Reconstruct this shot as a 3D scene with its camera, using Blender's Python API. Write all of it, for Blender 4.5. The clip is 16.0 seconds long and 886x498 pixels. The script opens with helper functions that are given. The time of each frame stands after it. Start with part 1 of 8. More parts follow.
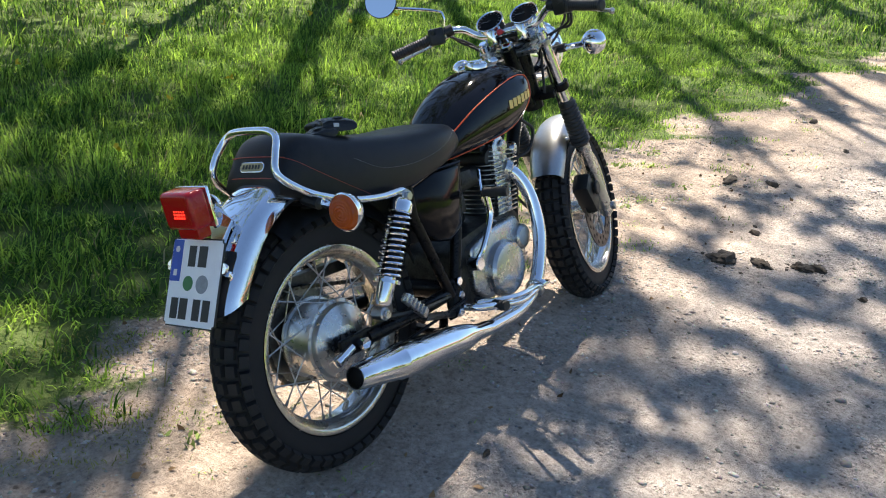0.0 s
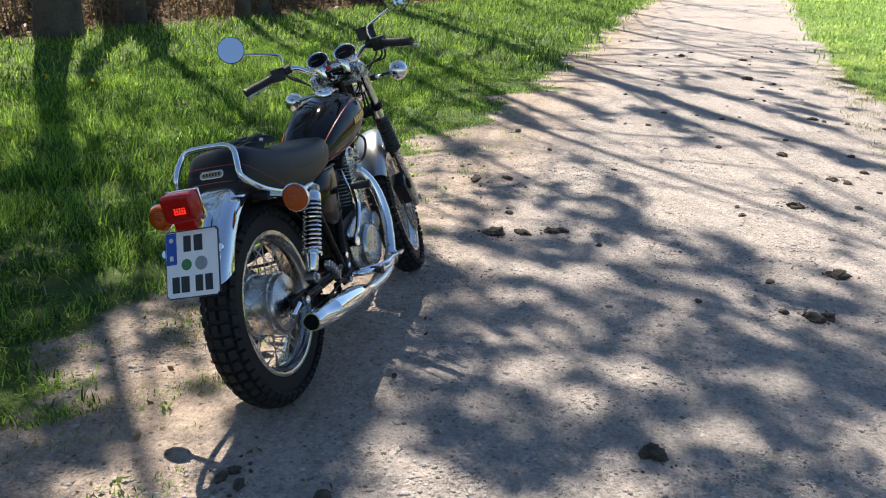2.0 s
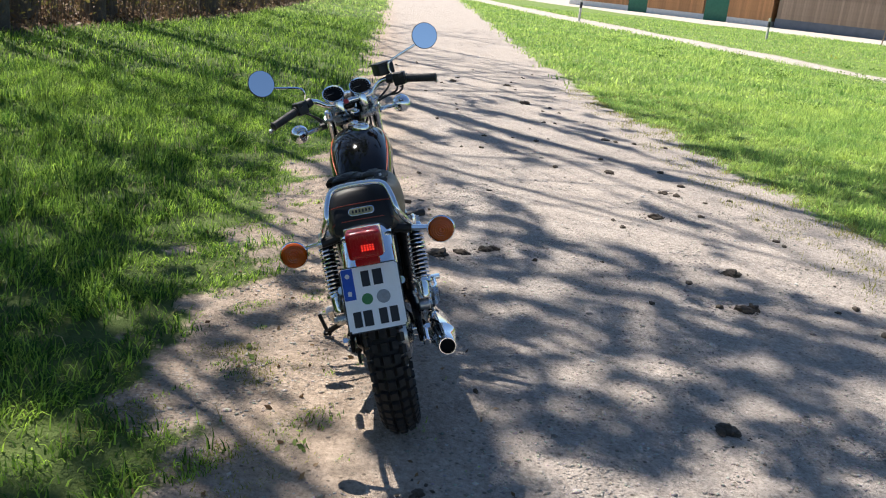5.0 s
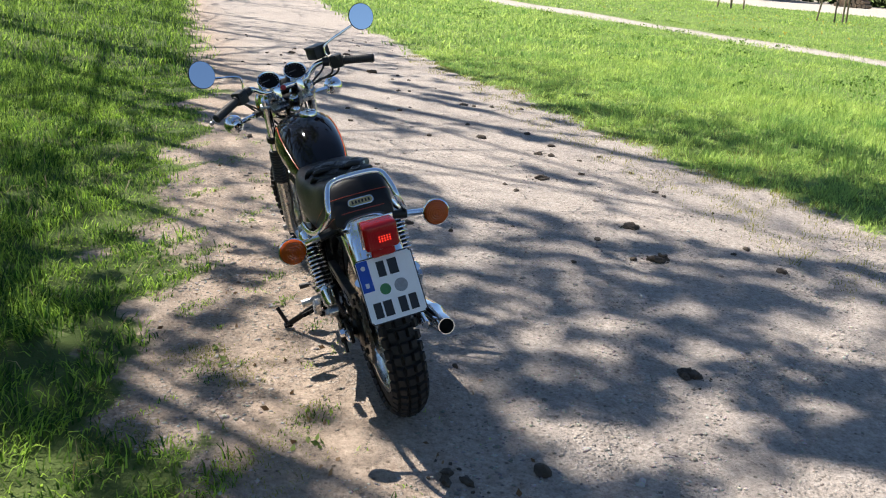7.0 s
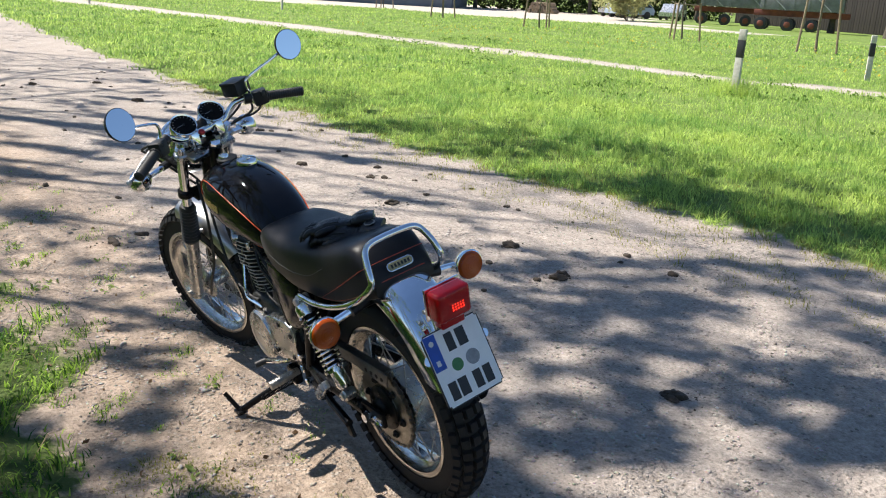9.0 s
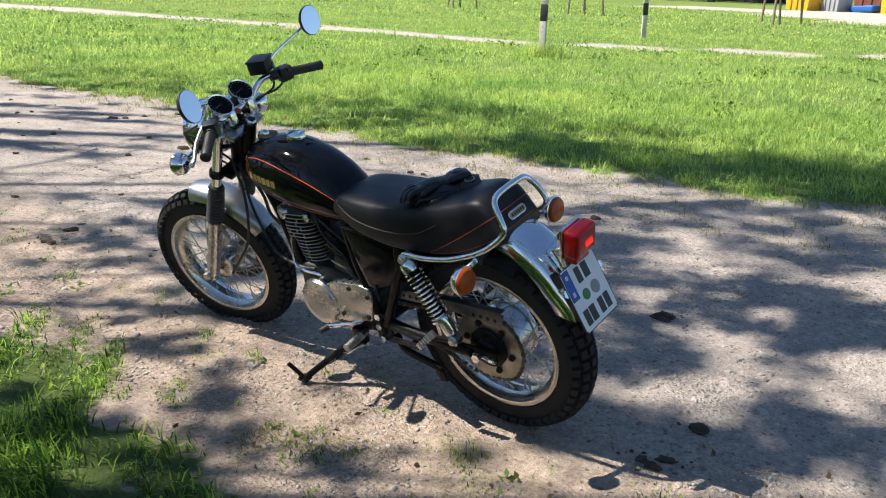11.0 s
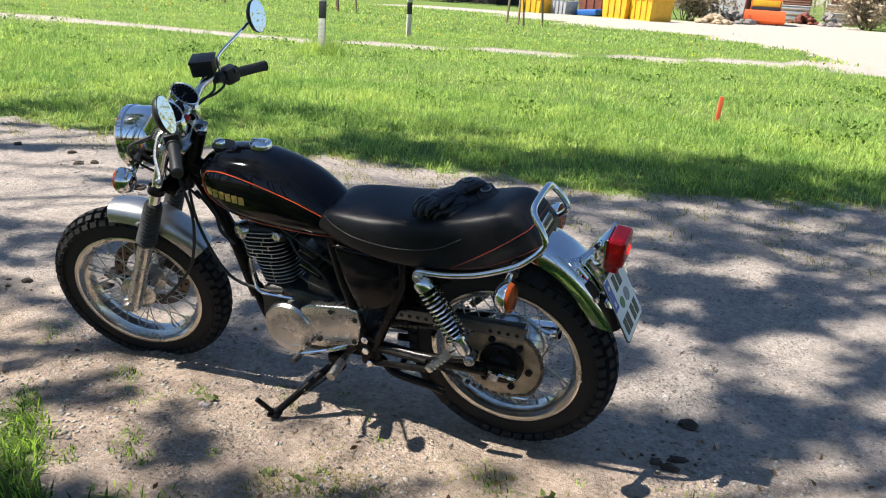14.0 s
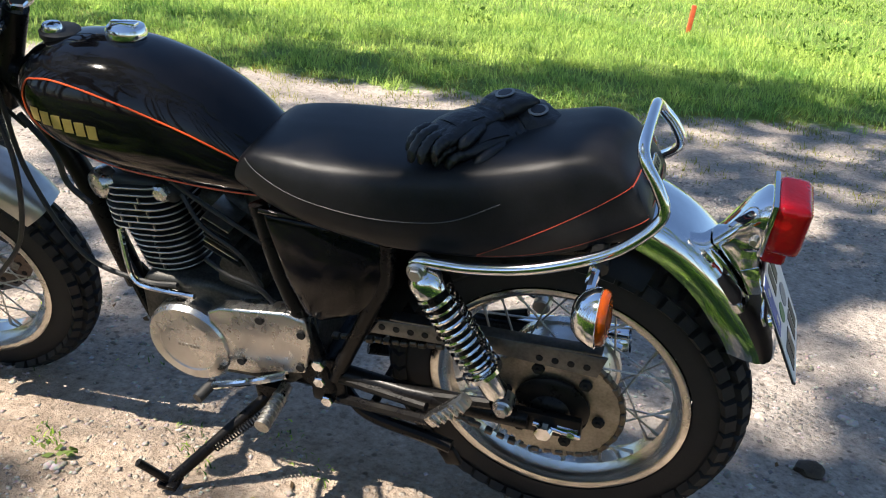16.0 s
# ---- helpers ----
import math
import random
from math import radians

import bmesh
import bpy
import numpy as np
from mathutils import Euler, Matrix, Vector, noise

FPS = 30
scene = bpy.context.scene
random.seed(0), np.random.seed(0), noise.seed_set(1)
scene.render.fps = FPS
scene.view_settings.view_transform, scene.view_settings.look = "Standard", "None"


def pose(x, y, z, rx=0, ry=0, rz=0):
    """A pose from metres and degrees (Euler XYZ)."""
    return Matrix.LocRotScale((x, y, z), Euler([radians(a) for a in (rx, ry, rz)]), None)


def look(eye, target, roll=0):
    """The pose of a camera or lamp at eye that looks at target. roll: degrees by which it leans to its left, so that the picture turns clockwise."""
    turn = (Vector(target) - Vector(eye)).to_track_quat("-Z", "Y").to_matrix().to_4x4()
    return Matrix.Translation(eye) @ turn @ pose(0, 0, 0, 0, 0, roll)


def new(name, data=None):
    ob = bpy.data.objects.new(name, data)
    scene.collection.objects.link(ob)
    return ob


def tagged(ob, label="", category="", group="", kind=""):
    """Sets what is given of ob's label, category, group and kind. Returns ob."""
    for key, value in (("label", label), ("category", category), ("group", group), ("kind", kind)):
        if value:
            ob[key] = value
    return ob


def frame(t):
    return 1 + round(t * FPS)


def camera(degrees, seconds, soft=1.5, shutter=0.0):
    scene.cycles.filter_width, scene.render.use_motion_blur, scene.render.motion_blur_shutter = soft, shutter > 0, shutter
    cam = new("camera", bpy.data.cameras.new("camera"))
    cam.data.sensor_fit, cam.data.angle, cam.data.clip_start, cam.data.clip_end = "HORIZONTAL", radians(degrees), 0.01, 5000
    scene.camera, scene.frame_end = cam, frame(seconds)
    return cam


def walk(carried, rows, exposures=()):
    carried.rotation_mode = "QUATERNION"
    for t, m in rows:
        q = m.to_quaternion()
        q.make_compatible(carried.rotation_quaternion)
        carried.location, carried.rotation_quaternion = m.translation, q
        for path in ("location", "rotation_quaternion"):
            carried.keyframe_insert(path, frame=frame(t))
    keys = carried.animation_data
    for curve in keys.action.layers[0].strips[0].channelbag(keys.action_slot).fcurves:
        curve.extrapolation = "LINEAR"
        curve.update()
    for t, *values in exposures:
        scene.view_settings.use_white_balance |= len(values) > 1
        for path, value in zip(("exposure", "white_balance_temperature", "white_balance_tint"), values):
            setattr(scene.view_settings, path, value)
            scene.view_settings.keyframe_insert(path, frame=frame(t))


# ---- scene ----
cam = camera(52.6, 16.0, 1.1)
METRES, EYE, TILT, LEAN, TURN = 7.117, 1.395, 0.0, 0.0, -54.0
ROWS = [
    (0.0, 0.0, 0.0, 0.0, 1.51, -23.84, -3.42),
    (0.5, -0.0156, -0.0403, 0.0041, -2.19, -22.29, -4.59),
    (1.0, -0.0366, -0.062, 0.0059, -8.84, -20.92, -3.94),
    (1.5, -0.0704, -0.0799, 0.0074, -15.62, -19.51, -3.35),
    (2.0, -0.0976, -0.0992, 0.0051, -20.03, -19.54, -2.69),
    (2.5, -0.1255, -0.1074, 0.0093, -24.85, -19.02, -1.85),
    (3.0, -0.1681, -0.1057, 0.0092, -28.63, -18.75, -2.59),
    (5.5, -0.2952, -0.0151, 0.0034, -43.2, -17.32, -5.74),
    (6.0, -0.3121, 0.0065, 0.0049, -47.62, -18.28, -5.48),
    (6.5, -0.3215, 0.0164, 0.0064, -50.9, -18.7, -5.11),
    (7.0, -0.3276, 0.0217, 0.0056, -52.18, -18.04, -4.27),
    (7.5, -0.3322, 0.0399, 0.0031, -54.73, -17.56, -5.07),
    (8.0, -0.3264, 0.0795, 0.0014, -58.95, -17.12, -5.82),
    (8.5, -0.3311, 0.1174, 0.0007, -65.39, -16.46, -4.55),
    (11.0, -0.398, 0.2666, -0.0055, -85.38, -17.06, -1.44),
    (11.5, -0.4194, 0.285, -0.0045, -91.5, -17.78, -1.71),
    (12.0, -0.4297, 0.316, -0.0058, -96.87, -17.55, -2.0),
    (12.5, -0.4164, 0.333, -0.0079, -99.52, -17.39, -3.65),
    (13.0, -0.3823, 0.3462, -0.0096, -99.01, -17.55, -2.66),
    (13.5, -0.3699, 0.3562, -0.008, -98.91, -17.77, -1.78),
    (14.0, -0.3674, 0.3709, -0.0099, -101.71, -16.57, -3.31),
    (14.5, -0.351, 0.3793, -0.0204, -105.58, -15.03, -4.94),
    (15.0, -0.3134, 0.3736, -0.0285, -107.74, -15.3, -5.14),
    (15.5, -0.2664, 0.3625, -0.0359, -107.15, -18.65, -4.97),
    (16.0, -0.2169, 0.3575, -0.0446, -106.3, -21.3, -4.31),
]
walk(cam, [(t, pose(0, 0, EYE, TILT, LEAN, TURN) @ pose(METRES * x, METRES * y, METRES * z, 90 + pitch, roll, yaw)) for t, x, y, z, yaw, pitch, roll in ROWS],
     ((0.0, 1.64, 6450, 10), (1.5, 1.31, 6300, 10), (3.0, 1.13, 6200, 10), (5.5, 1.02, 6150, 10), (8.5, 1.06, 6150, 10), (11.0, 1.07, 6150, 10), (12.0, 1.08, 6150, 10), (14.0, 1.06, 6150, 10), (14.7, 1.03, 6150, 10), (15.1, 1.07, 6300, 10), (16.0, 1.5, 6450, 10)))

# ---- world, sun ----
SUN_AZ, SUN_EL = radians(34.0), radians(54.0)
world = bpy.data.worlds.new("world")
scene.world = world
world.use_nodes = True
wn = world.node_tree
sky = wn.nodes.new("ShaderNodeTexSky")
sky.sky_type, sky.sun_disc = "NISHITA", False
sky.sun_elevation, sky.sun_rotation = SUN_EL, radians(90) - SUN_AZ
sky.air_density, sky.dust_density, sky.ozone_density = 1.0, 0.2, 3.2
wn.links.new(sky.outputs[0], wn.nodes["Background"].inputs[0])
wn.nodes["Background"].inputs[1].default_value = 0.063
sun = bpy.data.lights.new("sun", "SUN")
sun.energy, sun.angle, sun.color = 5.0, radians(0.4), (1.0, 0.905, 0.785)
sun_dir = Vector((math.cos(SUN_EL) * math.cos(SUN_AZ), math.cos(SUN_EL) * math.sin(SUN_AZ), math.sin(SUN_EL)))
sun_ob = new("sun", sun)
sun_ob.matrix_world = look(sun_dir * 40, (0, 0, 0))


# ---- materials ----
def nodes_of(name):
    m = bpy.data.materials.new(name)
    m.use_nodes = True
    return m, m.node_tree, m.node_tree.nodes["Principled BSDF"]


def mat(name, a, b=None, scale=20.0, rough=(0.4, 0.6), metal=0.0, bump=0.0, bump_scale=None, coat=0.0, random_tone=0.0, spread=(0.35, 0.65), spec=0.5):
    """Two tones broken up by noise at two sizes, with roughness and relief that follow."""
    m, nt, bs = nodes_of(name)
    b = b or tuple(v * 0.8 for v in a)
    tc = nt.nodes.new("ShaderNodeTexCoord")
    big, fine = nt.nodes.new("ShaderNodeTexNoise"), nt.nodes.new("ShaderNodeTexNoise")
    big.inputs["Scale"].default_value, fine.inputs["Scale"].default_value = scale, scale * 7.3
    big.inputs["Detail"].default_value, fine.inputs["Detail"].default_value = 5, 4
    for n in (big, fine):
        nt.links.new(tc.outputs["Object"], n.inputs["Vector"])
    add = nt.nodes.new("ShaderNodeMix")
    add.data_type, add.inputs[0].default_value = "FLOAT", 0.4
    nt.links.new(big.outputs["Fac"], add.inputs[2])
    nt.links.new(fine.outputs["Fac"], add.inputs[3])
    ramp = nt.nodes.new("ShaderNodeMapRange")
    ramp.inputs[1].default_value, ramp.inputs[2].default_value = spread
    nt.links.new(add.outputs[0], ramp.inputs[0])
    mix = nt.nodes.new("ShaderNodeMix")
    mix.data_type = "RGBA"
    mix.inputs[6].default_value, mix.inputs[7].default_value = (*a, 1), (*b, 1)
    nt.links.new(ramp.outputs[0], mix.inputs[0])
    col = mix.outputs[2]
    if random_tone:
        inf, hsv, mr = nt.nodes.new("ShaderNodeObjectInfo"), nt.nodes.new("ShaderNodeHueSaturation"), nt.nodes.new("ShaderNodeMapRange")
        mr.inputs[3].default_value, mr.inputs[4].default_value = 1 - random_tone, 1 + random_tone
        nt.links.new(inf.outputs["Random"], mr.inputs[0])
        nt.links.new(mr.outputs[0], hsv.inputs["Value"])
        nt.links.new(col, hsv.inputs["Color"])
        col = hsv.outputs[0]
    nt.links.new(col, bs.inputs["Base Color"])
    rr = nt.nodes.new("ShaderNodeMapRange")
    rr.inputs[3].default_value, rr.inputs[4].default_value = rough
    nt.links.new(ramp.outputs[0], rr.inputs[0])
    nt.links.new(rr.outputs[0], bs.inputs["Roughness"])
    bs.inputs["Metallic"].default_value = metal
    bs.inputs["Coat Weight"].default_value, bs.inputs["Coat Roughness"].default_value = coat, 0.04
    bs.inputs["Specular IOR Level"].default_value = spec
    if bump:
        bn, bt = nt.nodes.new("ShaderNodeBump"), nt.nodes.new("ShaderNodeTexNoise")
        bt.inputs["Scale"].default_value, bt.inputs["Detail"].default_value = bump_scale or scale * 5, 6
        bn.inputs["Strength"].default_value, bn.inputs["Distance"].default_value = 0.6, bump
        nt.links.new(tc.outputs["Object"], bt.inputs["Vector"])
        nt.links.new(bt.outputs["Fac"], bn.inputs["Height"])
        nt.links.new(bn.outputs[0], bs.inputs["Normal"])
    return m


def leafy(name, a, b, thin=0.45, scale=0.6, rough=0.5, island=0.35):
    """Leaves and blades: light passes through them; tone differs from piece to piece and over the place."""
    m, nt, bs = nodes_of(name)
    geo, hsv, mr = nt.nodes.new("ShaderNodeNewGeometry"), nt.nodes.new("ShaderNodeHueSaturation"), nt.nodes.new("ShaderNodeMapRange")
    tc, nz = nt.nodes.new("ShaderNodeTexCoord"), nt.nodes.new("ShaderNodeTexNoise")
    nz.inputs["Scale"].default_value, nz.inputs["Detail"].default_value = scale, 4
    nt.links.new(tc.outputs["Object"], nz.inputs["Vector"])
    ad = nt.nodes.new("ShaderNodeMath")
    ad.operation = "MULTIPLY_ADD"
    ad.inputs[1].default_value, ad.inputs[2].default_value = island * 1.2, -island * 0.6
    nt.links.new(geo.outputs["Random Per Island"], ad.inputs[0])
    sm = nt.nodes.new("ShaderNodeMath")
    sm.operation = "ADD"
    nt.links.new(ad.outputs[0], sm.inputs[0])
    tuft, both = nt.nodes.new("ShaderNodeTexNoise"), nt.nodes.new("ShaderNodeMix")
    tuft.inputs["Scale"].default_value, tuft.inputs["Detail"].default_value = scale * 5.0, 3
    nt.links.new(tc.outputs["Object"], tuft.inputs["Vector"])
    both.data_type, both.inputs[0].default_value = "FLOAT", 0.4
    nt.links.new(nz.outputs["Fac"], both.inputs[2])
    nt.links.new(tuft.outputs["Fac"], both.inputs[3])
    nt.links.new(both.outputs[0], sm.inputs[1])
    mp = nt.nodes.new("ShaderNodeMapRange")
    mp.inputs[1].default_value, mp.inputs[2].default_value = 0.31, 0.69
    nt.links.new(sm.outputs[0], mp.inputs[0])
    mix = nt.nodes.new("ShaderNodeMix")
    mix.data_type = "RGBA"
    mix.inputs[6].default_value, mix.inputs[7].default_value = (*a, 1), (*b, 1)
    nt.links.new(mp.outputs[0], mix.inputs[0])
    mr.inputs[3].default_value, mr.inputs[4].default_value = 1 - island, 1 + island
    nt.links.new(geo.outputs["Random Per Island"], mr.inputs[0])
    nt.links.new(mr.outputs[0], hsv.inputs["Value"])
    nt.links.new(mix.outputs[2], hsv.inputs["Color"])
    nt.links.new(hsv.outputs[0], bs.inputs["Base Color"])
    bs.inputs["Roughness"].default_value = rough
    bs.inputs["Specular IOR Level"].default_value = 0.14
    tr, ms = nt.nodes.new("ShaderNodeBsdfTranslucent"), nt.nodes.new("ShaderNodeMixShader")
    nt.links.new(hsv.outputs[0], tr.inputs["Color"])
    ms.inputs[0].default_value = thin
    nt.links.new(bs.outputs[0], ms.inputs[1])
    nt.links.new(tr.outputs[0], ms.inputs[2])
    nt.links.new(ms.outputs[0], nt.nodes["Material Output"].inputs["Surface"])
    return m


CHROME = mat("chrome", (0.86, 0.87, 0.88), (0.78, 0.79, 0.8), 9, (0.03, 0.09), 1.0)
ALLOY = mat("cast_aluminium", (0.57, 0.565, 0.55), (0.47, 0.46, 0.445), 9, (0.22, 0.34), 1.0, 0.0002, 160)
ALLOY_DULL = mat("weathered_aluminium", (0.4, 0.39, 0.365), (0.18, 0.172, 0.155), 22, (0.4, 0.62), 1.0, 0.0008, 120)
RIM_ALLOY = mat("polished_rim", (0.66, 0.65, 0.61), (0.48, 0.46, 0.42), 12, (0.14, 0.3), 1.0)
STEEL = mat("spoke_steel", (0.6, 0.59, 0.56), (0.35, 0.33, 0.3), 40, (0.25, 0.5), 1.0)
PAINT = mat("black_gloss_paint", (0.003, 0.003, 0.004), (0.006, 0.006, 0.007), 30, (0.03, 0.07), 0.0, spec=0.32)
COVER_PAINT = mat("black_cover_paint", (0.003, 0.003, 0.004), (0.005, 0.005, 0.006), 12, (0.1, 0.13), 0.0, spec=0.16)
FRAME_BLACK = mat("black_frame_enamel", (0.004, 0.004, 0.005), (0.01, 0.009, 0.008), 25, (0.22, 0.4), 0.0, spec=0.16)
RUBBER = mat("tyre_rubber", (0.009, 0.009, 0.01), (0.024, 0.022, 0.02), 16, (0.65, 0.85), 0.0, 0.0008, 200, spec=0.35)
GRIP_RUBBER = mat("black_rubber", (0.012, 0.012, 0.012), (0.022, 0.022, 0.022), 40, (0.45, 0.65), 0.0, 0.0006, 260)
VINYL = mat("seat_vinyl", (0.009, 0.009, 0.0105), (0.014, 0.014, 0.016), 35, (0.38, 0.46), 0.0, 0.00025, 420, spec=0.26)
PLASTIC = mat("black_plastic", (0.008, 0.008, 0.009), (0.016, 0.016, 0.016), 40, (0.35, 0.55), spec=0.4)
LEATHER = mat("black_leather", (0.004, 0.004, 0.0045), (0.008, 0.008, 0.009), 60, (0.34, 0.52), 0.0, 0.003, 90, spec=0.5)
ORANGE_LINE = mat("orange_pinstripe", (0.75, 0.1, 0.02), (0.6, 0.08, 0.02), 30, (0.25, 0.4))
RED_LINE = mat("red_pinstripe", (0.34, 0.045, 0.02), (0.25, 0.035, 0.015), 30, (0.3, 0.45))
GOLD = mat("gold_lettering", (0.62, 0.46, 0.16), (0.5, 0.36, 0.12), 40, (0.3, 0.45), 0.6)
IVORY = mat("badge_ivory", (0.36, 0.31, 0.16), (0.28, 0.24, 0.12), 40, (0.3, 0.45))
PLATE_WHITE = mat("plate_white", (0.82, 0.83, 0.84), (0.77, 0.78, 0.79), 30, (0.3, 0.45))
PLATE_BLACK = mat("plate_black", (0.012, 0.012, 0.015), None, 30, (0.35, 0.5))
PLATE_BLUE = mat("plate_blue", (0.012, 0.07, 0.42), None, 30, (0.3, 0.45))
STICKER_GREEN = mat("sticker_green", (0.05, 0.2, 0.06), None, 60, (0.4, 0.5))
STICKER_GREY = mat("sticker_grey", (0.3, 0.32, 0.34), (0.2, 0.21, 0.24), 90, (0.4, 0.5))
DARK_HOLE = mat("soot_and_hole_black", (0.004, 0.004, 0.004), (0.01, 0.009, 0.008), 60, (0.8, 0.95))
CHAIN = mat("oily_chain", (0.06, 0.05, 0.04), (0.16, 0.14, 0.11), 80, (0.3, 0.5), 0.8)
SPROCKET = mat("sprocket_steel", (0.37, 0.35, 0.31), (0.22, 0.205, 0.175), 26, (0.35, 0.55), 1.0)
RED_PAINT = mat("red_switch", (0.5, 0.02, 0.02), None, 60, (0.3, 0.4))
GAUGE_FACE = mat("gauge_black", (0.006, 0.006, 0.007), None, 60, (0.6, 0.7), spec=0.08)
DIAL_PRINT = mat("faded_dial_print", (0.24, 0.24, 0.24), None, 60, (0.4, 0.5))
WHITE_PRINT = mat("white_print", (0.7, 0.7, 0.7), None, 60, (0.4, 0.5))


def lens(name, c, glow=0.0, clear=0.25):
    m, nt, bs = nodes_of(name)
    bs.inputs["Base Color"].default_value = (*c, 1)
    bs.inputs["Roughness"].default_value = 0.12
    bs.inputs["Transmission Weight"].default_value = clear
    bs.inputs["Coat Weight"].default_value = 0.2
    bs.inputs["Specular IOR Level"].default_value = 0.35
    tc, wv, bp = nt.nodes.new("ShaderNodeTexCoord"), nt.nodes.new("ShaderNodeTexVoronoi"), nt.nodes.new("ShaderNodeBump")
    wv.inputs["Scale"].default_value = 160
    bp.inputs["Strength"].default_value, bp.inputs["Distance"].default_value = 0.5, 0.001
    nt.links.new(tc.outputs["Object"], wv.inputs["Vector"])
    nt.links.new(wv.outputs["Distance"], bp.inputs["Height"])
    nt.links.new(bp.outputs[0], bs.inputs["Normal"])
    if glow:
        bs.inputs["Emission Color"].default_value, bs.inputs["Emission Strength"].default_value = (1, 0.04, 0.02, 1), glow
    return m


AMBER = lens("amber_lens", (0.42, 0.07, 0.003))
RED_LENS = lens("red_lens", (0.22, 0.002, 0.006), 0.012, 0.12)
BULB = lens("lit_bulb", (0.5, 0.01, 0.01), 0.6)


def mirror_mat():
    m, nt, bs = nodes_of("mirror_glass")
    bs.inputs["Base Color"].default_value = (0.97, 0.98, 0.98, 1)
    bs.inputs["Metallic"].default_value, bs.inputs["Roughness"].default_value = 1.0, 0.01
    return m


def glass_mat():
    m, nt, bs = nodes_of("clear_glass")
    bs.inputs["Base Color"].default_value = (0.95, 0.97, 0.97, 1)
    bs.inputs["Transmission Weight"].default_value, bs.inputs["Roughness"].default_value = 1.0, 0.02
    return m


MIRROR, GLASS = mirror_mat(), glass_mat()


# ---- mesh helpers ----
def part(name, bm, material, parent=None, label="", turn=None, sharp=35):
    """Links a bmesh as one mesh object under a thing or a part."""
    if turn is not None:
        bm.transform(turn)
    bm.normal_update()
    lim = radians(sharp)
    for e in bm.edges:
        if len(e.link_faces) == 2 and e.calc_face_angle(0) > lim:
            e.smooth = False
    for f in bm.faces:
        f.smooth = True
    me = bpy.data.meshes.new(name)
    bm.to_mesh(me)
    bm.free()
    me.materials.append(material)
    ob = new(name, me)
    if parent is not None:
        ob.parent = parent
    if label:
        tagged(ob, label)
    return ob


def sheet(name, verts, faces, material, parent=None, smooth=False):
    """A mesh from numpy arrays; faces is an (n, 3) or (n, 4) array."""
    verts, faces = np.asarray(verts, np.float32), np.asarray(faces, np.int32)
    me = bpy.data.meshes.new(name)
    n, k = faces.shape
    me.vertices.add(len(verts))
    me.vertices.foreach_set("co", verts.ravel())
    me.loops.add(n * k)
    me.loops.foreach_set("vertex_index", faces.ravel())
    me.polygons.add(n)
    me.polygons.foreach_set("loop_start", np.arange(0, n * k, k, dtype=np.int32))
    if smooth:
        me.polygons.foreach_set("use_smooth", np.ones(n, bool))
    me.update(calc_edges=True)
    me.materials.append(material)
    ob = new(name, me)
    if parent is not None:
        ob.parent = parent
    return ob


def box(bm, centre, size, bevel=0.0, turn=None, seg=2):
    m = Matrix.Translation(centre) @ (turn or Matrix()) @ Matrix.Diagonal((*size, 1))
    vs = bmesh.ops.create_cube(bm, size=1.0, matrix=m)["verts"]
    if bevel:
        es = list({e for v in vs for e in v.link_edges})
        bmesh.ops.bevel(bm, geom=es, offset=bevel, segments=seg, affect="EDGES", profile=0.6)
    return bm


def frame_of(axis):
    a = Vector(axis).normalized()
    u = a.cross((0, 0, 1) if abs(a.z) < 0.9 else (1, 0, 0)).normalized()
    return a, u, a.cross(u)


def lathe(bm, prof, origin, axis, seg=24, caps=True):
    """A turned form: prof rows are radius and height along the axis."""
    a, u, w = frame_of(axis)
    o = Vector(origin)
    rings = []
    for r, h in prof:
        rings.append([bm.verts.new(o + a * h + (u * math.cos(t) + w * math.sin(t)) * max(r, 1e-4)) for t in (2 * math.pi * i / seg for i in range(seg))])
    for p, q in zip(rings, rings[1:]):
        for i in range(seg):
            bm.faces.new((p[i], p[(i + 1) % seg], q[(i + 1) % seg], q[i]))
    if caps:
        bm.faces.new(rings[0][::-1])
        bm.faces.new(rings[-1])
    bmesh.ops.recalc_face_normals(bm, faces=bm.faces)
    return bm


def cyl(bm, a, b, r, r2=None, seg=16, edge=0.0):
    a, b = Vector(a), Vector(b)
    h = (b - a).length
    r2 = r if r2 is None else r2
    if edge:
        return lathe(bm, [(r - edge, 0), (r, edge), (r2, h - edge), (r2 - edge, h)], a, b - a, seg)
    return lathe(bm, [(r, 0), (r2, h)], a, b - a, seg)


def spline(pts, n=6):
    """Catmull-Rom through the points."""
    p = [Vector(q) for q in pts]
    p = [2 * p[0] - p[1]] + p + [2 * p[-1] - p[-2]]
    out = []
    for i in range(1, len(p) - 2):
        for k in range(n):
            t = k / n
            out.append(0.5 * (2 * p[i] + (p[i + 1] - p[i - 1]) * t + (2 * p[i - 1] - 5 * p[i] + 4 * p[i + 1] - p[i + 2]) * t * t + (3 * p[i] - p[i - 1] - 3 * p[i + 1] + p[i + 2]) * t ** 3))
    return out + [p[-2]]


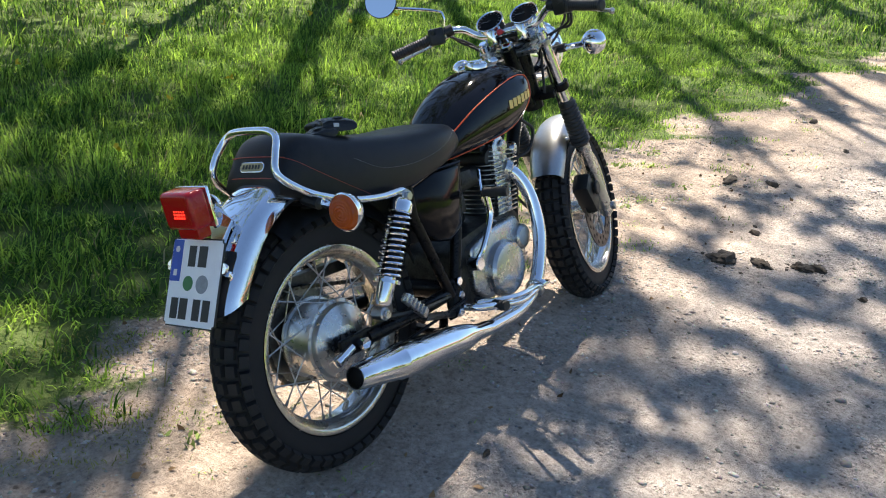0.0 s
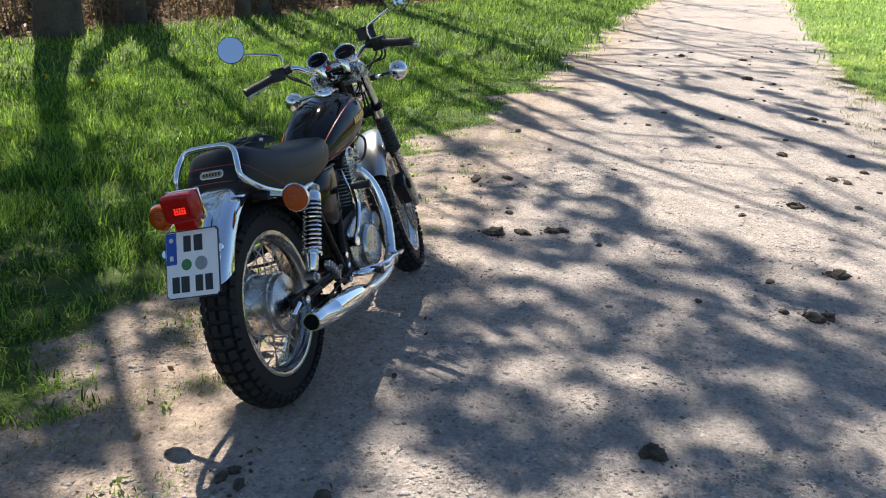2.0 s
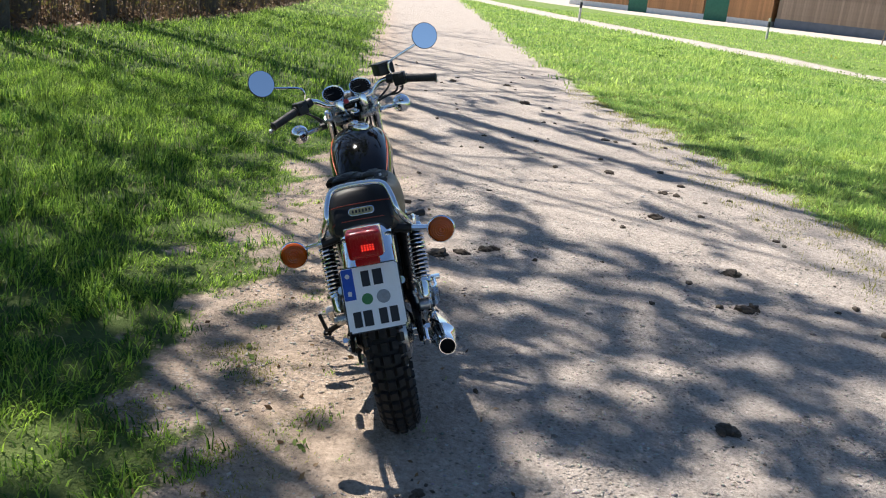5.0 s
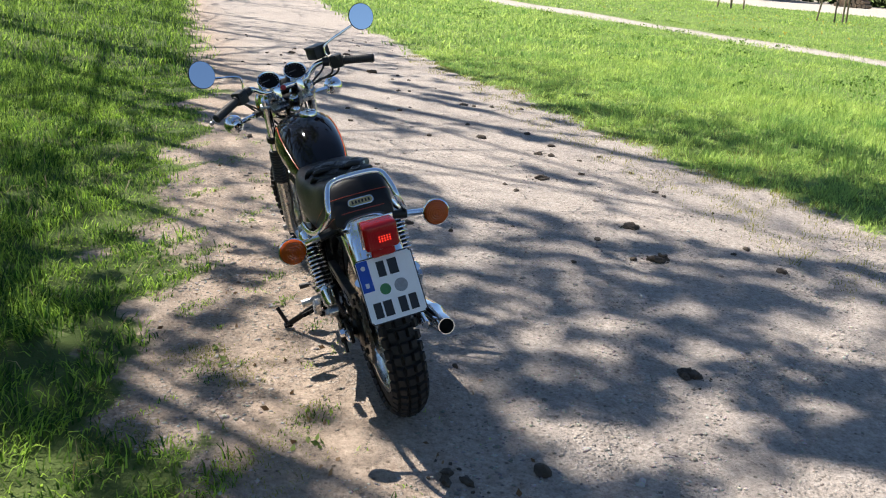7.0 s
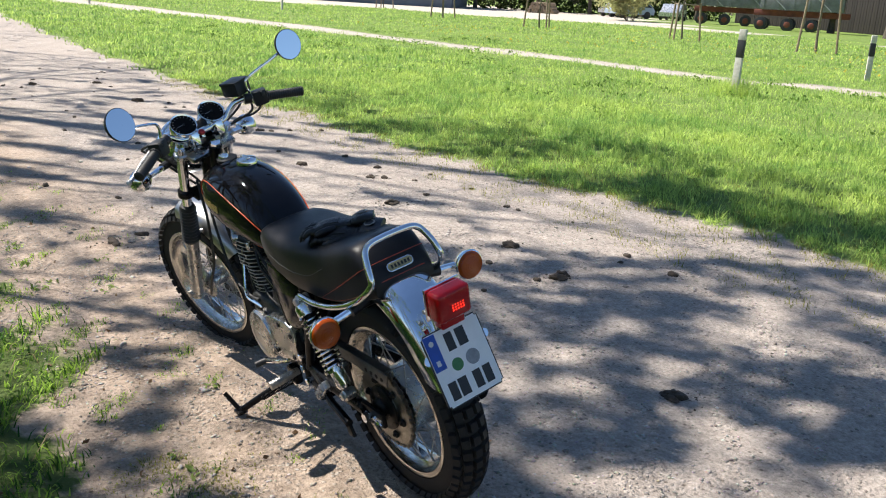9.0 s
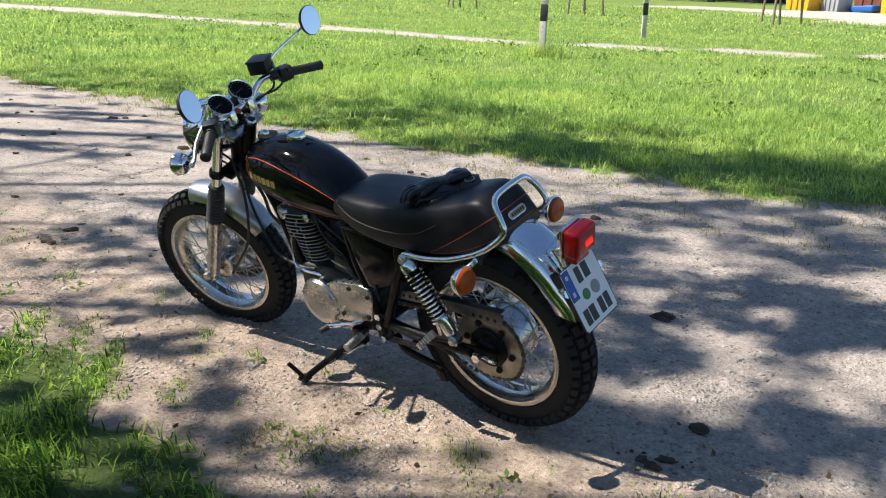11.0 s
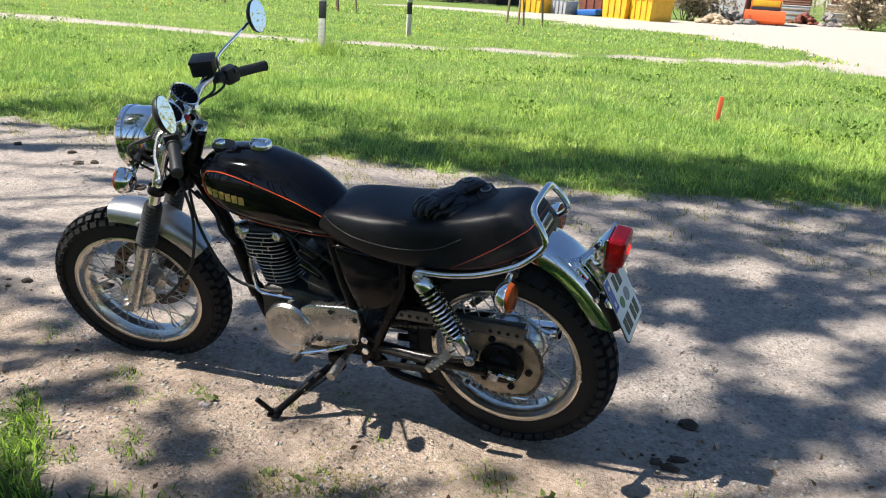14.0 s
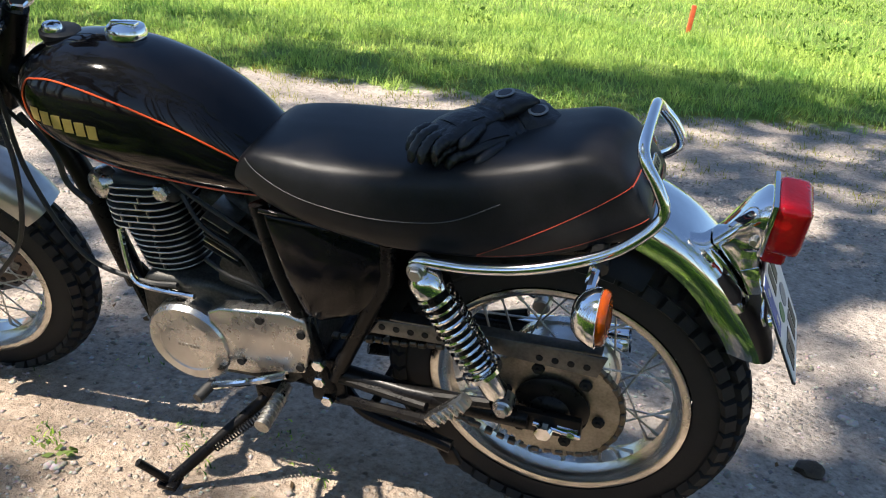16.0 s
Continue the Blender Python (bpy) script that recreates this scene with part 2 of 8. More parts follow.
def tube(bm, pts, r, seg=10, closed=False, caps=True):
    """A round bar along the points; r may be one radius or one for each point."""
    pts = [Vector(p) for p in pts]
    n = len(pts)
    rad = [r] * n if isinstance(r, (int, float)) else r
    tans = [((pts[(i + 1) % n] if closed or i < n - 1 else pts[i]) - (pts[i - 1] if closed or i > 0 else pts[i])).normalized() for i in range(n)]
    _, u, _ = frame_of(tans[0])
    rings = []
    for p, t, q in zip(pts, tans, rad):
        u = (u - t * u.dot(t)).normalized()
        w = t.cross(u)
        rings.append([bm.verts.new(p + (u * math.cos(x) + w * math.sin(x)) * q) for x in (2 * math.pi * i / seg for i in range(seg))])
    for i in range(n if closed else n - 1):
        a, b = rings[i], rings[(i + 1) % n]
        for k in range(seg):
            bm.faces.new((a[k], a[(k + 1) % seg], b[(k + 1) % seg], b[k]))
    if caps and not closed:
        bm.faces.new(rings[0][::-1])
        bm.faces.new(rings[-1])
    return bm


def slab(bm, poly, y0, y1, bevel=0.0, dome=0.0):
    """A plate: the outline in x and z, from y0 to y1, with rounded edges; the y1 face may bulge."""
    vs = [bm.verts.new((x, y0, z)) for x, z in poly]
    f = bm.faces.new(vs)
    got = bmesh.ops.extrude_face_region(bm, geom=[f])["geom"]
    top = [v for v in got if isinstance(v, bmesh.types.BMVert)]
    for v in top:
        v.co.y = y1
    face = [g for g in got if isinstance(g, bmesh.types.BMFace)]
    if bevel:
        es = [e for e in {e for v in top for e in v.link_edges}]
        bmesh.ops.bevel(bm, geom=es, offset=bevel, segments=3, affect="EDGES", profile=0.5)
    bmesh.ops.recalc_face_normals(bm, faces=bm.faces)
    if dome:
        big = [f for f in bm.faces if abs(f.calc_center_median().y - y1) < 1e-5 and abs(f.normal.y) > 0.9]
        for f in big:
            r = bmesh.ops.inset_region(bm, faces=[f], thickness=dome[0])
            c = f.calc_center_median()
            for v in f.verts:
                v.co.y += dome[1]
    return bm


def loft(bm, rings, caps=True):
    rr = [[bm.verts.new(p) for p in ring] for ring in rings]
    n = len(rr[0])
    for a, b in zip(rr, rr[1:]):
        for k in range(n):
            bm.faces.new((a[k], a[(k + 1) % n], b[(k + 1) % n], b[k]))
    if caps:
        bm.faces.new(rr[0][::-1])
        bm.faces.new(rr[-1])
    bmesh.ops.recalc_face_normals(bm, faces=bm.faces)
    return bm


def B():
    return bmesh.new()


# ---- the ground: one sheet with the gravel track, the verges and the meadow ----
LEFT = [(-12, 1.2), (-3, 1.35), (0.3, 1.75), (0.9, 1.95), (1.4, 2.12), (2.2, 2.15), (3.2, 2.08), (4.3, 1.98), (5.5, 1.9), (8, 1.63), (12.5, 1.6), (30, 1.45), (60, 1.0), (120, 0)]
RIGHT = [(-12, -4.2), (-3, -3.4), (1.3, -2.69), (2.5, -2.2), (3.9, -2.08), (5.5, -1.9), (8, -1.8), (10.5, -1.55), (17.5, -1.7), (35, -2.6), (60, -3.5), (120, -6)]


def table(t, x):
    return np.interp(x, [p[0] for p in t], [p[1] for p in t])


def wobble(x, y, s, seed=0.0):
    """Cheap smooth noise on arrays, about -1 to 1."""
    return (np.sin(x * s * 1.7 + 1.3 * np.sin(y * s * 1.1 + seed) + seed) + np.sin(y * s * 2.3 + 1.7 * np.sin(x * s * 0.9 + 2 * seed)) + np.sin((x + y) * s * 3.1 + seed * 3)) / 3


PATH2 = [(-30, -17.5), (-1.35, -17.3), (1.5, -18.6), (4.9, -15.5), (7.1, -14.4), (11.1, -12.3), (20, -11.5), (25, -11.1), (44, -7.8), (80, -4)]
PATH2_HALF = [(-30, 2.5), (-1.3, 2.2), (1.5, 1.0), (5, 0.55), (11, 0.55), (20, 0.62), (25, 0.9), (44, 1.3), (80, 1.3)]
YARD_NEAR = [(-60, -15.2), (-1.35, -15.6), (1.0, -21.0), (1.9, -24.3), (6.2, -30.7), (11.1, -32.3), (18, -38.5), (27, -37.4), (33, -40), (39, -38.6), (46, -32.5), (55, -30.5), (60, -24), (80, -14), (120, -2)]
YARD_FAR = [(-60, -38), (-6, -38), (-3.5, -41), (-1.7, -49), (0.5, -60), (3, -74), (5.5, -60), (8, -50.5), (11, -46.5), (17, -46.5), (27, -39.3), (33, -41.8), (36, -43), (42, -48), (52, -54), (62, -62), (120, -62)]


def worn(x, y):
    """1 on gravel, 0 on grass."""
    dl = table(LEFT, x) - y + 0.27 * wobble(x, y, 2.2, 1.0) + 0.17 * wobble(x, y, 7, 4.0)
    dr = y - table(RIGHT, x) + 0.2 * wobble(x, y, 1.3, 2.0) + 0.10 * wobble(x, y, 5, 5.0)
    track = np.clip(np.minimum(dl / 0.42, dr / 0.5) + 0.5, 0, 1)
    p2 = np.clip((table(PATH2_HALF, x) - np.abs(y - table(PATH2, x)) + 0.08 * wobble(x, y, 1.2, 3)) / 0.25 + 0.6, 0, 1)
    yard = np.clip(np.minimum(table(YARD_NEAR, x) - y, y - table(YARD_FAR, x)) / 0.6 + 0.5, 0, 1)
    return np.maximum(track, np.maximum(p2, yard))


def ground_height(x, y):
    near = np.exp(-((x - 2) / 9) ** 2 - (y / 7) ** 2)
    w = worn(x, y)
    z = -0.02 * np.exp(-((x - 3.2) / 1.1) ** 2 - ((y - 0.8) / 1.2) ** 2)
    z = z + near * 0.008 * wobble(x, y, 3.1, 7) * (0.4 + 0.6 * (1 - w)) + near * 0.004 * wobble(x, y, 11, 9)
    return z + 0.03 * (1 - w) * np.clip((np.abs(y - 0.0) - 1.9) / 1.0, 0, 1)


WOOD_EDGE = [(-20, 9.0), (2, 8.6), (7, 7.9), (10, 7.3), (12.5, 6.6), (20, 4.9), (30, 4.2), (60, 3.8), (120, 3.0)]


def axis_lines(dense0, dense1, step, far):
    mid = list(np.arange(dense0, dense1, step))
    out, d = [], step
    a, b = dense0, dense1
    lo, hi = [], []
    while b < far:
        hi.append(b)
        d *= 1.14
        b += d
    d = step
    while a > -far:
        d *= 1.14
        a -= d
        lo.append(a)
    return np.array(lo[::-1] + mid + hi + [far])


gx, gy = axis_lines(-1.5, 12.0, 0.06, 900), axis_lines(-5.0, 4.5, 0.06, 900)
GX, GY = np.meshgrid(gx, gy, indexing="ij")
GZ = ground_height(GX, GY)
nx, ny = GX.shape
idx = np.arange(nx * ny).reshape(nx, ny)
quads = np.stack([idx[:-1, :-1], idx[1:, :-1], idx[1:, 1:], idx[:-1, 1:]], -1).reshape(-1, 4)


def ground_mat():
    m, nt, bs = nodes_of("gravel_and_soil")
    tc, at = nt.nodes.new("ShaderNodeTexCoord"), nt.nodes.new("ShaderNodeAttribute")
    at.attribute_name = "worn"

    def noise_tex(scale, detail=5, rough=0.6):
        n = nt.nodes.new("ShaderNodeTexNoise")
        n.inputs["Scale"].default_value, n.inputs["Detail"].default_value, n.inputs["Roughness"].default_value = scale, detail, rough
        nt.links.new(tc.outputs["Object"], n.inputs["Vector"])
        return n

    def voro(scale, feature="F1"):
        v = nt.nodes.new("ShaderNodeTexVoronoi")
        v.inputs["Scale"].default_value, v.feature = scale, feature
        v.inputs["Randomness"].default_value = 1.0
        nt.links.new(tc.outputs["Object"], v.inputs["Vector"])
        return v

    def ramp(src, *stops):
        r = nt.nodes.new("ShaderNodeValToRGB")
        el = r.color_ramp.elements
        while len(el) < len(stops):
            el.new(0.5)
        for e, (p, c) in zip(el, stops):
            e.position, e.color = p, (*c, 1)
        nt.links.new(src, r.inputs[0])
        return r.outputs[0]

    def mix(f, a, b, kind="MIX"):
        x = nt.nodes.new("ShaderNodeMix")
        x.data_type, x.blend_type = "RGBA", kind
        for s, v in ((0, f), (6, a), (7, b)):
            if isinstance(v, (int, float)):
                x.inputs[s].default_value = v
            else:
                nt.links.new(v, x.inputs[s])
        return x.outputs[2]

    big, mid, fine = noise_tex(0.7), noise_tex(5.0), noise_tex(75.0, 7, 0.75)
    dirt = ramp(big.outputs[0], (0.3, (0.276, 0.235, 0.201)), (0.5, (0.379, 0.331, 0.288)), (0.72, (0.455, 0.402, 0.355)))
    dirt = mix(0.55, dirt, ramp(mid.outputs[0], (0.3, (0.229, 0.194, 0.166)), (0.5, (0.399, 0.348, 0.301)), (0.78, (0.475, 0.420, 0.373))))
    dirt = mix(0.55, dirt, ramp(fine.outputs[0], (0.34, (0.133, 0.113, 0.096)), (0.5, (0.408, 0.355, 0.308)), (0.7, (0.541, 0.487, 0.440))))
    crumbs = noise_tex(26.0, 6, 0.7)
    dirt = mix(0.6, dirt, ramp(crumbs.outputs[0], (0.33, (0.26, 0.25, 0.24)), (0.5, (0.47, 0.47, 0.47)), (0.68, (0.7, 0.7, 0.7))), "OVERLAY")
    # dark scraps of bark and leaf trodden into the track, in drifts
    scrap = voro(31.0)
    small = ramp(scrap.outputs["Distance"], (0.13, (1, 1, 1)), (0.26, (0, 0, 0)))
    few = ramp(scrap.outputs["Color"], (0.62, (0, 0, 0)), (0.7, (0.8, 0.8, 0.8)))
    dirt = mix(mix(1.0, small, few, "MULTIPLY"), dirt, ramp(fine.outputs[0], (0.3, (0.05, 0.04, 0.03)), (0.7, (0.14, 0.115, 0.09))))
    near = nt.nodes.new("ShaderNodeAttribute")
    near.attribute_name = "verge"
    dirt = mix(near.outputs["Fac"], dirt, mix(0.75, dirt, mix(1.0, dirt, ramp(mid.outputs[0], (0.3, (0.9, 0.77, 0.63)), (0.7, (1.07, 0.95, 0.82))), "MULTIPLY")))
    peb, peb2 = voro(55.0), voro(140.0)
    stone = ramp(peb.outputs["Color"], (0.2, (0.2, 0.178, 0.152)), (0.5, (0.34, 0.306, 0.265)), (0.8, (0.5, 0.46, 0.405)))
    mask = nt.nodes.new("ShaderNodeMapRange")
    mask.inputs[1].default_value, mask.inputs[2].default_value, mask.inputs[3].default_value, mask.inputs[4].default_value = 0.24, 0.44, 0.75, 0.0
    nt.links.new(peb.outputs["Distance"], mask.inputs[0])
    spots = nt.nodes.new("ShaderNodeMath")
    spots.operation = "MULTIPLY"
    nt.links.new(mask.outputs[0], spots.inputs[0])
    sel = nt.nodes.new("ShaderNodeMapRange")
    sel.inputs[1].default_value, sel.inputs[2].default_value = 0.42, 0.62
    nt.links.new(noise_tex(2.2).outputs[0], sel.inputs[0])
    nt.links.new(sel.outputs[0], spots.inputs[1])
    gravel = mix(spots.outputs[0], dirt, stone)
    pl = nt.nodes.new("ShaderNodeAttribute")
    pl.attribute_name = "pale"
    gravel = mix(pl.outputs["Fac"], gravel, ramp(mid.outputs[0], (0.3, (0.4, 0.355, 0.295)), (0.7, (0.49, 0.445, 0.385))))
    soil = ramp(mid.outputs[0], (0.3, (0.06, 0.08, 0.022)), (0.6, (0.11, 0.13, 0.04)), (0.8, (0.2, 0.17, 0.085)))
    meadow = ramp(noise_tex(0.22).outputs[0], (0.3, (0.13, 0.22, 0.04)), (0.6, (0.2, 0.3, 0.06)), (0.8, (0.26, 0.31, 0.075)))
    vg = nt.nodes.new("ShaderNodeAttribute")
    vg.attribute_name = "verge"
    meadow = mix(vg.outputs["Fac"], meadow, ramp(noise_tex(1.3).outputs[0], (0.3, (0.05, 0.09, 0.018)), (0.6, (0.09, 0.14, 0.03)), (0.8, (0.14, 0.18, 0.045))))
    soil = mix(0.6, soil, meadow)
    lit = nt.nodes.new("ShaderNodeAttribute")
    lit.attribute_name = "litter"
    soil = mix(lit.outputs["Fac"], soil, ramp(noise_tex(9.0).outputs[0], (0.3, (0.05, 0.035, 0.02)), (0.55, (0.13, 0.085, 0.05)), (0.75, (0.2, 0.14, 0.085))))
    edge = nt.nodes.new("ShaderNodeMath")
    edge.operation = "MULTIPLY_ADD"
    nt.links.new(noise_tex(14.0).outputs[0], edge.inputs[0])
    edge.inputs[1].default_value = 0.9
    sub = nt.nodes.new("ShaderNodeMath")
    sub.operation = "SUBTRACT"
    nt.links.new(at.outputs["Fac"], sub.inputs[0])
    sub.inputs[1].default_value = 0.45
    nt.links.new(sub.outputs[0], edge.inputs[2])
    eg = nt.nodes.new("ShaderNodeMapRange")
    eg.inputs[1].default_value, eg.inputs[2].default_value = 0.35, 0.6
    nt.links.new(edge.outputs[0], eg.inputs[0])
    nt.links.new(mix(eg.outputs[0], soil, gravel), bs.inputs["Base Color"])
    bs.inputs["Roughness"].default_value = 0.95
    bs.inputs["Specular IOR Level"].default_value = 0.25
    # relief: pebbles and crumbs
    hs = nt.nodes.new("ShaderNodeMath")
    hs.operation = "MULTIPLY_ADD"
    nt.links.new(fine.outputs[0], hs.inputs[0])
    hs.inputs[1].default_value = 0.8
    nt.links.new(spots.outputs[0], hs.inputs[2])
    h2 = nt.nodes.new("ShaderNodeMath")
    h2.operation = "MULTIPLY_ADD"
    nt.links.new(peb2.outputs["Distance"], h2.inputs[0])
    h2.inputs[1].default_value = -0.12
    nt.links.new(hs.outputs[0], h2.inputs[2])
    bp = nt.nodes.new("ShaderNodeBump")
    bp.inputs["Strength"].default_value, bp.inputs["Distance"].default_value = 0.85, 0.012
    h3 = nt.nodes.new("ShaderNodeMath")
    h3.operation = "MULTIPLY_ADD"
    nt.links.new(crumbs.outputs[0], h3.inputs[0])
    h3.inputs[1].default_value = 1.6
    nt.links.new(h2.outputs[0], h3.inputs[2])
    nt.links.new(h3.outputs[0], bp.inputs["Height"])
    nt.links.new(bp.outputs[0], bs.inputs["Normal"])
    return m


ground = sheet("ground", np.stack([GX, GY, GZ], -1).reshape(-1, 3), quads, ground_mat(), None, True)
lay = ground.data.attributes.new("worn", "FLOAT", "POINT")
lay.data.foreach_set("value", worn(GX, GY).astype(np.float32).ravel())
pale = np.maximum(0.7 * np.clip((table(PATH2_HALF, GX) - np.abs(GY - table(PATH2, GX))) / 0.3 + 0.5, 0, 1), np.clip((table(YARD_NEAR, GX) - GY) / 0.6 + 0.5, 0, 1))
lay = ground.data.attributes.new("pale", "FLOAT", "POINT")
lay.data.foreach_set("value", pale.astype(np.float32).ravel())
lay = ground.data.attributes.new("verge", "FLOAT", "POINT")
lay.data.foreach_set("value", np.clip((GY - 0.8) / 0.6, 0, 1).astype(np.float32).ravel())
lay = ground.data.attributes.new("litter", "FLOAT", "POINT")
lay.data.foreach_set("value", np.clip((GY - table(WOOD_EDGE, GX) + 0.3 * wobble(GX, GY, 1.5, 6)) / 0.7 + 0.5, 0, 1).astype(np.float32).ravel())
tagged(ground, "gravel track between grassy verges and a wide meadow", "ground", "", "structure")


# ---- grass ----
def blades(name, x, y, length, width, material, label, bend=0.5, flat=0.35, category="grass"):
    """One object of many blades: a bent strip of two quads and a tip."""
    n = len(x)
    rng = np.random.default_rng(len(x))
    z = ground_height(x, y) - 0.004
    az = 2.2 * wobble(x, y, 3.3, 3.7) + 2.2 * wobble(x, y, 8.3, 0.7) + rng.normal(0, 1.25, n)
    ln = length * rng.uniform(0.55, 1.25, n) * (1 + 0.3 * wobble(x, y, 6.1, 5.5))
    w = width * rng.uniform(0.7, 1.3, n)
    out = np.minimum(1.05, rng.uniform(0.2, bend, n) + (rng.uniform(0, 1, n) < flat) * rng.uniform(0.2, 0.6, n))
    dx, dy = np.cos(az), np.sin(az)
    sx, sy = -dy, dx
    V = np.zeros((n, 5, 3), np.float32)
    for i, (f, ww) in enumerate(((0.0, 1.0), (0.0, -1.0), (0.55, 0.8), (0.55, -0.8), (1.0, 0.0))):
        o = out * ln * f ** 1.6
        V[:, i, 0] = x + dx * o + sx * w * ww * 0.5
        V[:, i, 1] = y + dy * o + sy * w * ww * 0.5
        V[:, i, 2] = z + ln * f * np.sqrt(np.maximum(0.12, 1 - (out * f ** 0.8) ** 2 * 0.8))
    base = np.arange(n)[:, None] * 5
    F = np.concatenate([base + np.array([0, 1, 3]), base + np.array([0, 3, 2]), base + np.array([2, 3, 4])])
    ob = sheet(name, V.reshape(-1, 3), F, material, None, True)
    return tagged(ob, label, category, "", "stuff")


def scatter(n, x0, x1, y0, y1, keep, seed):
    rng = np.random.default_rng(seed)
    x, y = rng.uniform(x0, x1, n), rng.uniform(y0, y1, n)
    k = rng.uniform(0, 1, n) < keep(x, y)
    return x[k], y[k]


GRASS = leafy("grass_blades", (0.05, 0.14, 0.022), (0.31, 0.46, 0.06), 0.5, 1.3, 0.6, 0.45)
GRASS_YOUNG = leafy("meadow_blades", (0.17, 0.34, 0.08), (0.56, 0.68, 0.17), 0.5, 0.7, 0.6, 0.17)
DRY_GREEN = leafy("yellowish_blades", (0.2, 0.22, 0.04), (0.3, 0.28, 0.07), 0.4, 1.5)
DRY = leafy("dry_stalks", (0.28, 0.22, 0.1), (0.36, 0.3, 0.16), 0.3, 2.0)


def lush(x, y):
    return np.clip(1 - worn(x, y) * 1.25, 0, 1) * np.clip(0.62 + 0.75 * wobble(x, y, 4.4, 2.5) + 0.3 * wobble(x, y, 11.0, 1.5), 0.18, 1)


# verge beside the wood, long and tufted
def verge(x, y):
    return lush(x, y) * np.clip((table(WOOD_EDGE, x) - y) / 0.5 + 0.4, 0, 1)


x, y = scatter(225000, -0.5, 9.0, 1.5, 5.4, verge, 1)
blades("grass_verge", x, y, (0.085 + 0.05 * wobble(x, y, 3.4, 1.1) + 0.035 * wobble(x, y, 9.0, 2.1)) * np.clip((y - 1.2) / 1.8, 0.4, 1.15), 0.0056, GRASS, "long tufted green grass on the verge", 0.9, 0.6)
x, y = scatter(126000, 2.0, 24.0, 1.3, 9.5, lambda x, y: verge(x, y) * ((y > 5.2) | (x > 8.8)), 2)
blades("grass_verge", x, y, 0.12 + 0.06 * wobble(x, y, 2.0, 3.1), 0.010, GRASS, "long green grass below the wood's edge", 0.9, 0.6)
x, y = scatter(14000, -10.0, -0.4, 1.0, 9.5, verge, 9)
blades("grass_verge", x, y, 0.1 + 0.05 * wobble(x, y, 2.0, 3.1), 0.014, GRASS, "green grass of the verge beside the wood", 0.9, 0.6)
x, y = scatter(14000, -10.0, -0.9, -14.0, -2.5, lambda x, y: 1 - worn(x, y), 10)
blades("meadow_grass", x, y, 0.08 + 0.03 * wobble(x, y, 1.2, 5.1), 0.014, GRASS_YOUNG, "fresh meadow grass along the track", 0.9, 0.6)
# thin tufts that creep onto the gravel
x, y = scatter(66000, 0.2, 6.0, 1.0, 2.3, lambda x, y: (wobble(x, y, 6.0, 8.0) + 0.4 * wobble(x, y, 15.0, 3.0) > 0.5) * np.clip((y - 1.1) / 0.7, 0.03, 1) * 0.8, 3)
blades("grass_tufts", x, y, 0.02 + 0.01 * wobble(x, y, 8, 2), 0.0036, GRASS, "short sparse grass tufts on the gravel edge", 1.0, 0.6)
x, y = scatter(90000, -1.0, 12.0, -3.4, -1.2, lambda x, y: (wobble(x, y, 5.0, 8.0) > -0.15) * np.clip(1.15 - np.abs(worn(x, y) - 0.5) * 1.7, 0, 1), 31)
blades("grass_tufts", x, y, 0.035 + 0.012 * wobble(x, y, 8, 2), 0.004, DRY_GREEN, "short yellowish grass along the track's edge", 1.0, 0.6)
x, y = scatter(14000, 0.2, 1.9, 1.5, 2.25, lambda x, y: np.clip(0.1 + 1.1 * wobble(x, y, 5.0, 4.0), 0, 1) * np.clip((y - 1.4) / 0.4, 0, 1), 33)
blades("grass_tufts", x, y, 0.017 + 0.007 * wobble(x, y, 8, 2), 0.0034, DRY_GREEN, "trodden yellowish grass beside the parked motorcycle", 1.0, 0.7)
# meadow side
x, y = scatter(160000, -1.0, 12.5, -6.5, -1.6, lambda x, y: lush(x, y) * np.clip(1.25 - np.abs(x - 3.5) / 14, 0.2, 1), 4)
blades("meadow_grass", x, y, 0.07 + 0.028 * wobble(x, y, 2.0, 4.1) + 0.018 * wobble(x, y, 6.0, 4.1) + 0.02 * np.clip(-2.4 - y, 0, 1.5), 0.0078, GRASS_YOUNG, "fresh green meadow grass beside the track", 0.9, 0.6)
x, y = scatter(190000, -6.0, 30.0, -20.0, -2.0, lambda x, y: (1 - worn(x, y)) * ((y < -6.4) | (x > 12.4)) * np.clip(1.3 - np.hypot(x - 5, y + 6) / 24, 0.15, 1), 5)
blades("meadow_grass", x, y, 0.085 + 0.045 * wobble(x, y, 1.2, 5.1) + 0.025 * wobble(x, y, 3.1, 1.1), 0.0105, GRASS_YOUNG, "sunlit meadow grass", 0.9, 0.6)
x, y = scatter(70000, -12.0, 60.0, -42.0, -8.0, lambda x, y: (1 - worn(x, y)) * ((y < -19) | (x > 29)), 6)
blades("meadow_grass", x, y, 0.1 + 0.05 * wobble(x, y, 0.8, 6.1), 0.035, GRASS_YOUNG, "far meadow grass", 0.9, 0.6)
x, y = scatter(60000, 8.0, 60.0, -9.0, 9.0, lambda x, y: (1 - worn(x, y)) * ((x > 20) | (y < -1)) * (x > 12) * (y < table(WOOD_EDGE, x)), 7)
blades("meadow_grass", x, y, 0.1 + 0.05 * wobble(x, y, 0.8, 6.1), 0.03, GRASS_YOUNG, "far verge grass along the track", 0.9, 0.6)
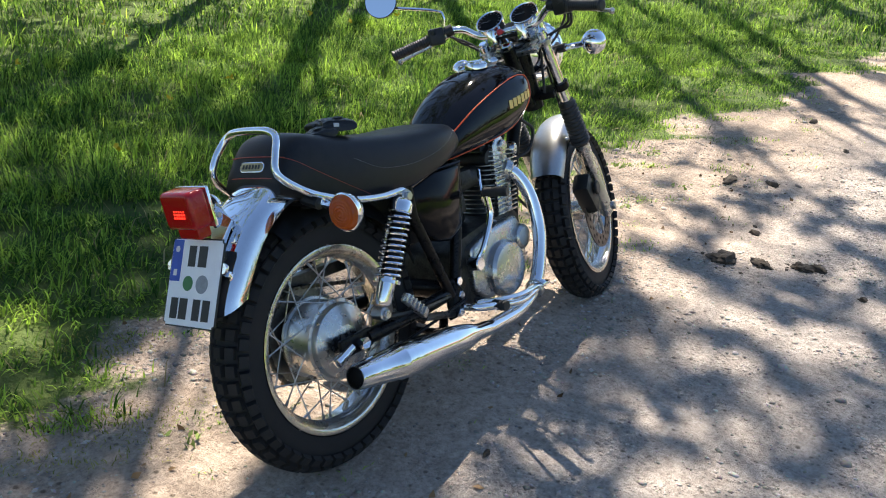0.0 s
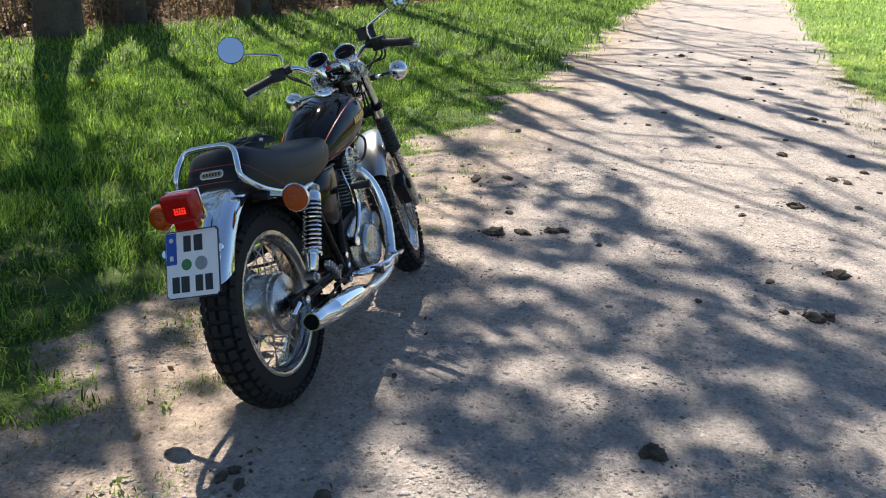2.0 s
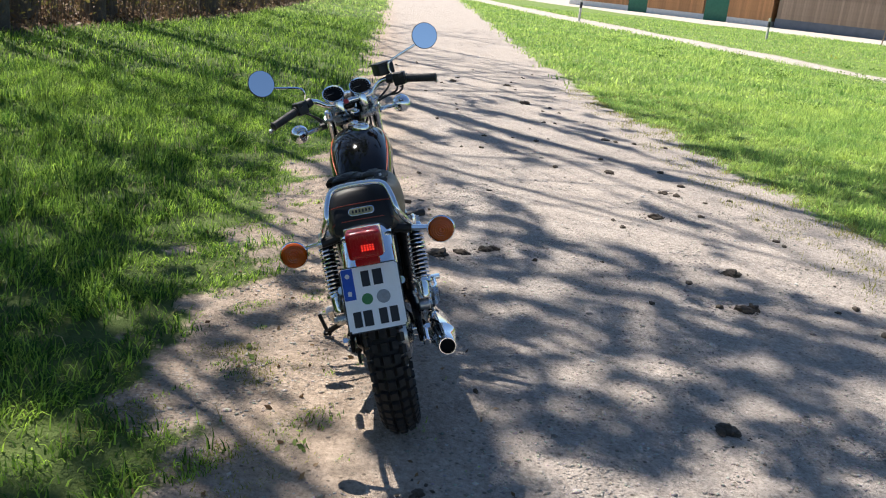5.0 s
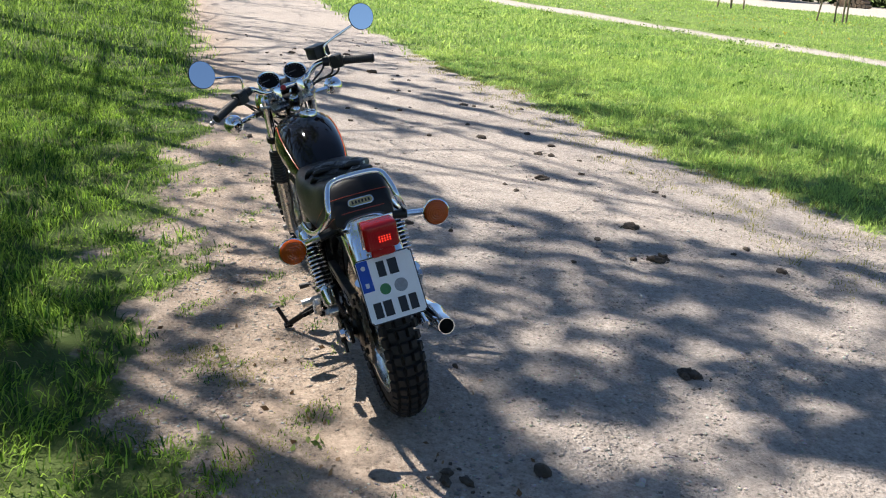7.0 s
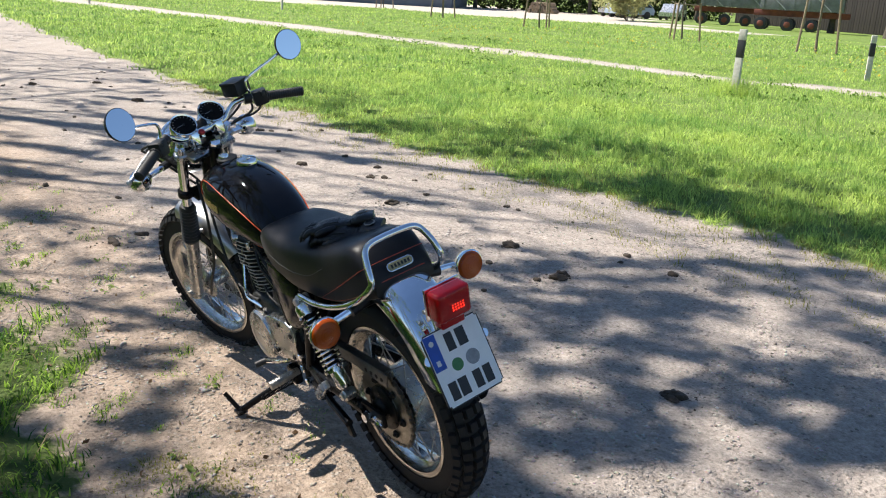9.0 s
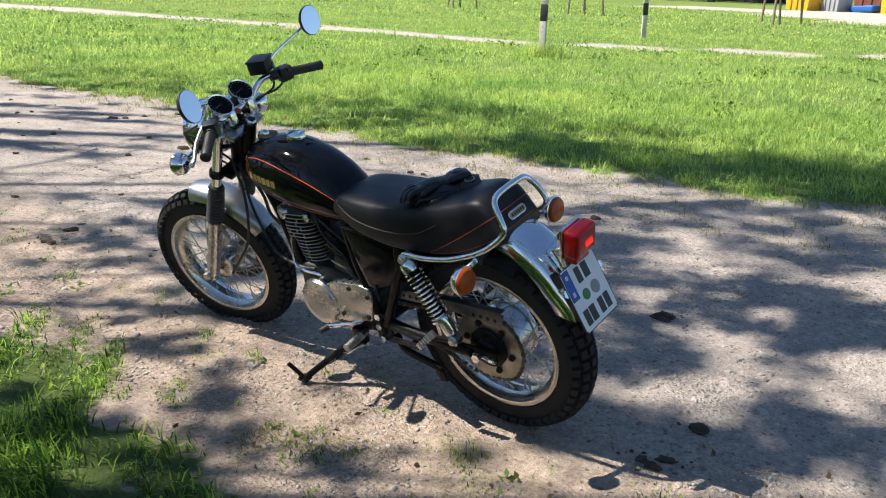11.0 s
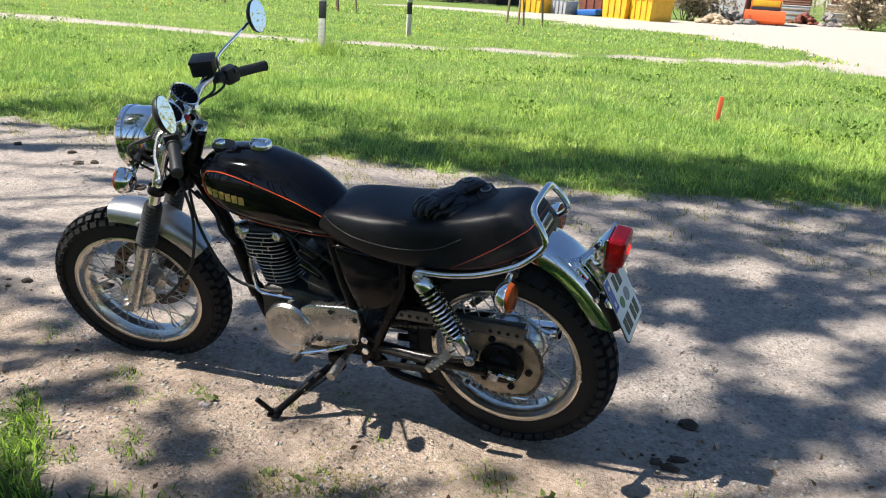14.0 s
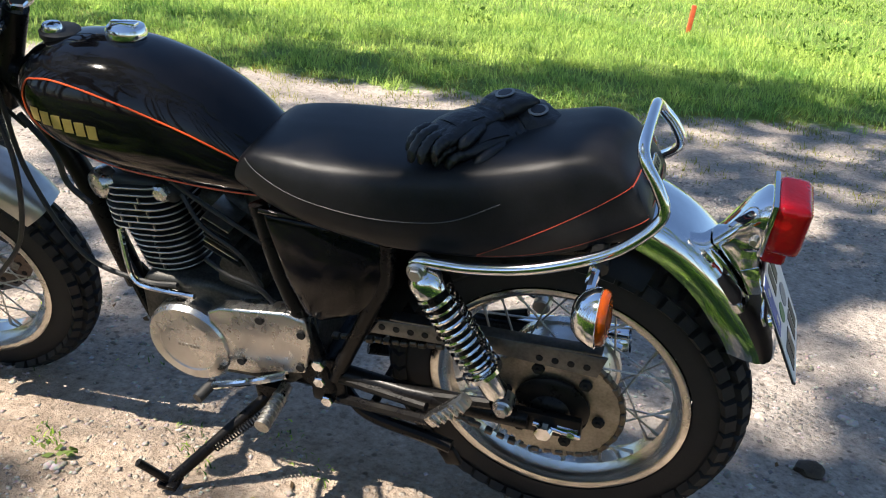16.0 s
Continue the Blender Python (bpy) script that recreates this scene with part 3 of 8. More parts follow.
# tall tuft round the foot of the nearer post, and coarse clumps in the meadow
x, y = scatter(5200, 8.2, 9.3, -10.1, -9.05, lambda x, y: np.exp(-((x - 8.75) ** 2 + (y + 9.58) ** 2) / 0.07), 61)
blades("grass_tuft", x, y, 0.27, 0.009, GRASS_YOUNG, "tall tuft of grass round a post's foot", 0.7, 0.3)
x, y = scatter(42000, -2.0, 14.0, -13.0, -3.6, lambda x, y: (wobble(x, y, 2.6, 1.7) + 0.5 * wobble(x, y, 7.0, 0.4) > 0.62) * (1 - worn(x, y)), 62)
blades("grass_clumps", x, y, 0.15 + 0.04 * wobble(x, y, 4.0, 1.0), 0.009, GRASS_YOUNG, "taller coarse clumps of grass in the meadow", 0.8, 0.4)
# dry stalks
x, y = scatter(5000, 0.0, 12.0, 1.6, 8.0, lambda x, y: lush(x, y) * 0.6, 8)
blades("dry_stalks", x, y, 0.13, 0.004, DRY, "dry straw among the grass", 1.2, 0.7)


# ---- gravel stones ----
def stones(name, x, y, size, material, label, seed, coarse=False):
    rng = np.random.default_rng(seed)
    t = (1 + 5 ** 0.5) / 2
    ico = np.array([(-1, t, 0), (1, t, 0), (-1, -t, 0), (1, -t, 0), (0, -1, t), (0, 1, t), (0, -1, -t), (0, 1, -t), (t, 0, -1), (t, 0, 1), (-t, 0, -1), (-t, 0, 1)]) / np.hypot(1, t)
    tri = np.array([(0, 11, 5), (0, 5, 1), (0, 1, 7), (0, 7, 10), (0, 10, 11), (1, 5, 9), (5, 11, 4), (11, 10, 2), (10, 7, 6), (7, 1, 8), (3, 9, 4), (3, 4, 2), (3, 2, 6), (3, 6, 8), (3, 8, 9), (4, 9, 5), (2, 4, 11), (6, 2, 10), (8, 6, 7), (9, 8, 1)])
    if coarse:
        ico = np.array([(1, 0, 0), (-1, 0, 0), (0, 1, 0), (0, -1, 0), (0, 0, 1), (0, 0, -1)], float)
        tri = np.array([(0, 2, 4), (2, 1, 4), (1, 3, 4), (3, 0, 4), (2, 0, 5), (1, 2, 5), (3, 1, 5), (0, 3, 5)])
    n, m = len(x), len(ico)
    V = ico[None] * rng.uniform(0.75, 1.2, (n, m, 1))
    V = V * np.stack([size * rng.uniform(0.7, 1.4, n), size * rng.uniform(0.6, 1.1, n), size * rng.uniform(0.35, 0.65, n)], -1)[:, None]
    a = rng.uniform(0, 2 * math.pi, n)
    c, s = np.cos(a)[:, None], np.sin(a)[:, None]
    X, Y = V[..., 0] * c - V[..., 1] * s, V[..., 0] * s + V[..., 1] * c
    V = np.stack([X + x[:, None], Y + y[:, None], V[..., 2] + (ground_height(x, y) + size * 0.05)[:, None]], -1)
    F = (np.arange(n)[:, None, None] * m + tri[None]).reshape(-1, 3)
    return tagged(sheet(name, V.reshape(-1, 3), F, material), label, "stones", "", "stuff")


def island_stone(name):
    m, nt, bs = nodes_of(name)
    geo, rp = nt.nodes.new("ShaderNodeNewGeometry"), nt.nodes.new("ShaderNodeValToRGB")
    el = rp.color_ramp.elements
    el[0].color, el[1].color = (0.17, 0.15, 0.13, 1), (0.49, 0.455, 0.41, 1)
    e = el.new(0.5)
    e.color = (0.32, 0.285, 0.245, 1)
    nt.links.new(geo.outputs["Random Per Island"], rp.inputs[0])
    tc, nz, mx = nt.nodes.new("ShaderNodeTexCoord"), nt.nodes.new("ShaderNodeTexNoise"), nt.nodes.new("ShaderNodeMix")
    nz.inputs["Scale"].default_value = 120
    nt.links.new(tc.outputs["Object"], nz.inputs["Vector"])
    mx.data_type, mx.blend_type, mx.inputs[0].default_value = "RGBA", "OVERLAY", 0.5
    nt.links.new(rp.outputs[0], mx.inputs[6])
    nt.links.new(nz.outputs["Color"], mx.inputs[7])
    nt.links.new(mx.outputs[2], bs.inputs["Base Color"])
    bs.inputs["Roughness"].default_value = 0.85
    return m


STONE = island_stone("loose_stones")


def gravelly(x, y):
    """Where stones lie open: in drifts, and thicker near the edge of the verge."""
    return worn(x, y) * np.clip(0.3 + 0.75 * wobble(x, y, 1.9, 11.0) + 0.5 * wobble(x, y, 5.2, 2.0), 0.07, 1)


rs = np.random.default_rng(5)
x, y = scatter(84000, -0.9, 6.0, -2.6, 2.1, lambda x, y: gravelly(x, y) * np.clip(1.6 - np.hypot(x - 1.0, y - 0.9) / 3.4, 0.12, 1), 21)
stones("loose_gravel", x, y, 0.003 + 0.0085 * rs.uniform(0, 1, len(x)) ** 2.3, STONE, "small loose angular gravel stones", 22, True)
x, y = scatter(28000, -0.9, 8.0, -2.8, 2.1, lambda x, y: worn(x, y) * np.clip(0.45 + 0.9 * wobble(x, y, 1.6, 15.0), 0.1, 1), 25)
stones("grit", x, y, 0.0028 + 0.005 * rs.uniform(0, 1, len(x)) ** 2, STONE, "coarse grit scattered over the track", 26, True)
x, y = scatter(1500, -0.6, 7.0, -2.3, 2.1, lambda x, y: gravelly(x, y), 23)
stones("pebbles", x, y, 0.008 + 0.012 * rs.uniform(0, 1, len(x)) ** 2.2, STONE, "half-buried grey and pale pebbles on the track", 24)


# ---- trees of the wood on the sunny side of the track ----
BARK = mat("bark", (0.05, 0.04, 0.03), (0.13, 0.11, 0.085), 6, (0.8, 0.95), 0.0, 0.02, 30)
BARK_LIGHT = mat("twig_bark", (0.09, 0.07, 0.05), (0.17, 0.14, 0.1), 8, (0.8, 0.95))
SPRING_LEAF = leafy("spring_leaves", (0.07, 0.12, 0.015), (0.14, 0.19, 0.03), 0.5, 0.4)


def leaf_cloud(points, size, count, spread, rng):
    """Small bent leaves round the twig ends: each a pair of triangles."""
    pts = np.asarray(points)
    if not len(pts):
        return np.zeros((0, 3)), np.zeros((0, 3), int)
    c = np.repeat(pts, count, 0) + rng.normal(0, spread, (len(pts) * count, 3))
    n = len(c)
    u = rng.normal(0, 1, (n, 3))
    u /= np.linalg.norm(u, axis=1, keepdims=True)
    v = np.cross(u, rng.normal(0, 1, (n, 3)))
    v /= np.linalg.norm(v, axis=1, keepdims=True)
    w = np.cross(u, v)
    s = size * rng.uniform(0.6, 1.4, (n, 1))
    V = np.stack([c - u * s, c + v * s * 0.55 + w * s * 0.15, c + u * s, c - v * s * 0.55 + w * s * 0.15], 1)
    b = np.arange(n)[:, None] * 4
    F = np.concatenate([b + np.array([0, 1, 2]), b + np.array([0, 2, 3])])
    return V.reshape(-1, 3), F


def grow(rng, start, direction, length, radius, depth, bars, ends, up=0.25):
    """One limb and what forks from it."""
    p, d = Vector(start), Vector(direction).normalized()
    pts, rad = [p.copy()], [radius]
    n, first = 5, len(bars)
    for k in range(n):
        d = (d + Vector(rng.normal(0, 0.16, 3)) + Vector((0, 0, up * 0.12))).normalized()
        p = p + d * (length / n)
        pts.append(p.copy())
        rad.append(radius * (1 - 0.62 * (k + 1) / n))
        if depth and k >= 1:
            for _ in range(1):
                side = Vector(rng.normal(0, 1, 3))
                side = (side - d * side.dot(d)).normalized()
                grow(rng, p, d * 0.55 + side * 0.85, length * rng.uniform(0.42, 0.65), rad[-1] * 0.6, depth - 1, bars, ends, up)
        if depth == 0:
            ends.append((tuple(p), len(bars)))
    bars.append((pts, rad, first))


# where the sun comes through the crowns, and where single boughs shade the edge: on the ground along the sun's rays
GAPS = [(1.25, 0.23, 0.1), (1.08, 0.16, 0.12), (1.04, 0.39, 0.09), (0.73, 0.08, 0.1), (0.58, -0.06, 0.13), (0.55, 0.22, 0.15), (0.62, 0.45, 0.11), (0.92, 0.8, 0.09), (1.08, 0.67, 0.1), (1.19, 0.86, 0.1),
        (0.97, 1.45, 0.16), (0.75, 1.38, 0.2), (0.57, 1.23, 0.12), (0.44, 0.98, 0.09), (0.85, 0.35, 0.08), (0.37, -0.33, 0.12), (0.9, 0.56, 0.07), (1.13, -0.2, 0.09), (1.64, -0.08, 0.1), (1.69, 0.38, 0.08),
        (1.82, 0.57, 0.08), (1.73, -0.7, 0.12), (2.04, -0.27, 0.1), (1.95, -1.09, 0.13), (0.91, -0.99, 0.15), (1.05, 2.34, 0.16), (2.1, 2.45, 0.14), (1.2, 1.82, 0.13), (1.3, 1.7, 0.1), (0.33, 1.25, 0.14), (0.23, 0.41, 0.12), (0.17, 0.85, 0.11)]
BOUGHS = [(2.72, 1.78, 0.1), (2.56, 1.61, 0.06), (2.36, 1.68, 0.06), (2.18, 1.86, 0.07), (1.62, 1.84, 0.08), (1.92, 2.0, 0.12)]


def leafiness(p):
    """How likely a clump grows here, told by where its shade falls: closed over the wide part of the track, open over the parked machine and the track ahead."""
    u, v = p.x - p.z * 0.602, p.y - p.z * 0.406
    n = noise.noise(Vector((u * 6.4, v * 7.6, 3.0))) + 0.35 * noise.noise(Vector((u * 10.0, v * 12.0, 9.0)))
    for x, y, r in GAPS:
        if math.hypot(u - x, v - y) < r + 0.04:
            return 0.0
    for x, y, r in BOUGHS:
        if math.hypot(u - x, v - y) < r:
            return 1.0
    if v < -4.9:
        return 0.0
    if u < -1.7 + 1.3 * noise.noise(Vector((v * 0.7, 5.0, 1.0))) or v > 5.6 + 1.6 * noise.noise(Vector((u * 0.7, 8.0, 2.0))):
        return (0.55 if n > 0.0 else 0.05) if p.x > -4 else 0.3
    if v < -2.15:
        deep = -4.2 + 0.45 * max(0.0, u - 1.2)
        if u < 4.2 and deep < v < -2.35:
            return 1.0 if n > -0.3 else 0.0
        return 0.9 if n > 0.12 and v > -4.2 else 0.0
    if u < 1.45 and -0.6 < v < 1.25:
        return 1.0 if n > (-0.35 if u > 0.4 else -0.12) else 0.0
    if v < 1.25 and u < 3.8 + 0.8 * v and not (u > 2.7 and v > 0.35):
        return 1.0 if n > (0.04 if v > 0.0 else -0.1) + 0.08 * max(0.0, u - 2.2) else 0.0
    if v < 2.1:
        if abs((u - 1.5) * 0.71 - (v - 1.75) * 0.7) < 0.015 and u < 2.0:
            return 1.0
        if u < 1.2 and v < 1.95:
            return 1.0 if n > -0.22 else 0.0
        if 2.7 < u < 4.4 and 0.3 < v < 1.7:
            return 1.0 if n > 0.1 else 0.0
        if u > 4.2:
            streak = noise.noise(Vector(((u * 0.83 + v * 0.56) * 0.9, (v * 0.83 - u * 0.56) * 5.0, 1.0)))
            return 1.0 if streak > (0.4 if u < 6.0 else 0.18) else 0.0
        return 0.3 if n > 0.55 else 0.0
    if u < 2.4:
        return 1.0 if n > -0.27 and v > 1.9 + 0.12 * u else 0.0
    if u < 3.4:
        return 1.0 if n > (-0.06 if v > 2.5 else 0.2) else 0.0
    if u < 5.2 and v < 4.2:
        return 1.0 if n > 0.1 else 0.0
    return 0.6 if n > 0.35 else 0.0


CROWDED = {}


def tree(base, height, trunk_r, lean, seed, leafy_crown, label, crown_from=0.35, arms=2, low=0.0, clumps=0, bark=None):
    """A tall tree: tapered trunk, forking limbs, loose clumps of spring leaves along the twigs."""
    rng = np.random.default_rng(seed)
    t = new("tree")
    t.location = base
    tagged(t, label, "tree", "trees at the wood's edge")
    pts, rad = [], []
    for k in range(13):
        f = k / 12
        pts.append(Vector((lean[0] * f ** 1.6 + 0.12 * math.sin(3 * f + seed), lean[1] * f ** 1.6 + 0.12 * math.sin(4 * f + seed * 2), -0.1 + height * 0.9 * f)))
        rad.append(trunk_r * ((1 - f) ** (1.5 if leafy_crown else 0.8) * 0.92 + 0.06) * (1 + 0.35 * math.exp(-f * 30)))
    bm = B()
    tube(bm, pts, rad, 12)
    part("trunk", bm, bark or BARK, t, "rough brown trunk", None, 70)
    bars, ends = [], []
    for k in range(2, 13):
        f = k / 12
        if f < crown_from:
            continue
        for j in range(arms):
            a = rng.uniform(0, 2 * math.pi)
            out = Vector((math.cos(a), math.sin(a), rng.uniform(0.1, 0.7)))
            grow(rng, pts[k], out, height * 0.24 * (1.15 - 0.7 * (f - crown_from)), rad[k] * 0.28 + 0.005, 2 if leafy_crown else 1, bars, ends)
    clouds = [leaf_cloud([ends[k][0]], 0.08, int(rng.integers(30, 60)), rng.uniform(0.12, 0.22), rng) for k in rng.permutation(len(ends))[:clumps]]
    leaved = set()
    for e, twig in ([] if clumps else ends):
        for _ in range(4 if leafy_crown else 1):
            p = Vector(e) + Vector(rng.normal(0, 0.13, 3))
            w = Vector(base) + p
            if w.z < 2.6 or p.z < low * height * 0.7:
                continue
            cell = (int((w.x - w.z * 0.602) / 0.085), int((w.y - w.z * 0.406) / 0.085))
            if (leafy_crown or rng.uniform() < 0.6) and CROWDED.get(cell, 0) < 2 and rng.uniform() < leafiness(w):
                CROWDED[cell] = CROWDED.get(cell, 0) + 1
                leaved.add(twig)
                clouds.append(leaf_cloud([tuple(p)], 0.045, int(rng.integers(12, 17)), rng.uniform(0.03, 0.05), rng))
    if clouds:
        off = np.cumsum([0] + [len(v) for v, _ in clouds[:-1]])
        sheet("crown", np.concatenate([v for v, _ in clouds]), np.concatenate([f + o for (_, f), o in zip(clouds, off)]), SPRING_LEAF, t)
    bm = B()
    for k, (p, r, first) in enumerate(bars):
        if leafy_crown and not clumps and not any(j in leaved for j in range(first, k + 1)):
            continue
        tube(bm, p, r, 5 if r[0] > 0.03 else 3, False, False)
    part("limbs", bm, BARK_LIGHT, t, "forked limbs and twigs", None, 70)
    return t


TALL = "tall tree at the wood's edge with thin spring leaves"
BARE = "tall slender tree at the wood's edge, nearly bare"
# position, height, trunk radius, lean, leafy or not, arms, height from which leaves grow
WOOD = [
    ((8.35, 7.6), 15, 0.24, (-1.8, -2.8), True, 2, 0.4, TALL), ((10.0, 7.6), 17, 0.16, (-1.2, -3.2), True, 2, 0.5, TALL), ((7.0, 8.1), 14, 0.14, (-1.8, -2.4), True, 2, 0.4, TALL),
    ((11.65, 7.0), 19, 0.10, (-0.8, -3.0), True, 2, 0.6, TALL), ((12.5, 6.9), 20, 0.15, (-0.4, -3.2), True, 2, 0.6, TALL), ((14.05, 7.2), 17, 0.14, (0.3, -0.8), False, 3, 0.4, BARE),
    ((15.1, 7.6), 16, 0.12, (0.0, -0.6), False, 3, 0.4, BARE), ((16.7, 6.7), 26, 0.24, (0.3, -0.5), False, 2, 0.4, BARE), ((17.9, 7.0), 17, 0.13, (0.2, -0.3), False, 3, 0.4, BARE),
    ((20.5, 5.6), 17, 0.16, (0.4, -0.5), False, 3, 0.4, BARE), ((24.0, 5.4), 17, 0.15, (0.4, -0.5), False, 3, 0.4, BARE), ((29.0, 5.2), 18, 0.17, (0.4, -0.5), False, 3, 0.4, BARE),
    ((15.6, 6.6), 17, 0.12, (-1.2, -4.2), True, 2, 0.5, TALL), ((4.6, 8.9), 15, 0.17, (-1.0, -1.4), True, 1, 0.4, TALL), ((1.8, 9.2), 15, 0.16, (-0.6, -0.5), True, 1, 0.4, TALL), ((-2.0, 9.0), 16, 0.18, (-0.3, -0.5), True, 1, 0.4, TALL),
]
for i, ((tx, ty), h, r, ln, leaved, arms, low, lab) in enumerate(WOOD):
    tree((tx, ty, 0), h, r, ln, 31 + i, leaved, lab, 0.4, arms, low)

for i, (tx, ty, h) in enumerate(((-7.0, 7.4, 12), (-11.5, 5.6, 13), (-16.0, 4.6, 12), (-21.0, 6.0, 14), (-19.0, 1.6, 11), (-27.0, 3.5, 13))):
    tree((tx, ty, 0), h, 0.16, (-0.4, -0.3), 61 + i, True, TALL, 0.25, 1, 0.2)


# ---- things on the track and in the meadow ----
DUNG = mat("dry_dung", (0.035, 0.026, 0.018), (0.085, 0.065, 0.045), 40, (0.85, 0.95), 0.0, 0.006, 70)


def lump(bm, c, r, rng, flat=0.6, fine=2):
    vs = bmesh.ops.create_icosphere(bm, subdivisions=fine, radius=r, matrix=Matrix.Translation(c))["verts"]
    k, turn = rng.uniform(0, 50), Matrix.Rotation(rng.uniform(0, 6.28), 3, "Z")
    long = rng.uniform(0.75, 1.4)
    for v in vs:
        d = v.co - Vector(c)
        d *= 1 + 0.55 * noise.noise(d * (1.6 / r) + Vector((k, 0, 0))) + 0.3 * noise.noise(d * (4.5 / r) + Vector((0, k, 0)))
        v.co = Vector(c) + turn @ Vector((d.x * long, d.y / long, d.z * flat))


CRUMBS = B()


def dung(x, y, size, seed):
    """Broken, trodden droppings; their crumbs lie round them."""
    rng = np.random.default_rng(seed)

    def drop(r, d, flat, fine, bm):
        a = rng.uniform(0, 6.28)
        px, py = x + d * math.cos(a), y + d * math.sin(a)
        lump(bm, (px, py, float(ground_height(np.array(px), np.array(py))) + r * 0.2), r, rng, flat, fine)
        return bm

    if size > 0.035:
        ob = new("horse_dung")
        for _ in range(int(rng.integers(3, 6))):
            part("lump", drop(size * rng.uniform(0.4, 0.75), size * rng.uniform(0.1, 1.0), rng.uniform(0.4, 0.7), 3, B()), DUNG, ob, "", None, 40)
        for _ in range(int(rng.integers(5, 12))):
            drop(size * rng.uniform(0.06, 0.18), size * rng.uniform(1.0, 2.6), 0.6, 1, CRUMBS)
        tagged(ob, "dark dry horse dung broken up on the gravel", "dung", "droppings on the track")
    else:
        ob = part("clod", drop(size * 0.8, 0, rng.uniform(0.4, 0.7), 2, B()), DUNG, None, "", None, 40)
        tagged(ob, "small dark clod on the gravel", "dung", "clods on the track")


DROPS = [(3.31, 1.03, 0.055), (3.39, 0.89, 0.04), (3.48, 0.74, 0.045), (3.68, 1.03, 0.03), (4.24, 1.37, 0.04), (4.35, 1.18, 0.035), (1.4, 0.1, 0.045), (3.31, -0.61, 0.05), (2.73, -0.48, 0.045), (0.89, 1.2, 0.045), (4.49, -0.53, 0.05),
         (4.6, -0.89, 0.03), (5.2, -0.9, 0.035), (5.27, -0.81, 0.04), (5.57, -1.06, 0.035), (4.32, -0.19, 0.025), (6.08, -1.04, 0.035), (5.88, -0.54, 0.04), (9.86, -0.4, 0.07), (7.58, -0.92, 0.04), (7.48, -1.19, 0.035), (4.88, 0.58, 0.02), (5.24, 1.07, 0.025),
         (5.75, 1.4, 0.03), (4.1, -1.22, 0.03), (7.13, -0.13, 0.03), (11.62, 0.35, 0.05), (11.68, -0.45, 0.05), (0.88, 0.94, 0.035), (2.48, -1.07, 0.035), (1.61, 0.99, 0.016)]
for i, (dx, dy, sz) in enumerate(DROPS):
    dung(dx, dy, sz, 70 + i)

rng = np.random.default_rng(75)
for i in range(64):
    px_, py_ = float(rng.uniform(2.6, 14.0)), float(rng.uniform(-1.5, 1.3))
    dung(px_, py_, float(rng.uniform(0.012, 0.03)), 200 + i)
tagged(part("dung_crumbs", CRUMBS, DUNG, None, "", None, 40), "dark crumbs scattered round the droppings", "dung", "", "stuff")
# dry leaves and rosettes of weeds on the bare strip by the verge
x, y = scatter(170, 0.2, 5.0, 0.9, 2.4, lambda x, y: worn(x, y) * 0.9, 76)
V, F = leaf_cloud(np.stack([x, y, ground_height(x, y) + 0.004], -1), 0.013, 1, (0.01, 0.01, 0.002), rng)
tagged(sheet("fallen_leaves", V, F, leafy("dry_leaf", (0.14, 0.085, 0.045), (0.26, 0.17, 0.09), 0.3, 3.0)), "small dry brown leaves scattered on the dirt", "leaves", "", "stuff")
x, y = scatter(34, 0.4, 4.5, 1.45, 2.3, lambda x, y: (0.2 + worn(x, y)) * 0.6, 77)
V, F = leaf_cloud(np.stack([x, y, ground_height(x, y) + 0.008], -1), 0.012, 10, (0.022, 0.022, 0.004), rng)
tagged(sheet("low_weeds", V, F, leafy("low_weed", (0.16, 0.24, 0.06), (0.26, 0.33, 0.1), 0.4, 2.0)), "small flat rosettes of weeds at the track's edge", "weeds", "", "stuff")

# marker stake and roadside posts
bm = B()
box(bm, (0, 0, 0.12), (0.045, 0.03, 0.36), 0.004)
st = part("marker_stake", bm, mat("orange_marker", (0.75, 0.13, 0.04), (0.6, 0.1, 0.04), 30, (0.5, 0.7)), None)
st.matrix_world = pose(1.84, -6.62, 0.0, 2, -5, 20)
tagged(st, "short bright orange wooden marker stake in the grass", "stake")
POST_WHITE = mat("weathered_white_post", (0.62, 0.6, 0.55), (0.4, 0.38, 0.33), 18, (0.6, 0.8))
POST_BLACK = mat("post_black_band", (0.03, 0.03, 0.035), None, 30, (0.5, 0.7))


def roadside_post(x, y, tilt, az, lift=0.0):
    """A weathered delineator post: white, with a slanting black band."""
    p = new("roadside_post")
    p.matrix_world = pose(x, y, lift, tilt, 0, az)
    tagged(p, "weathered white roadside post with black band", "post", "roadside posts")
    bm = B()
    box(bm, (0, 0, 0.2), (0.11, 0.09, 0.84), 0.012)
    part("shaft", bm, POST_WHITE, p)
    bm = B()
    box(bm, (0, 0, 0.75), (0.113, 0.093, 0.28), 0.012)
    part("band", bm, POST_BLACK, p, "black band")
    bm = B()
    box(bm, (0, 0, 0.97), (0.11, 0.09, 0.17), 0.012)
    part("cap", bm, POST_WHITE, p)


roadside_post(8.75, -9.58, 3, 20, 0.02)
roadside_post(10.35, -16.1, 0, 40, -0.06)
roadside_post(42.7, -8.0, 0, 10)
roadside_post(43.0, -17.5, 0, 10)
STAKE_WOOD = mat("stake_wood", (0.2, 0.14, 0.085), (0.32, 0.25, 0.17), 12, (0.7, 0.85))
FRESH = leafy("fresh_leaves", (0.08, 0.14, 0.02), (0.15, 0.2, 0.04), 0.5, 0.6)


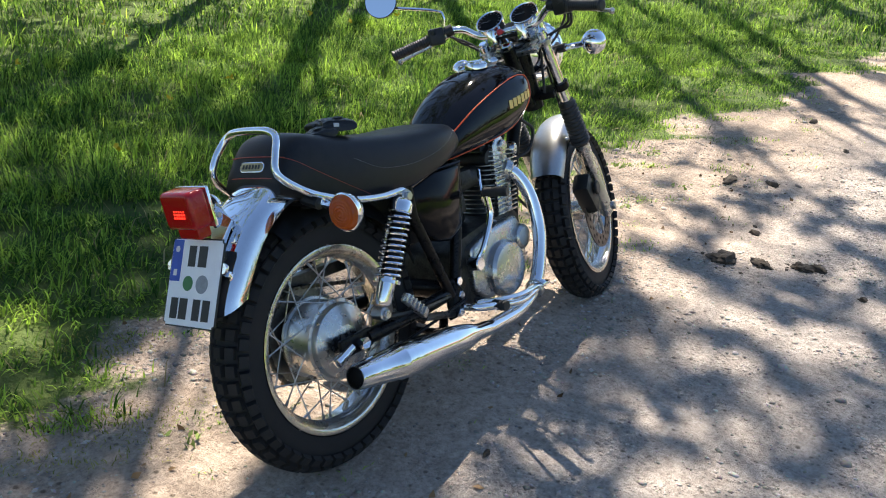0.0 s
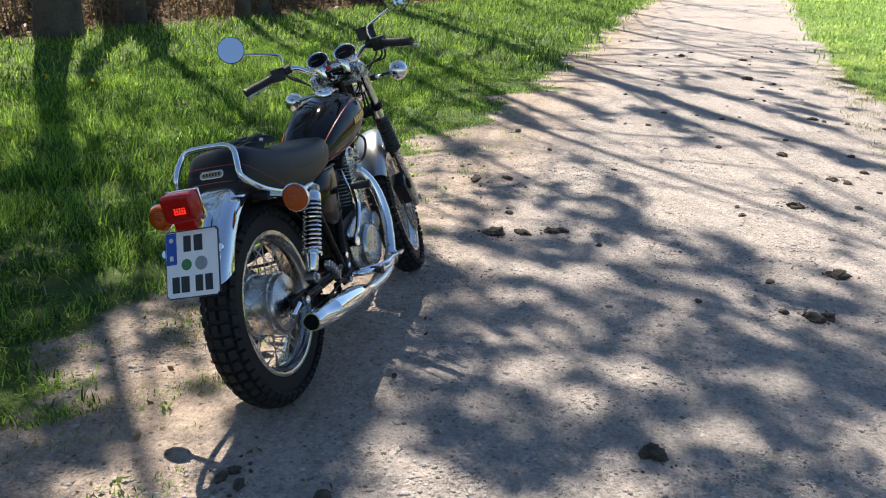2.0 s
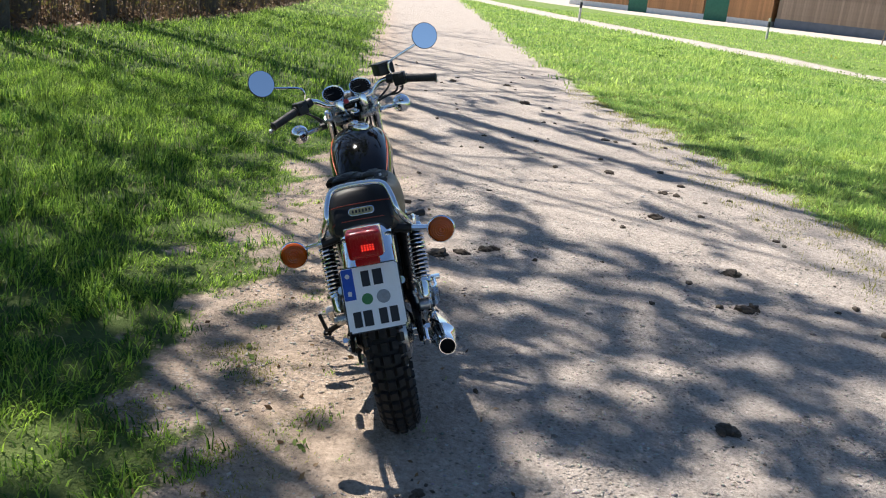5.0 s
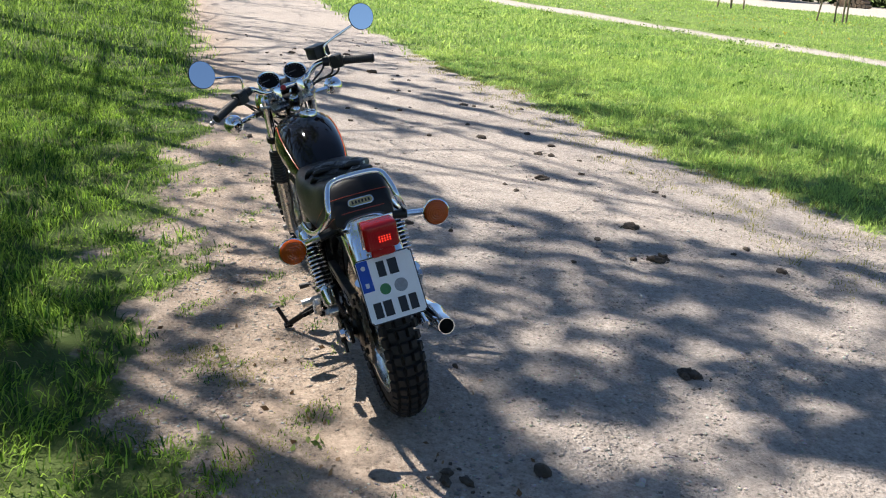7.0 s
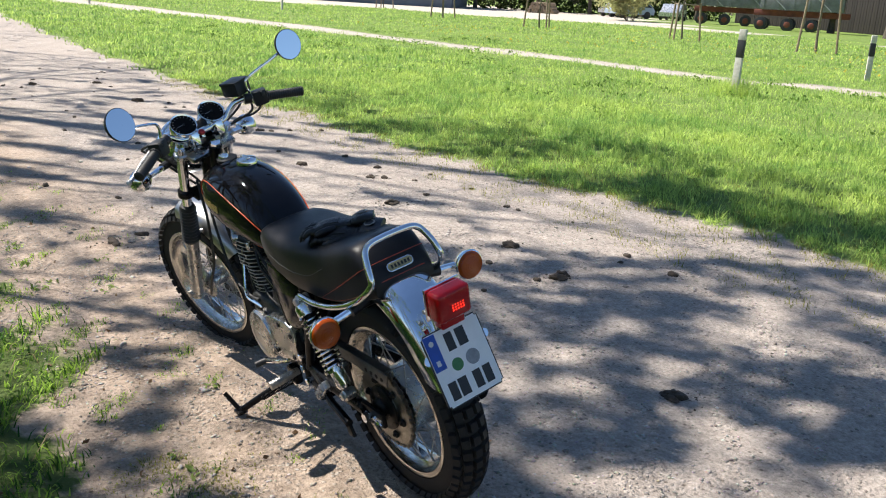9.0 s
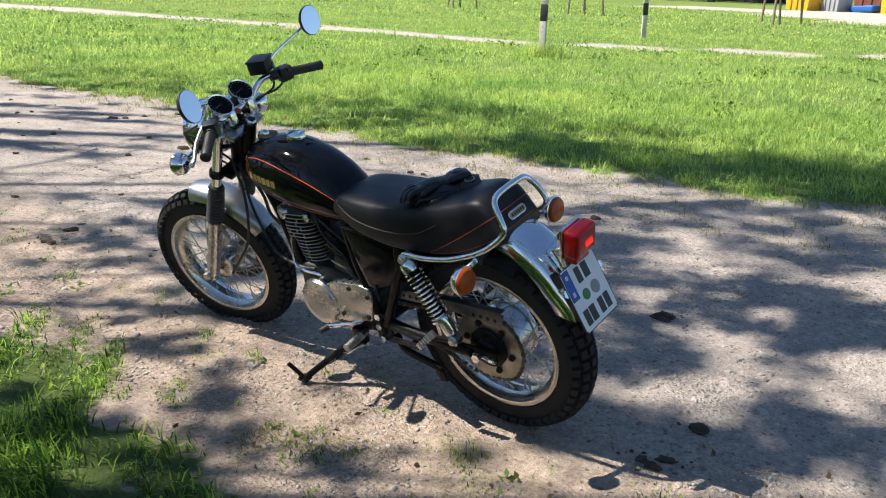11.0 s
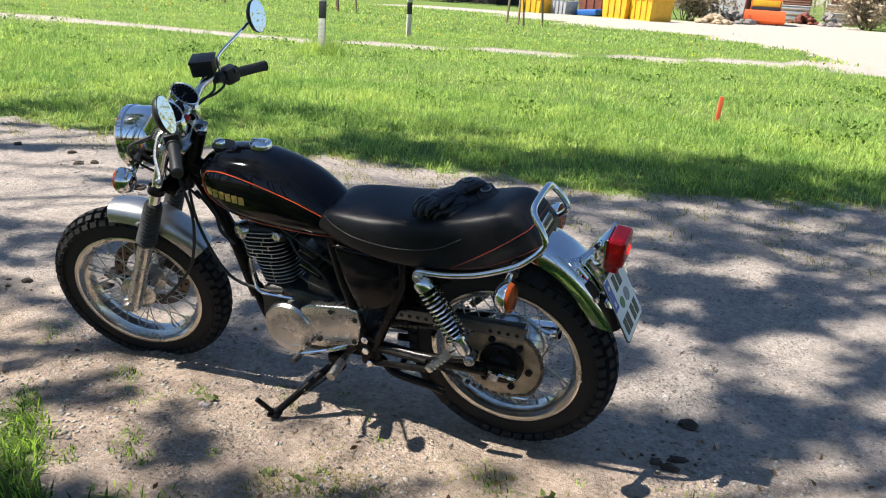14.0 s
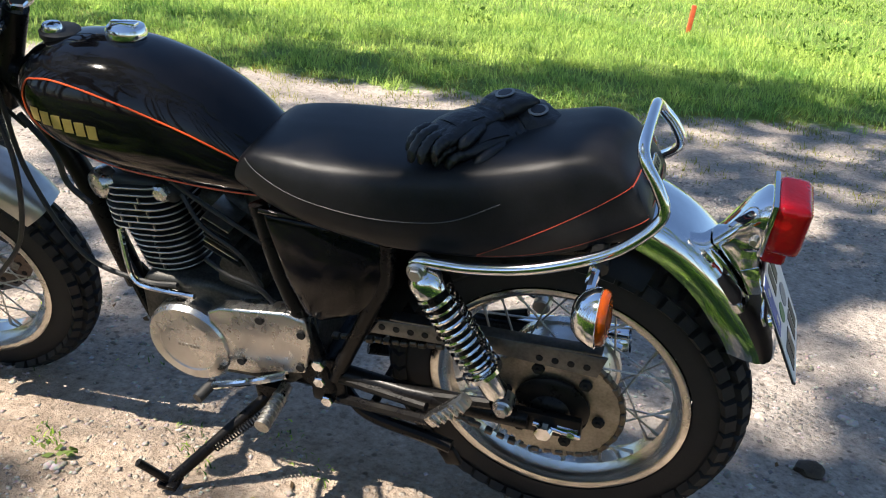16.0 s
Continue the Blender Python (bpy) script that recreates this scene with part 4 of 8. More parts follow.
def sapling(x, y, seed, tall=2.0):
    """A young tree tied between three stakes."""
    rng = np.random.default_rng(seed)
    s = new("sapling")
    s.matrix_world = pose(x, y, 0, 0, 0, float(rng.uniform(0, 120)))
    tagged(s, "slender young tree tied between three wooden stakes", "young tree", "saplings in the meadow")
    feet = [(0.75 * math.cos(a), 0.75 * math.sin(a)) for a in (0.3, 2.4, 4.5)]
    for fx, fy in feet:
        bm = B()
        tube(bm, [(fx, fy, -0.1), (fx * 0.8, fy * 0.8, tall)], 0.04, 8)
        part("stake", bm, STAKE_WOOD, s)
    for (ax, ay), (bx, by) in zip(feet, feet[1:] + feet[:1]):
        bm = B()
        tube(bm, [(ax * 0.8, ay * 0.8, tall - 0.08), (bx * 0.8, by * 0.8, tall - 0.08)], 0.025, 6)
        part("cross_bar", bm, STAKE_WOOD, s)
    bars, ends = [], []
    pts = [Vector((0.05 * math.sin(k), 0.05 * math.cos(k), 0.55 * k)) for k in range(9)]
    bm = B()
    tube(bm, pts, [0.04 - 0.0035 * k for k in range(9)], 8)
    part("trunk", bm, BARK_LIGHT, s)
    for k in range(4, 9):
        for _ in range(2):
            a = rng.uniform(0, 6.28)
            grow(rng, pts[k], (math.cos(a), math.sin(a), 0.9), 0.9, 0.012, 0, bars, ends)
    bm = B()
    for p, r, _ in bars:
        tube(bm, p, r, 3, False, False)
    part("twigs", bm, BARK_LIGHT, s)
    V, F = leaf_cloud([e for e, _ in ends], 0.05, 4, 0.1, rng)
    sheet("crown", V, F, FRESH, s)


for i, (sx, sy) in enumerate(((11.3, -27.0), (18.4, -26.4), (24.5, -26.4), (31.5, -24.9), (40.0, -25.4), (57.0, -31.9))):
    sapling(sx, sy, 300 + i, 2.0 if i < 2 else 1.5)
# dandelions
x, y = scatter(1500, -4, 30, -30, -12, lambda x, y: (1 - worn(x, y)) * (wobble(x, y, 0.5, 4.0) > 0.1), 41)
rng = np.random.default_rng(42)
V, F = leaf_cloud(np.stack([x, y, 0.2 + 0.08 * rng.uniform(0, 1, len(x))], -1), 0.022, 2, 0.012, rng)
tagged(sheet("dandelions", V, F, mat("dandelion_yellow", (0.75, 0.55, 0.02), (0.6, 0.42, 0.02), 20, (0.6, 0.8))), "yellow dandelions dotted over the meadow", "flowers", "", "stuff")
x, y = scatter(60, 0.0, 6, 2.4, 6, lambda x, y: lush(x, y) * 0.4, 43)
V, F = leaf_cloud(np.stack([x, y, np.full(len(x), 0.2)], -1), 0.02, 3, 0.008, rng)
tagged(sheet("dandelions", V, F, bpy.data.materials["dandelion_yellow"]), "few yellow dandelions in the verge", "flowers", "", "stuff")
# broad-leaved weeds
x, y = scatter(420, -3, 26, -14, -5.0, lambda x, y: (1 - worn(x, y)) * (wobble(x, y, 0.9, 7.0) > 0.0) * 0.8, 44)
V, F = leaf_cloud(np.stack([x, y, np.full(len(x), 0.09)], -1), 0.026, 26, (0.12, 0.12, 0.03), rng)
tagged(sheet("dock_weeds", V, F, leafy("weed_leaves", (0.12, 0.22, 0.04), (0.2, 0.3, 0.06), 0.45, 1.0)), "darker broad-leaved weeds in the meadow", "weeds", "", "stuff")

# ---- undergrowth and leaf litter at the wood's edge ----
LITTER = leafy("leaf_litter", (0.1, 0.065, 0.035), (0.25, 0.17, 0.1), 0.25, 1.5)
x, y = scatter(90000, -6, 34, 4.0, 14.0, lambda x, y: np.clip((y - table(WOOD_EDGE, x)) / 0.6, 0, 1) * np.clip(1.2 - x / 34, 0.2, 1), 51)
V, F = leaf_cloud(np.stack([x, y, ground_height(x, y) + 0.03], -1), 0.045, 1, (0.03, 0.03, 0.02), rng)
tagged(sheet("leaf_litter", V, F, LITTER), "brown dead leaves on the wood's floor", "leaves", "", "stuff")
x, y = scatter(14000, -6, 45, 3.5, 14.0, lambda x, y: np.clip((y - table(WOOD_EDGE, x) + 0.05) / 0.3, 0, 1) * np.clip(1.2 - (y - table(WOOD_EDGE, x)) / 2.6, 0.10, 1), 52)
n = len(x)
hgt = rng.uniform(0.4, 2.4, n)
dxy = rng.normal(0, 0.25, (n, 2)) * hgt[:, None]
r = 0.003 + 0.005 * hgt * rng.uniform(0.3, 1, n)
p0 = np.stack([x, y, np.full(n, -0.02)], -1)
p1 = np.stack([x + dxy[:, 0] * 0.4, y + dxy[:, 1] * 0.4, hgt * 0.55], -1)
p2 = np.stack([x + dxy[:, 0], y + dxy[:, 1], hgt], -1)
three = np.array([(math.cos(a), math.sin(a), 0) for a in (0, 2.1, 4.2)])
V = np.concatenate([p[:, None] + three[None] * (r * k)[:, None, None] for p, k in ((p0, 1), (p1, 0.7), (p2, 0.3))], 1)
q = np.array([(lv + k, lv + (k + 1) % 3, lv + 3 + (k + 1) % 3, lv + 3 + k) for lv in (0, 3) for k in range(3)])
F = (np.arange(n)[:, None, None] * 9 + q[None]).reshape(-1, 4)
tagged(sheet("undergrowth_stems", V.reshape(-1, 3), F, BARK_LIGHT), "brown bare stems of the undergrowth", "undergrowth", "", "stuff")
tips = np.concatenate([p1 + (p2 - p1) * rng.uniform(-0.9, 1, (n, 1)) for _ in range(3)])
V, F = leaf_cloud(tips, 0.035, 3, 0.13, rng)
tagged(sheet("undergrowth_leaves", V, F, leafy("undergrowth_leaf", (0.2, 0.13, 0.065), (0.17, 0.16, 0.045), 0.4, 1.2)), "sparse brown and olive leaves of the undergrowth", "undergrowth", "", "stuff")

# further trunks inside the wood
INNER = mat("inner_bark", (0.045, 0.036, 0.028), (0.1, 0.085, 0.065), 5, (0.8, 0.95), 0.0, 0.02, 25)
rng = np.random.default_rng(60)
for i in range(46):
    tx = rng.uniform(-8, 50)
    ty = table(WOOD_EDGE, tx) + rng.uniform(1.2, 11)
    h, r = rng.uniform(9, 13), rng.uniform(0.06, 0.2)
    bm = B()
    tube(bm, [(tx + 0.1 * math.sin(k + i), ty + 0.1 * math.cos(k * 1.3 + i), -0.1 + h * k / 6) for k in range(7)], [r * (1.15 - 0.14 * k) for k in range(7)], 9)
    tk = part("trunk", bm, INNER, None, "", None, 70)
    tk.name = "bare_trunk"
    tagged(tk, "bare brown trunk standing inside the wood", "tree trunk", "trunks inside the wood")


# ---- the motorcycle ----
BIKE = Matrix.Translation((1.365, 1.255, 0.0)) @ pose(0, 0, 0, 0, 0, 1.7) @ pose(0, 0, 0, -15.0, 0, 0) @ pose(0, 0, 0, 0, 1.5, 0)
bike = new("motorcycle")
bike.matrix_world = BIKE
tagged(bike, "black classic motorcycle with chrome rear mudguard, leaning on its side stand", "motorcycle")

RAKE = radians(26.0)
S_POINT, S_AXIS = Vector((1.425, 0, 0)), Vector((-math.sin(RAKE), 0, math.cos(RAKE)))
STEER = Matrix.Translation(S_POINT) @ Matrix.Rotation(radians(13.0), 4, S_AXIS) @ Matrix.Translation(-S_POINT)


def lut(table, x):
    return float(np.interp(x, [p[0] for p in table], [p[1] for p in table]))


# -- wheels --
def tyre_mesh(c, r, half):
    """The tyre's carcass, without its tread."""
    bm = B()
    n, m = 72, 14
    rim_r = r - 0.088
    prof = []
    for i in range(m + 1):
        t = math.pi * i / m
        prof.append((rim_r + (r - 0.010 - rim_r) * math.sin(t) ** 0.75, -half * math.cos(t) * (1 - 0.18 * (1 - math.sin(t)))))
    rings = [[Vector((c[0] + q * math.cos(a), c[1] + y, c[2] + q * math.sin(a))) for q, y in prof] for a in (2 * math.pi * k / n for k in range(n))]
    rr = [[bm.verts.new(p) for p in ring] for ring in rings]
    for i in range(n):
        a, b = rr[i], rr[(i + 1) % n]
        for k in range(m):
            bm.faces.new((a[k], b[k], b[k + 1], a[k + 1]))
    bmesh.ops.recalc_face_normals(bm, faces=bm.faces)
    return bm


def tread_mesh(c, r, half, count, cols):
    bm = B()
    for k in range(count):
        for j, v in enumerate(cols):
            a0 = 2 * math.pi * (k + (0.5 if abs(v) > 0.8 else 0.0)) / count
            t = math.pi * (0.5 + 0.5 * v)
            out = Vector((math.cos(a0), 0, math.sin(a0)))
            lean = v * radians(62)
            nrm = (out * math.cos(lean) + Vector((0, 1, 0)) * math.sin(lean)).normalized()
            along = Vector((-math.sin(a0), 0, math.cos(a0)))
            side = nrm.cross(along)
            # the crown's outline at this lean
            rad = r - 0.008 - (1 - math.cos(lean)) * half * 1.02
            p = Vector(c) + out * rad + Vector((0, half * 1.0 * math.sin(lean), 0))
            wl, ws, h = math.pi * r / count * 0.72, half * 0.21, 0.010
            base = [bm.verts.new(p + along * x * wl + side * y * ws - nrm * 0.004) for x, y in ((-1, -1), (1, -1), (1, 1), (-1, 1))]
            top = [bm.verts.new(p + along * x * wl * 0.86 + side * y * ws * 0.86 + nrm * h) for x, y in ((-1, -1), (1, -1), (1, 1), (-1, 1))]
            bm.faces.new(top)
            for i in range(4):
                bm.faces.new((base[i], base[(i + 1) % 4], top[(i + 1) % 4], top[i]))
    bmesh.ops.recalc_face_normals(bm, faces=bm.faces)
    return bm


def rim_mesh(c, r, half):
    bm = B()
    prof = [(r - 0.014, -half * 0.8), (r - 0.011, -half * 0.97), (r - 0.004, -half * 1.03), (r + 0.003, -half), (r + 0.003, -half * 0.9), (r - 0.006, -half * 0.86), (r - 0.012, -half * 0.5), (r - 0.024, -half * 0.3),
            (r - 0.024, half * 0.3), (r - 0.012, half * 0.5), (r - 0.006, half * 0.86), (r + 0.003, half * 0.9), (r + 0.003, half), (r - 0.004, half * 1.03), (r - 0.011, half * 0.97), (r - 0.014, half * 0.8), (r - 0.018, half * 0.55), (r - 0.03, half * 0.32), (r - 0.03, -half * 0.32), (r - 0.018, -half * 0.55)]
    n = 72
    rr = [[bm.verts.new((c[0] + q * math.cos(a), c[1] + y, c[2] + q * math.sin(a))) for q, y in prof] for a in (2 * math.pi * k / n for k in range(n))]
    for i in range(n):
        a, b = rr[i], rr[(i + 1) % n]
        for k in range(len(prof)):
            bm.faces.new((a[k], b[k], b[(k + 1) % len(prof)], a[(k + 1) % len(prof)]))
    bmesh.ops.recalc_face_normals(bm, faces=bm.faces)
    return bm


def wheel(name, c, r, half, rim_r, hub, hub_r, hub_half, turn, knobs):
    """A spoked wheel: the hub, with rim, tyre, tread and 36 spokes under it."""
    w = part(name, hub, ALLOY, bike, "wire-spoked wheel with alloy rim and blocky tyre", turn)
    part("rim", rim_mesh(c, rim_r, 0.046), RIM_ALLOY, w, "polished aluminium rim", turn)
    part("tyre", tyre_mesh(c, r, half), RUBBER, w, "black rubber tyre", turn)
    part("tread", tread_mesh(c, r, half, knobs, (-0.9, -0.45, 0.0, 0.45, 0.9)), RUBBER, w, "square tread blocks", turn)
    for k in range(36):
        a = 2 * math.pi * (k + 0.5) / 36
        s = -1 if k % 2 else 1
        da = radians(38 if (k // 2) % 2 else -38)
        p = Vector((c[0] + hub_r * math.cos(a + da), c[1] + s * hub_half, c[2] + hub_r * math.sin(a + da)))
        q = Vector((c[0] + (rim_r - 0.029) * math.cos(a), c[1] + s * 0.006, c[2] + (rim_r - 0.029) * math.sin(a)))
        bm = B()
        tube(bm, [p, q], 0.0019, 6)
        tube(bm, [q + (p - q).normalized() * 0.018, q], 0.0034, 6)
        part("spoke", bm, STEEL, w, "", turn)
    return w


RA, FA = (0.0, 0.0, 0.315), (1.338, 0.0, 0.308)
# rear hub with its brake drum on the right-hand side
bm = B()
lathe(bm, [(0.02, -0.085), (0.05, -0.08), (0.088, -0.066), (0.092, -0.058), (0.092, -0.052), (0.1, -0.05), (0.1, -0.036), (0.095, -0.034), (0.093, 0.03), (0.1, 0.032), (0.1, 0.04), (0.06, 0.05), (0.03, 0.055)], RA, (0, 1, 0), 40)
for k in range(18):
    a = 2 * math.pi * k / 18
    cyl(bm, (RA[0] + 0.096 * math.cos(a), -0.053, RA[2] + 0.096 * math.sin(a)), (RA[0] + 0.096 * math.cos(a), -0.05, RA[2] + 0.096 * math.sin(a)), 0.004, None, 6)
rear_wheel = wheel("rear_wheel", RA, 0.320, 0.056, 0.226, bm, 0.097, 0.04, None, 50)
# front hub
bm = B()
lathe(bm, [(0.02, -0.062), (0.04, -0.055), (0.062, -0.05), (0.062, -0.042), (0.036, -0.036), (0.034, 0.034), (0.062, 0.04), (0.062, 0.048), (0.05, 0.056), (0.02, 0.062)], FA, (0, 1, 0), 32)
front_wheel = wheel("front_wheel", FA, 0.314, 0.050, 0.226, bm, 0.058, 0.04, STEER, 50)


# flat ring of a disc or sprocket
def disc(bm, c, r0, r1, y0, y1):
    n = 72
    lathe_ring = [(r0, y0), (r1, y0), (r1, y1), (r0, y1)]
    rr = [[bm.verts.new((c[0] + q * math.cos(a), c[1] + y, c[2] + q * math.sin(a))) for q, y in lathe_ring] for a in (2 * math.pi * k / n for k in range(n))]
    for i in range(n):
        a, b = rr[i], rr[(i + 1) % n]
        for k in range(4):
            bm.faces.new((a[k], b[k], b[(k + 1) % 4], a[(k + 1) % 4]))
    bmesh.ops.recalc_face_normals(bm, faces=bm.faces)


bm = B()
disc(bm, FA, 0.095, 0.14, -0.069, -0.064)
part("brake_disc", bm, mat("heat_tinted_disc", (0.19, 0.155, 0.13), (0.11, 0.085, 0.07), 20, (0.35, 0.5), 1.0), front_wheel, "steel brake disc with drilled holes", STEER)
bm = B()
for k in range(5):
    a = 2 * math.pi * k / 5
    box(bm, (FA[0] + 0.075 * math.cos(a), -0.064, FA[2] + 0.075 * math.sin(a)), (0.07, 0.006, 0.022), 0.002, Matrix.Rotation(-a, 4, "Y"))
part("disc_carrier", bm, ALLOY_DULL, front_wheel, "", STEER)
# black plugs on the solid disc stand for the shaded insides of its holes
bm = B()
for k in range(36):
    a = 2 * math.pi * k / 36
    rr_ = 0.108 if k % 2 else 0.126
    p = Vector((FA[0] + rr_ * math.cos(a), 0, FA[2] + rr_ * math.sin(a)))
    cyl(bm, p + Vector((0, -0.0697, 0)), p + Vector((0, -0.0633, 0)), 0.0068, None, 8)
part("disc_holes", bm, DARK_HOLE, front_wheel, "black plugs for the shade in the drilled holes", STEER)
# speedometer drive and axle, front
bm = B()
cyl(bm, (FA[0], -0.125, FA[2]), (FA[0], 0.125, FA[2]), 0.009, None, 12)
cyl(bm, (FA[0], 0.118, FA[2]), (FA[0], 0.132, FA[2]), 0.014, None, 6)
cyl(bm, (FA[0], -0.132, FA[2]), (FA[0], -0.118, FA[2]), 0.014, None, 6)
part("front_axle", bm, STEEL, front_wheel, "", STEER)

# sprocket, left-hand side
bm = B()
disc(bm, RA, 0.045, 0.118, 0.062, 0.068)
lathe(bm, [(0.06, 0.066), (0.06, 0.074), (0.05, 0.08), (0.035, 0.083)], RA, (0, 1, 0), 32)
for k in range(42):
    a = 2 * math.pi * k / 42
    box(bm, (RA[0] + 0.119 * math.cos(a), 0.065, RA[2] + 0.119 * math.sin(a)), (0.009, 0.006, 0.008), 0.0, Matrix.Rotation(-a, 4, "Y"))
part("sprocket", bm, SPROCKET, rear_wheel, "large steel chain sprocket")
for k in range(6):
    bm = B()
    a = 2 * math.pi * (k + 0.2) / 6
    p = Vector((RA[0] + 0.083 * math.cos(a), 0, RA[2] + 0.083 * math.sin(a)))
    cyl(bm, p + Vector((0, 0.067, 0)), p + Vector((0, 0.075, 0)), 0.011, None, 6)
    cyl(bm, p + Vector((0, 0.075, 0)), p + Vector((0, 0.080, 0)), 0.005, None, 8)
    part("sprocket_bolt", bm, DARK_HOLE, rear_wheel, "dark hexagonal sprocket bolt")
bm = B()
lathe(bm, [(0.066, 0.0725), (0.066, 0.078), (0.058, 0.084), (0.036, 0.087), (0.03, 0.095), (0.02, 0.1)], RA, (0, 1, 0), 32)
part("hub_collar", bm, FRAME_BLACK, rear_wheel)
bm = B()
cyl(bm, (0, -0.14, RA[2]), (0, 0.14, RA[2]), 0.008, None, 12)
cyl(bm, (0, 0.128, RA[2]), (0, 0.142, RA[2]), 0.015, None, 6)
cyl(bm, (0, -0.142, RA[2]), (0, -0.128, RA[2]), 0.015, None, 6)
part("rear_axle", bm, CHROME, rear_wheel)
# chain: links round the sprocket and towards the engine
front_spr = (0.43, 0.335)
path = []
for k in range(25):
    a = radians(100 + 160 * k / 24)
    path.append(Vector((RA[0] + 0.121 * math.cos(a), 0.065, RA[2] + 0.121 * math.sin(a))))
low = [Vector((RA[0] + 0.06, 0.065, RA[2] - 0.116)), Vector((0.2, 0.065, 0.245)), Vector((front_spr[0] - 0.03, 0.065, front_spr[1] - 0.035))]
upp = [Vector((front_spr[0] - 0.03, 0.065, front_spr[1] + 0.036)), Vector((0.2, 0.065, 0.395)), Vector((RA[0] - 0.0, 0.065, RA[2] + 0.122))]
loop = spline(upp + path[1:-1:4] + low, 12)
bm = B()
acc, k = 0.0, 0
for a, b in zip(loop, loop[1:]):
    acc += (b - a).length
    if acc > 0.0125:
        acc = 0.0
        k += 1
        d = (b - a).normalized()
        box(bm, (a.x, 0.065, a.z), (0.0145, 0.014 if k % 2 else 0.009, 0.010), 0.002, Matrix.Rotation(-math.atan2(d.z, d.x), 4, "Y"), 1)
part("chain", bm, CHAIN, bike, "oily drive chain")
# chain guard, long pressed plate with a row of holes
bm = B()
slab(bm, [(0.32, 0.42), (0.3, 0.452), (0.1, 0.464), (-0.09, 0.462), (-0.075, 0.418), (0.09, 0.428)], 0.088, 0.093, 0.0015)
box(bm, (0.1, 0.08, 0.461), (0.36, 0.024, 0.004), 0.001, Matrix.Rotation(radians(1.5), 4, "Y"))
guard = part("chain_guard", bm, mat("guard_steel", (0.17, 0.175, 0.175), (0.1, 0.1, 0.1), 18, (0.35, 0.5), 0.9), bike, "grey steel chain guard with a row of holes")
# each hole is a black button: its inner shade is only coloured on
for x in [0.295 - 0.026 * i for i in range(6)] + [0.02 - 0.026 * i for i in range(4)]:
    bm = B()
    cyl(bm, (x, 0.0925, 0.4385 - max(0, -x) * 0.02), (x, 0.0945, 0.4385 - max(0, -x) * 0.02), 0.006, None, 12)
    part("hole", bm, DARK_HOLE, guard)

# -- swinging arm and frame --
bm = B()
for s in (1, -1):
    tube(bm, [(0.43, s * 0.085, 0.305), (0.25, s * 0.108, 0.31), (0.03, s * 0.112, 0.315)], 0.019, 12)
    box(bm, (-0.005, s * 0.112, 0.315), (0.11, 0.014, 0.045), 0.006)
    tube(bm, [(0.24, s * 0.108, 0.31), (0.09, s * 0.125, 0.345)], 0.01, 8)
cyl(bm, (0.43, -0.11, 0.305), (0.43, 0.11, 0.305), 0.028)
part("swinging_arm", bm, FRAME_BLACK, bike, "black tubular swinging arm")
bm = B()
tube(bm, [(-0.055, 0.118, 0.313), (-0.02, 0.118, 0.315)], 0.006, 8)
tube(bm, [(0.02, 0.122, 0.318), (-0.06, 0.122, 0.306)], 0.0045, 10)
cyl(bm, (-0.038, 0.122, 0.309), (-0.05, 0.122, 0.307), 0.008, None, 6)
part("chain_adjuster", bm, CHROME, bike)
bm = B()
tube(bm, spline([(1.0, 0, 0.79), (0.9, 0, 0.77), (0.7, 0, 0.74), (0.5, 0, 0.68)]), 0.03, 14)
cyl(bm, (1.09, 0, 0.84 - 0.13), (1.03, 0, 0.92), 0.032)
tube(bm, spline([(1.03, 0, 0.80), (0.93, 0, 0.6), (0.87, 0, 0.35)]), 0.022, 12)
for s in (1, -1):
    tube(bm, spline([(0.87, s * 0.01, 0.38), (0.81, s * 0.03, 0.27), (0.72, s * 0.045, 0.243), (0.52, s * 0.06, 0.245), (0.41, s * 0.09, 0.27)]), 0.013, 10)
    tube(bm, [(0.50, s * 0.088, 0.65), (0.475, s * 0.096, 0.53), (0.405, s * 0.098, 0.27)], 0.0165, 12)
    tube(bm, spline([(0.52, s * 0.07, 0.68), (0.3, s * 0.1, 0.635), (0.15, s * 0.088, 0.638), (-0.06, s * 0.08, 0.665)]), 0.0145, 10)
    tube(bm, [(0.265, s * 0.108, 0.63), (0.275, s * 0.105, 0.55), (0.395, s * 0.098, 0.30)], 0.0145, 12)
    box(bm, (0.41, s * 0.098, 0.29), (0.07, 0.012, 0.11), 0.008)
    tube(bm, [(0.39, s * 0.1, 0.25), (0.19, s * 0.165, 0.315)], 0.010, 8)
    tube(bm, [(0.39, s * 0.1, 0.30), (0.2, s * 0.15, 0.33)], 0.008, 8)
tube(bm, [(-0.05, -0.105, 0.668), (-0.06, 0.105, 0.668)], 0.013, 10)
part("frame", bm, FRAME_BLACK, bike, "black enamelled tubular steel frame")
for s in (1, -1):
    for x, z in ((0.418, 0.335), (0.42, 0.295), (0.41, 0.25)):
        bm = B()
        cyl(bm, (x, s * 0.1, z), (x, s * 0.118, z), 0.013, None, 6, 0.002)
        part("frame_bolt", bm, CHROME, bike, "zinc-plated frame bolt")
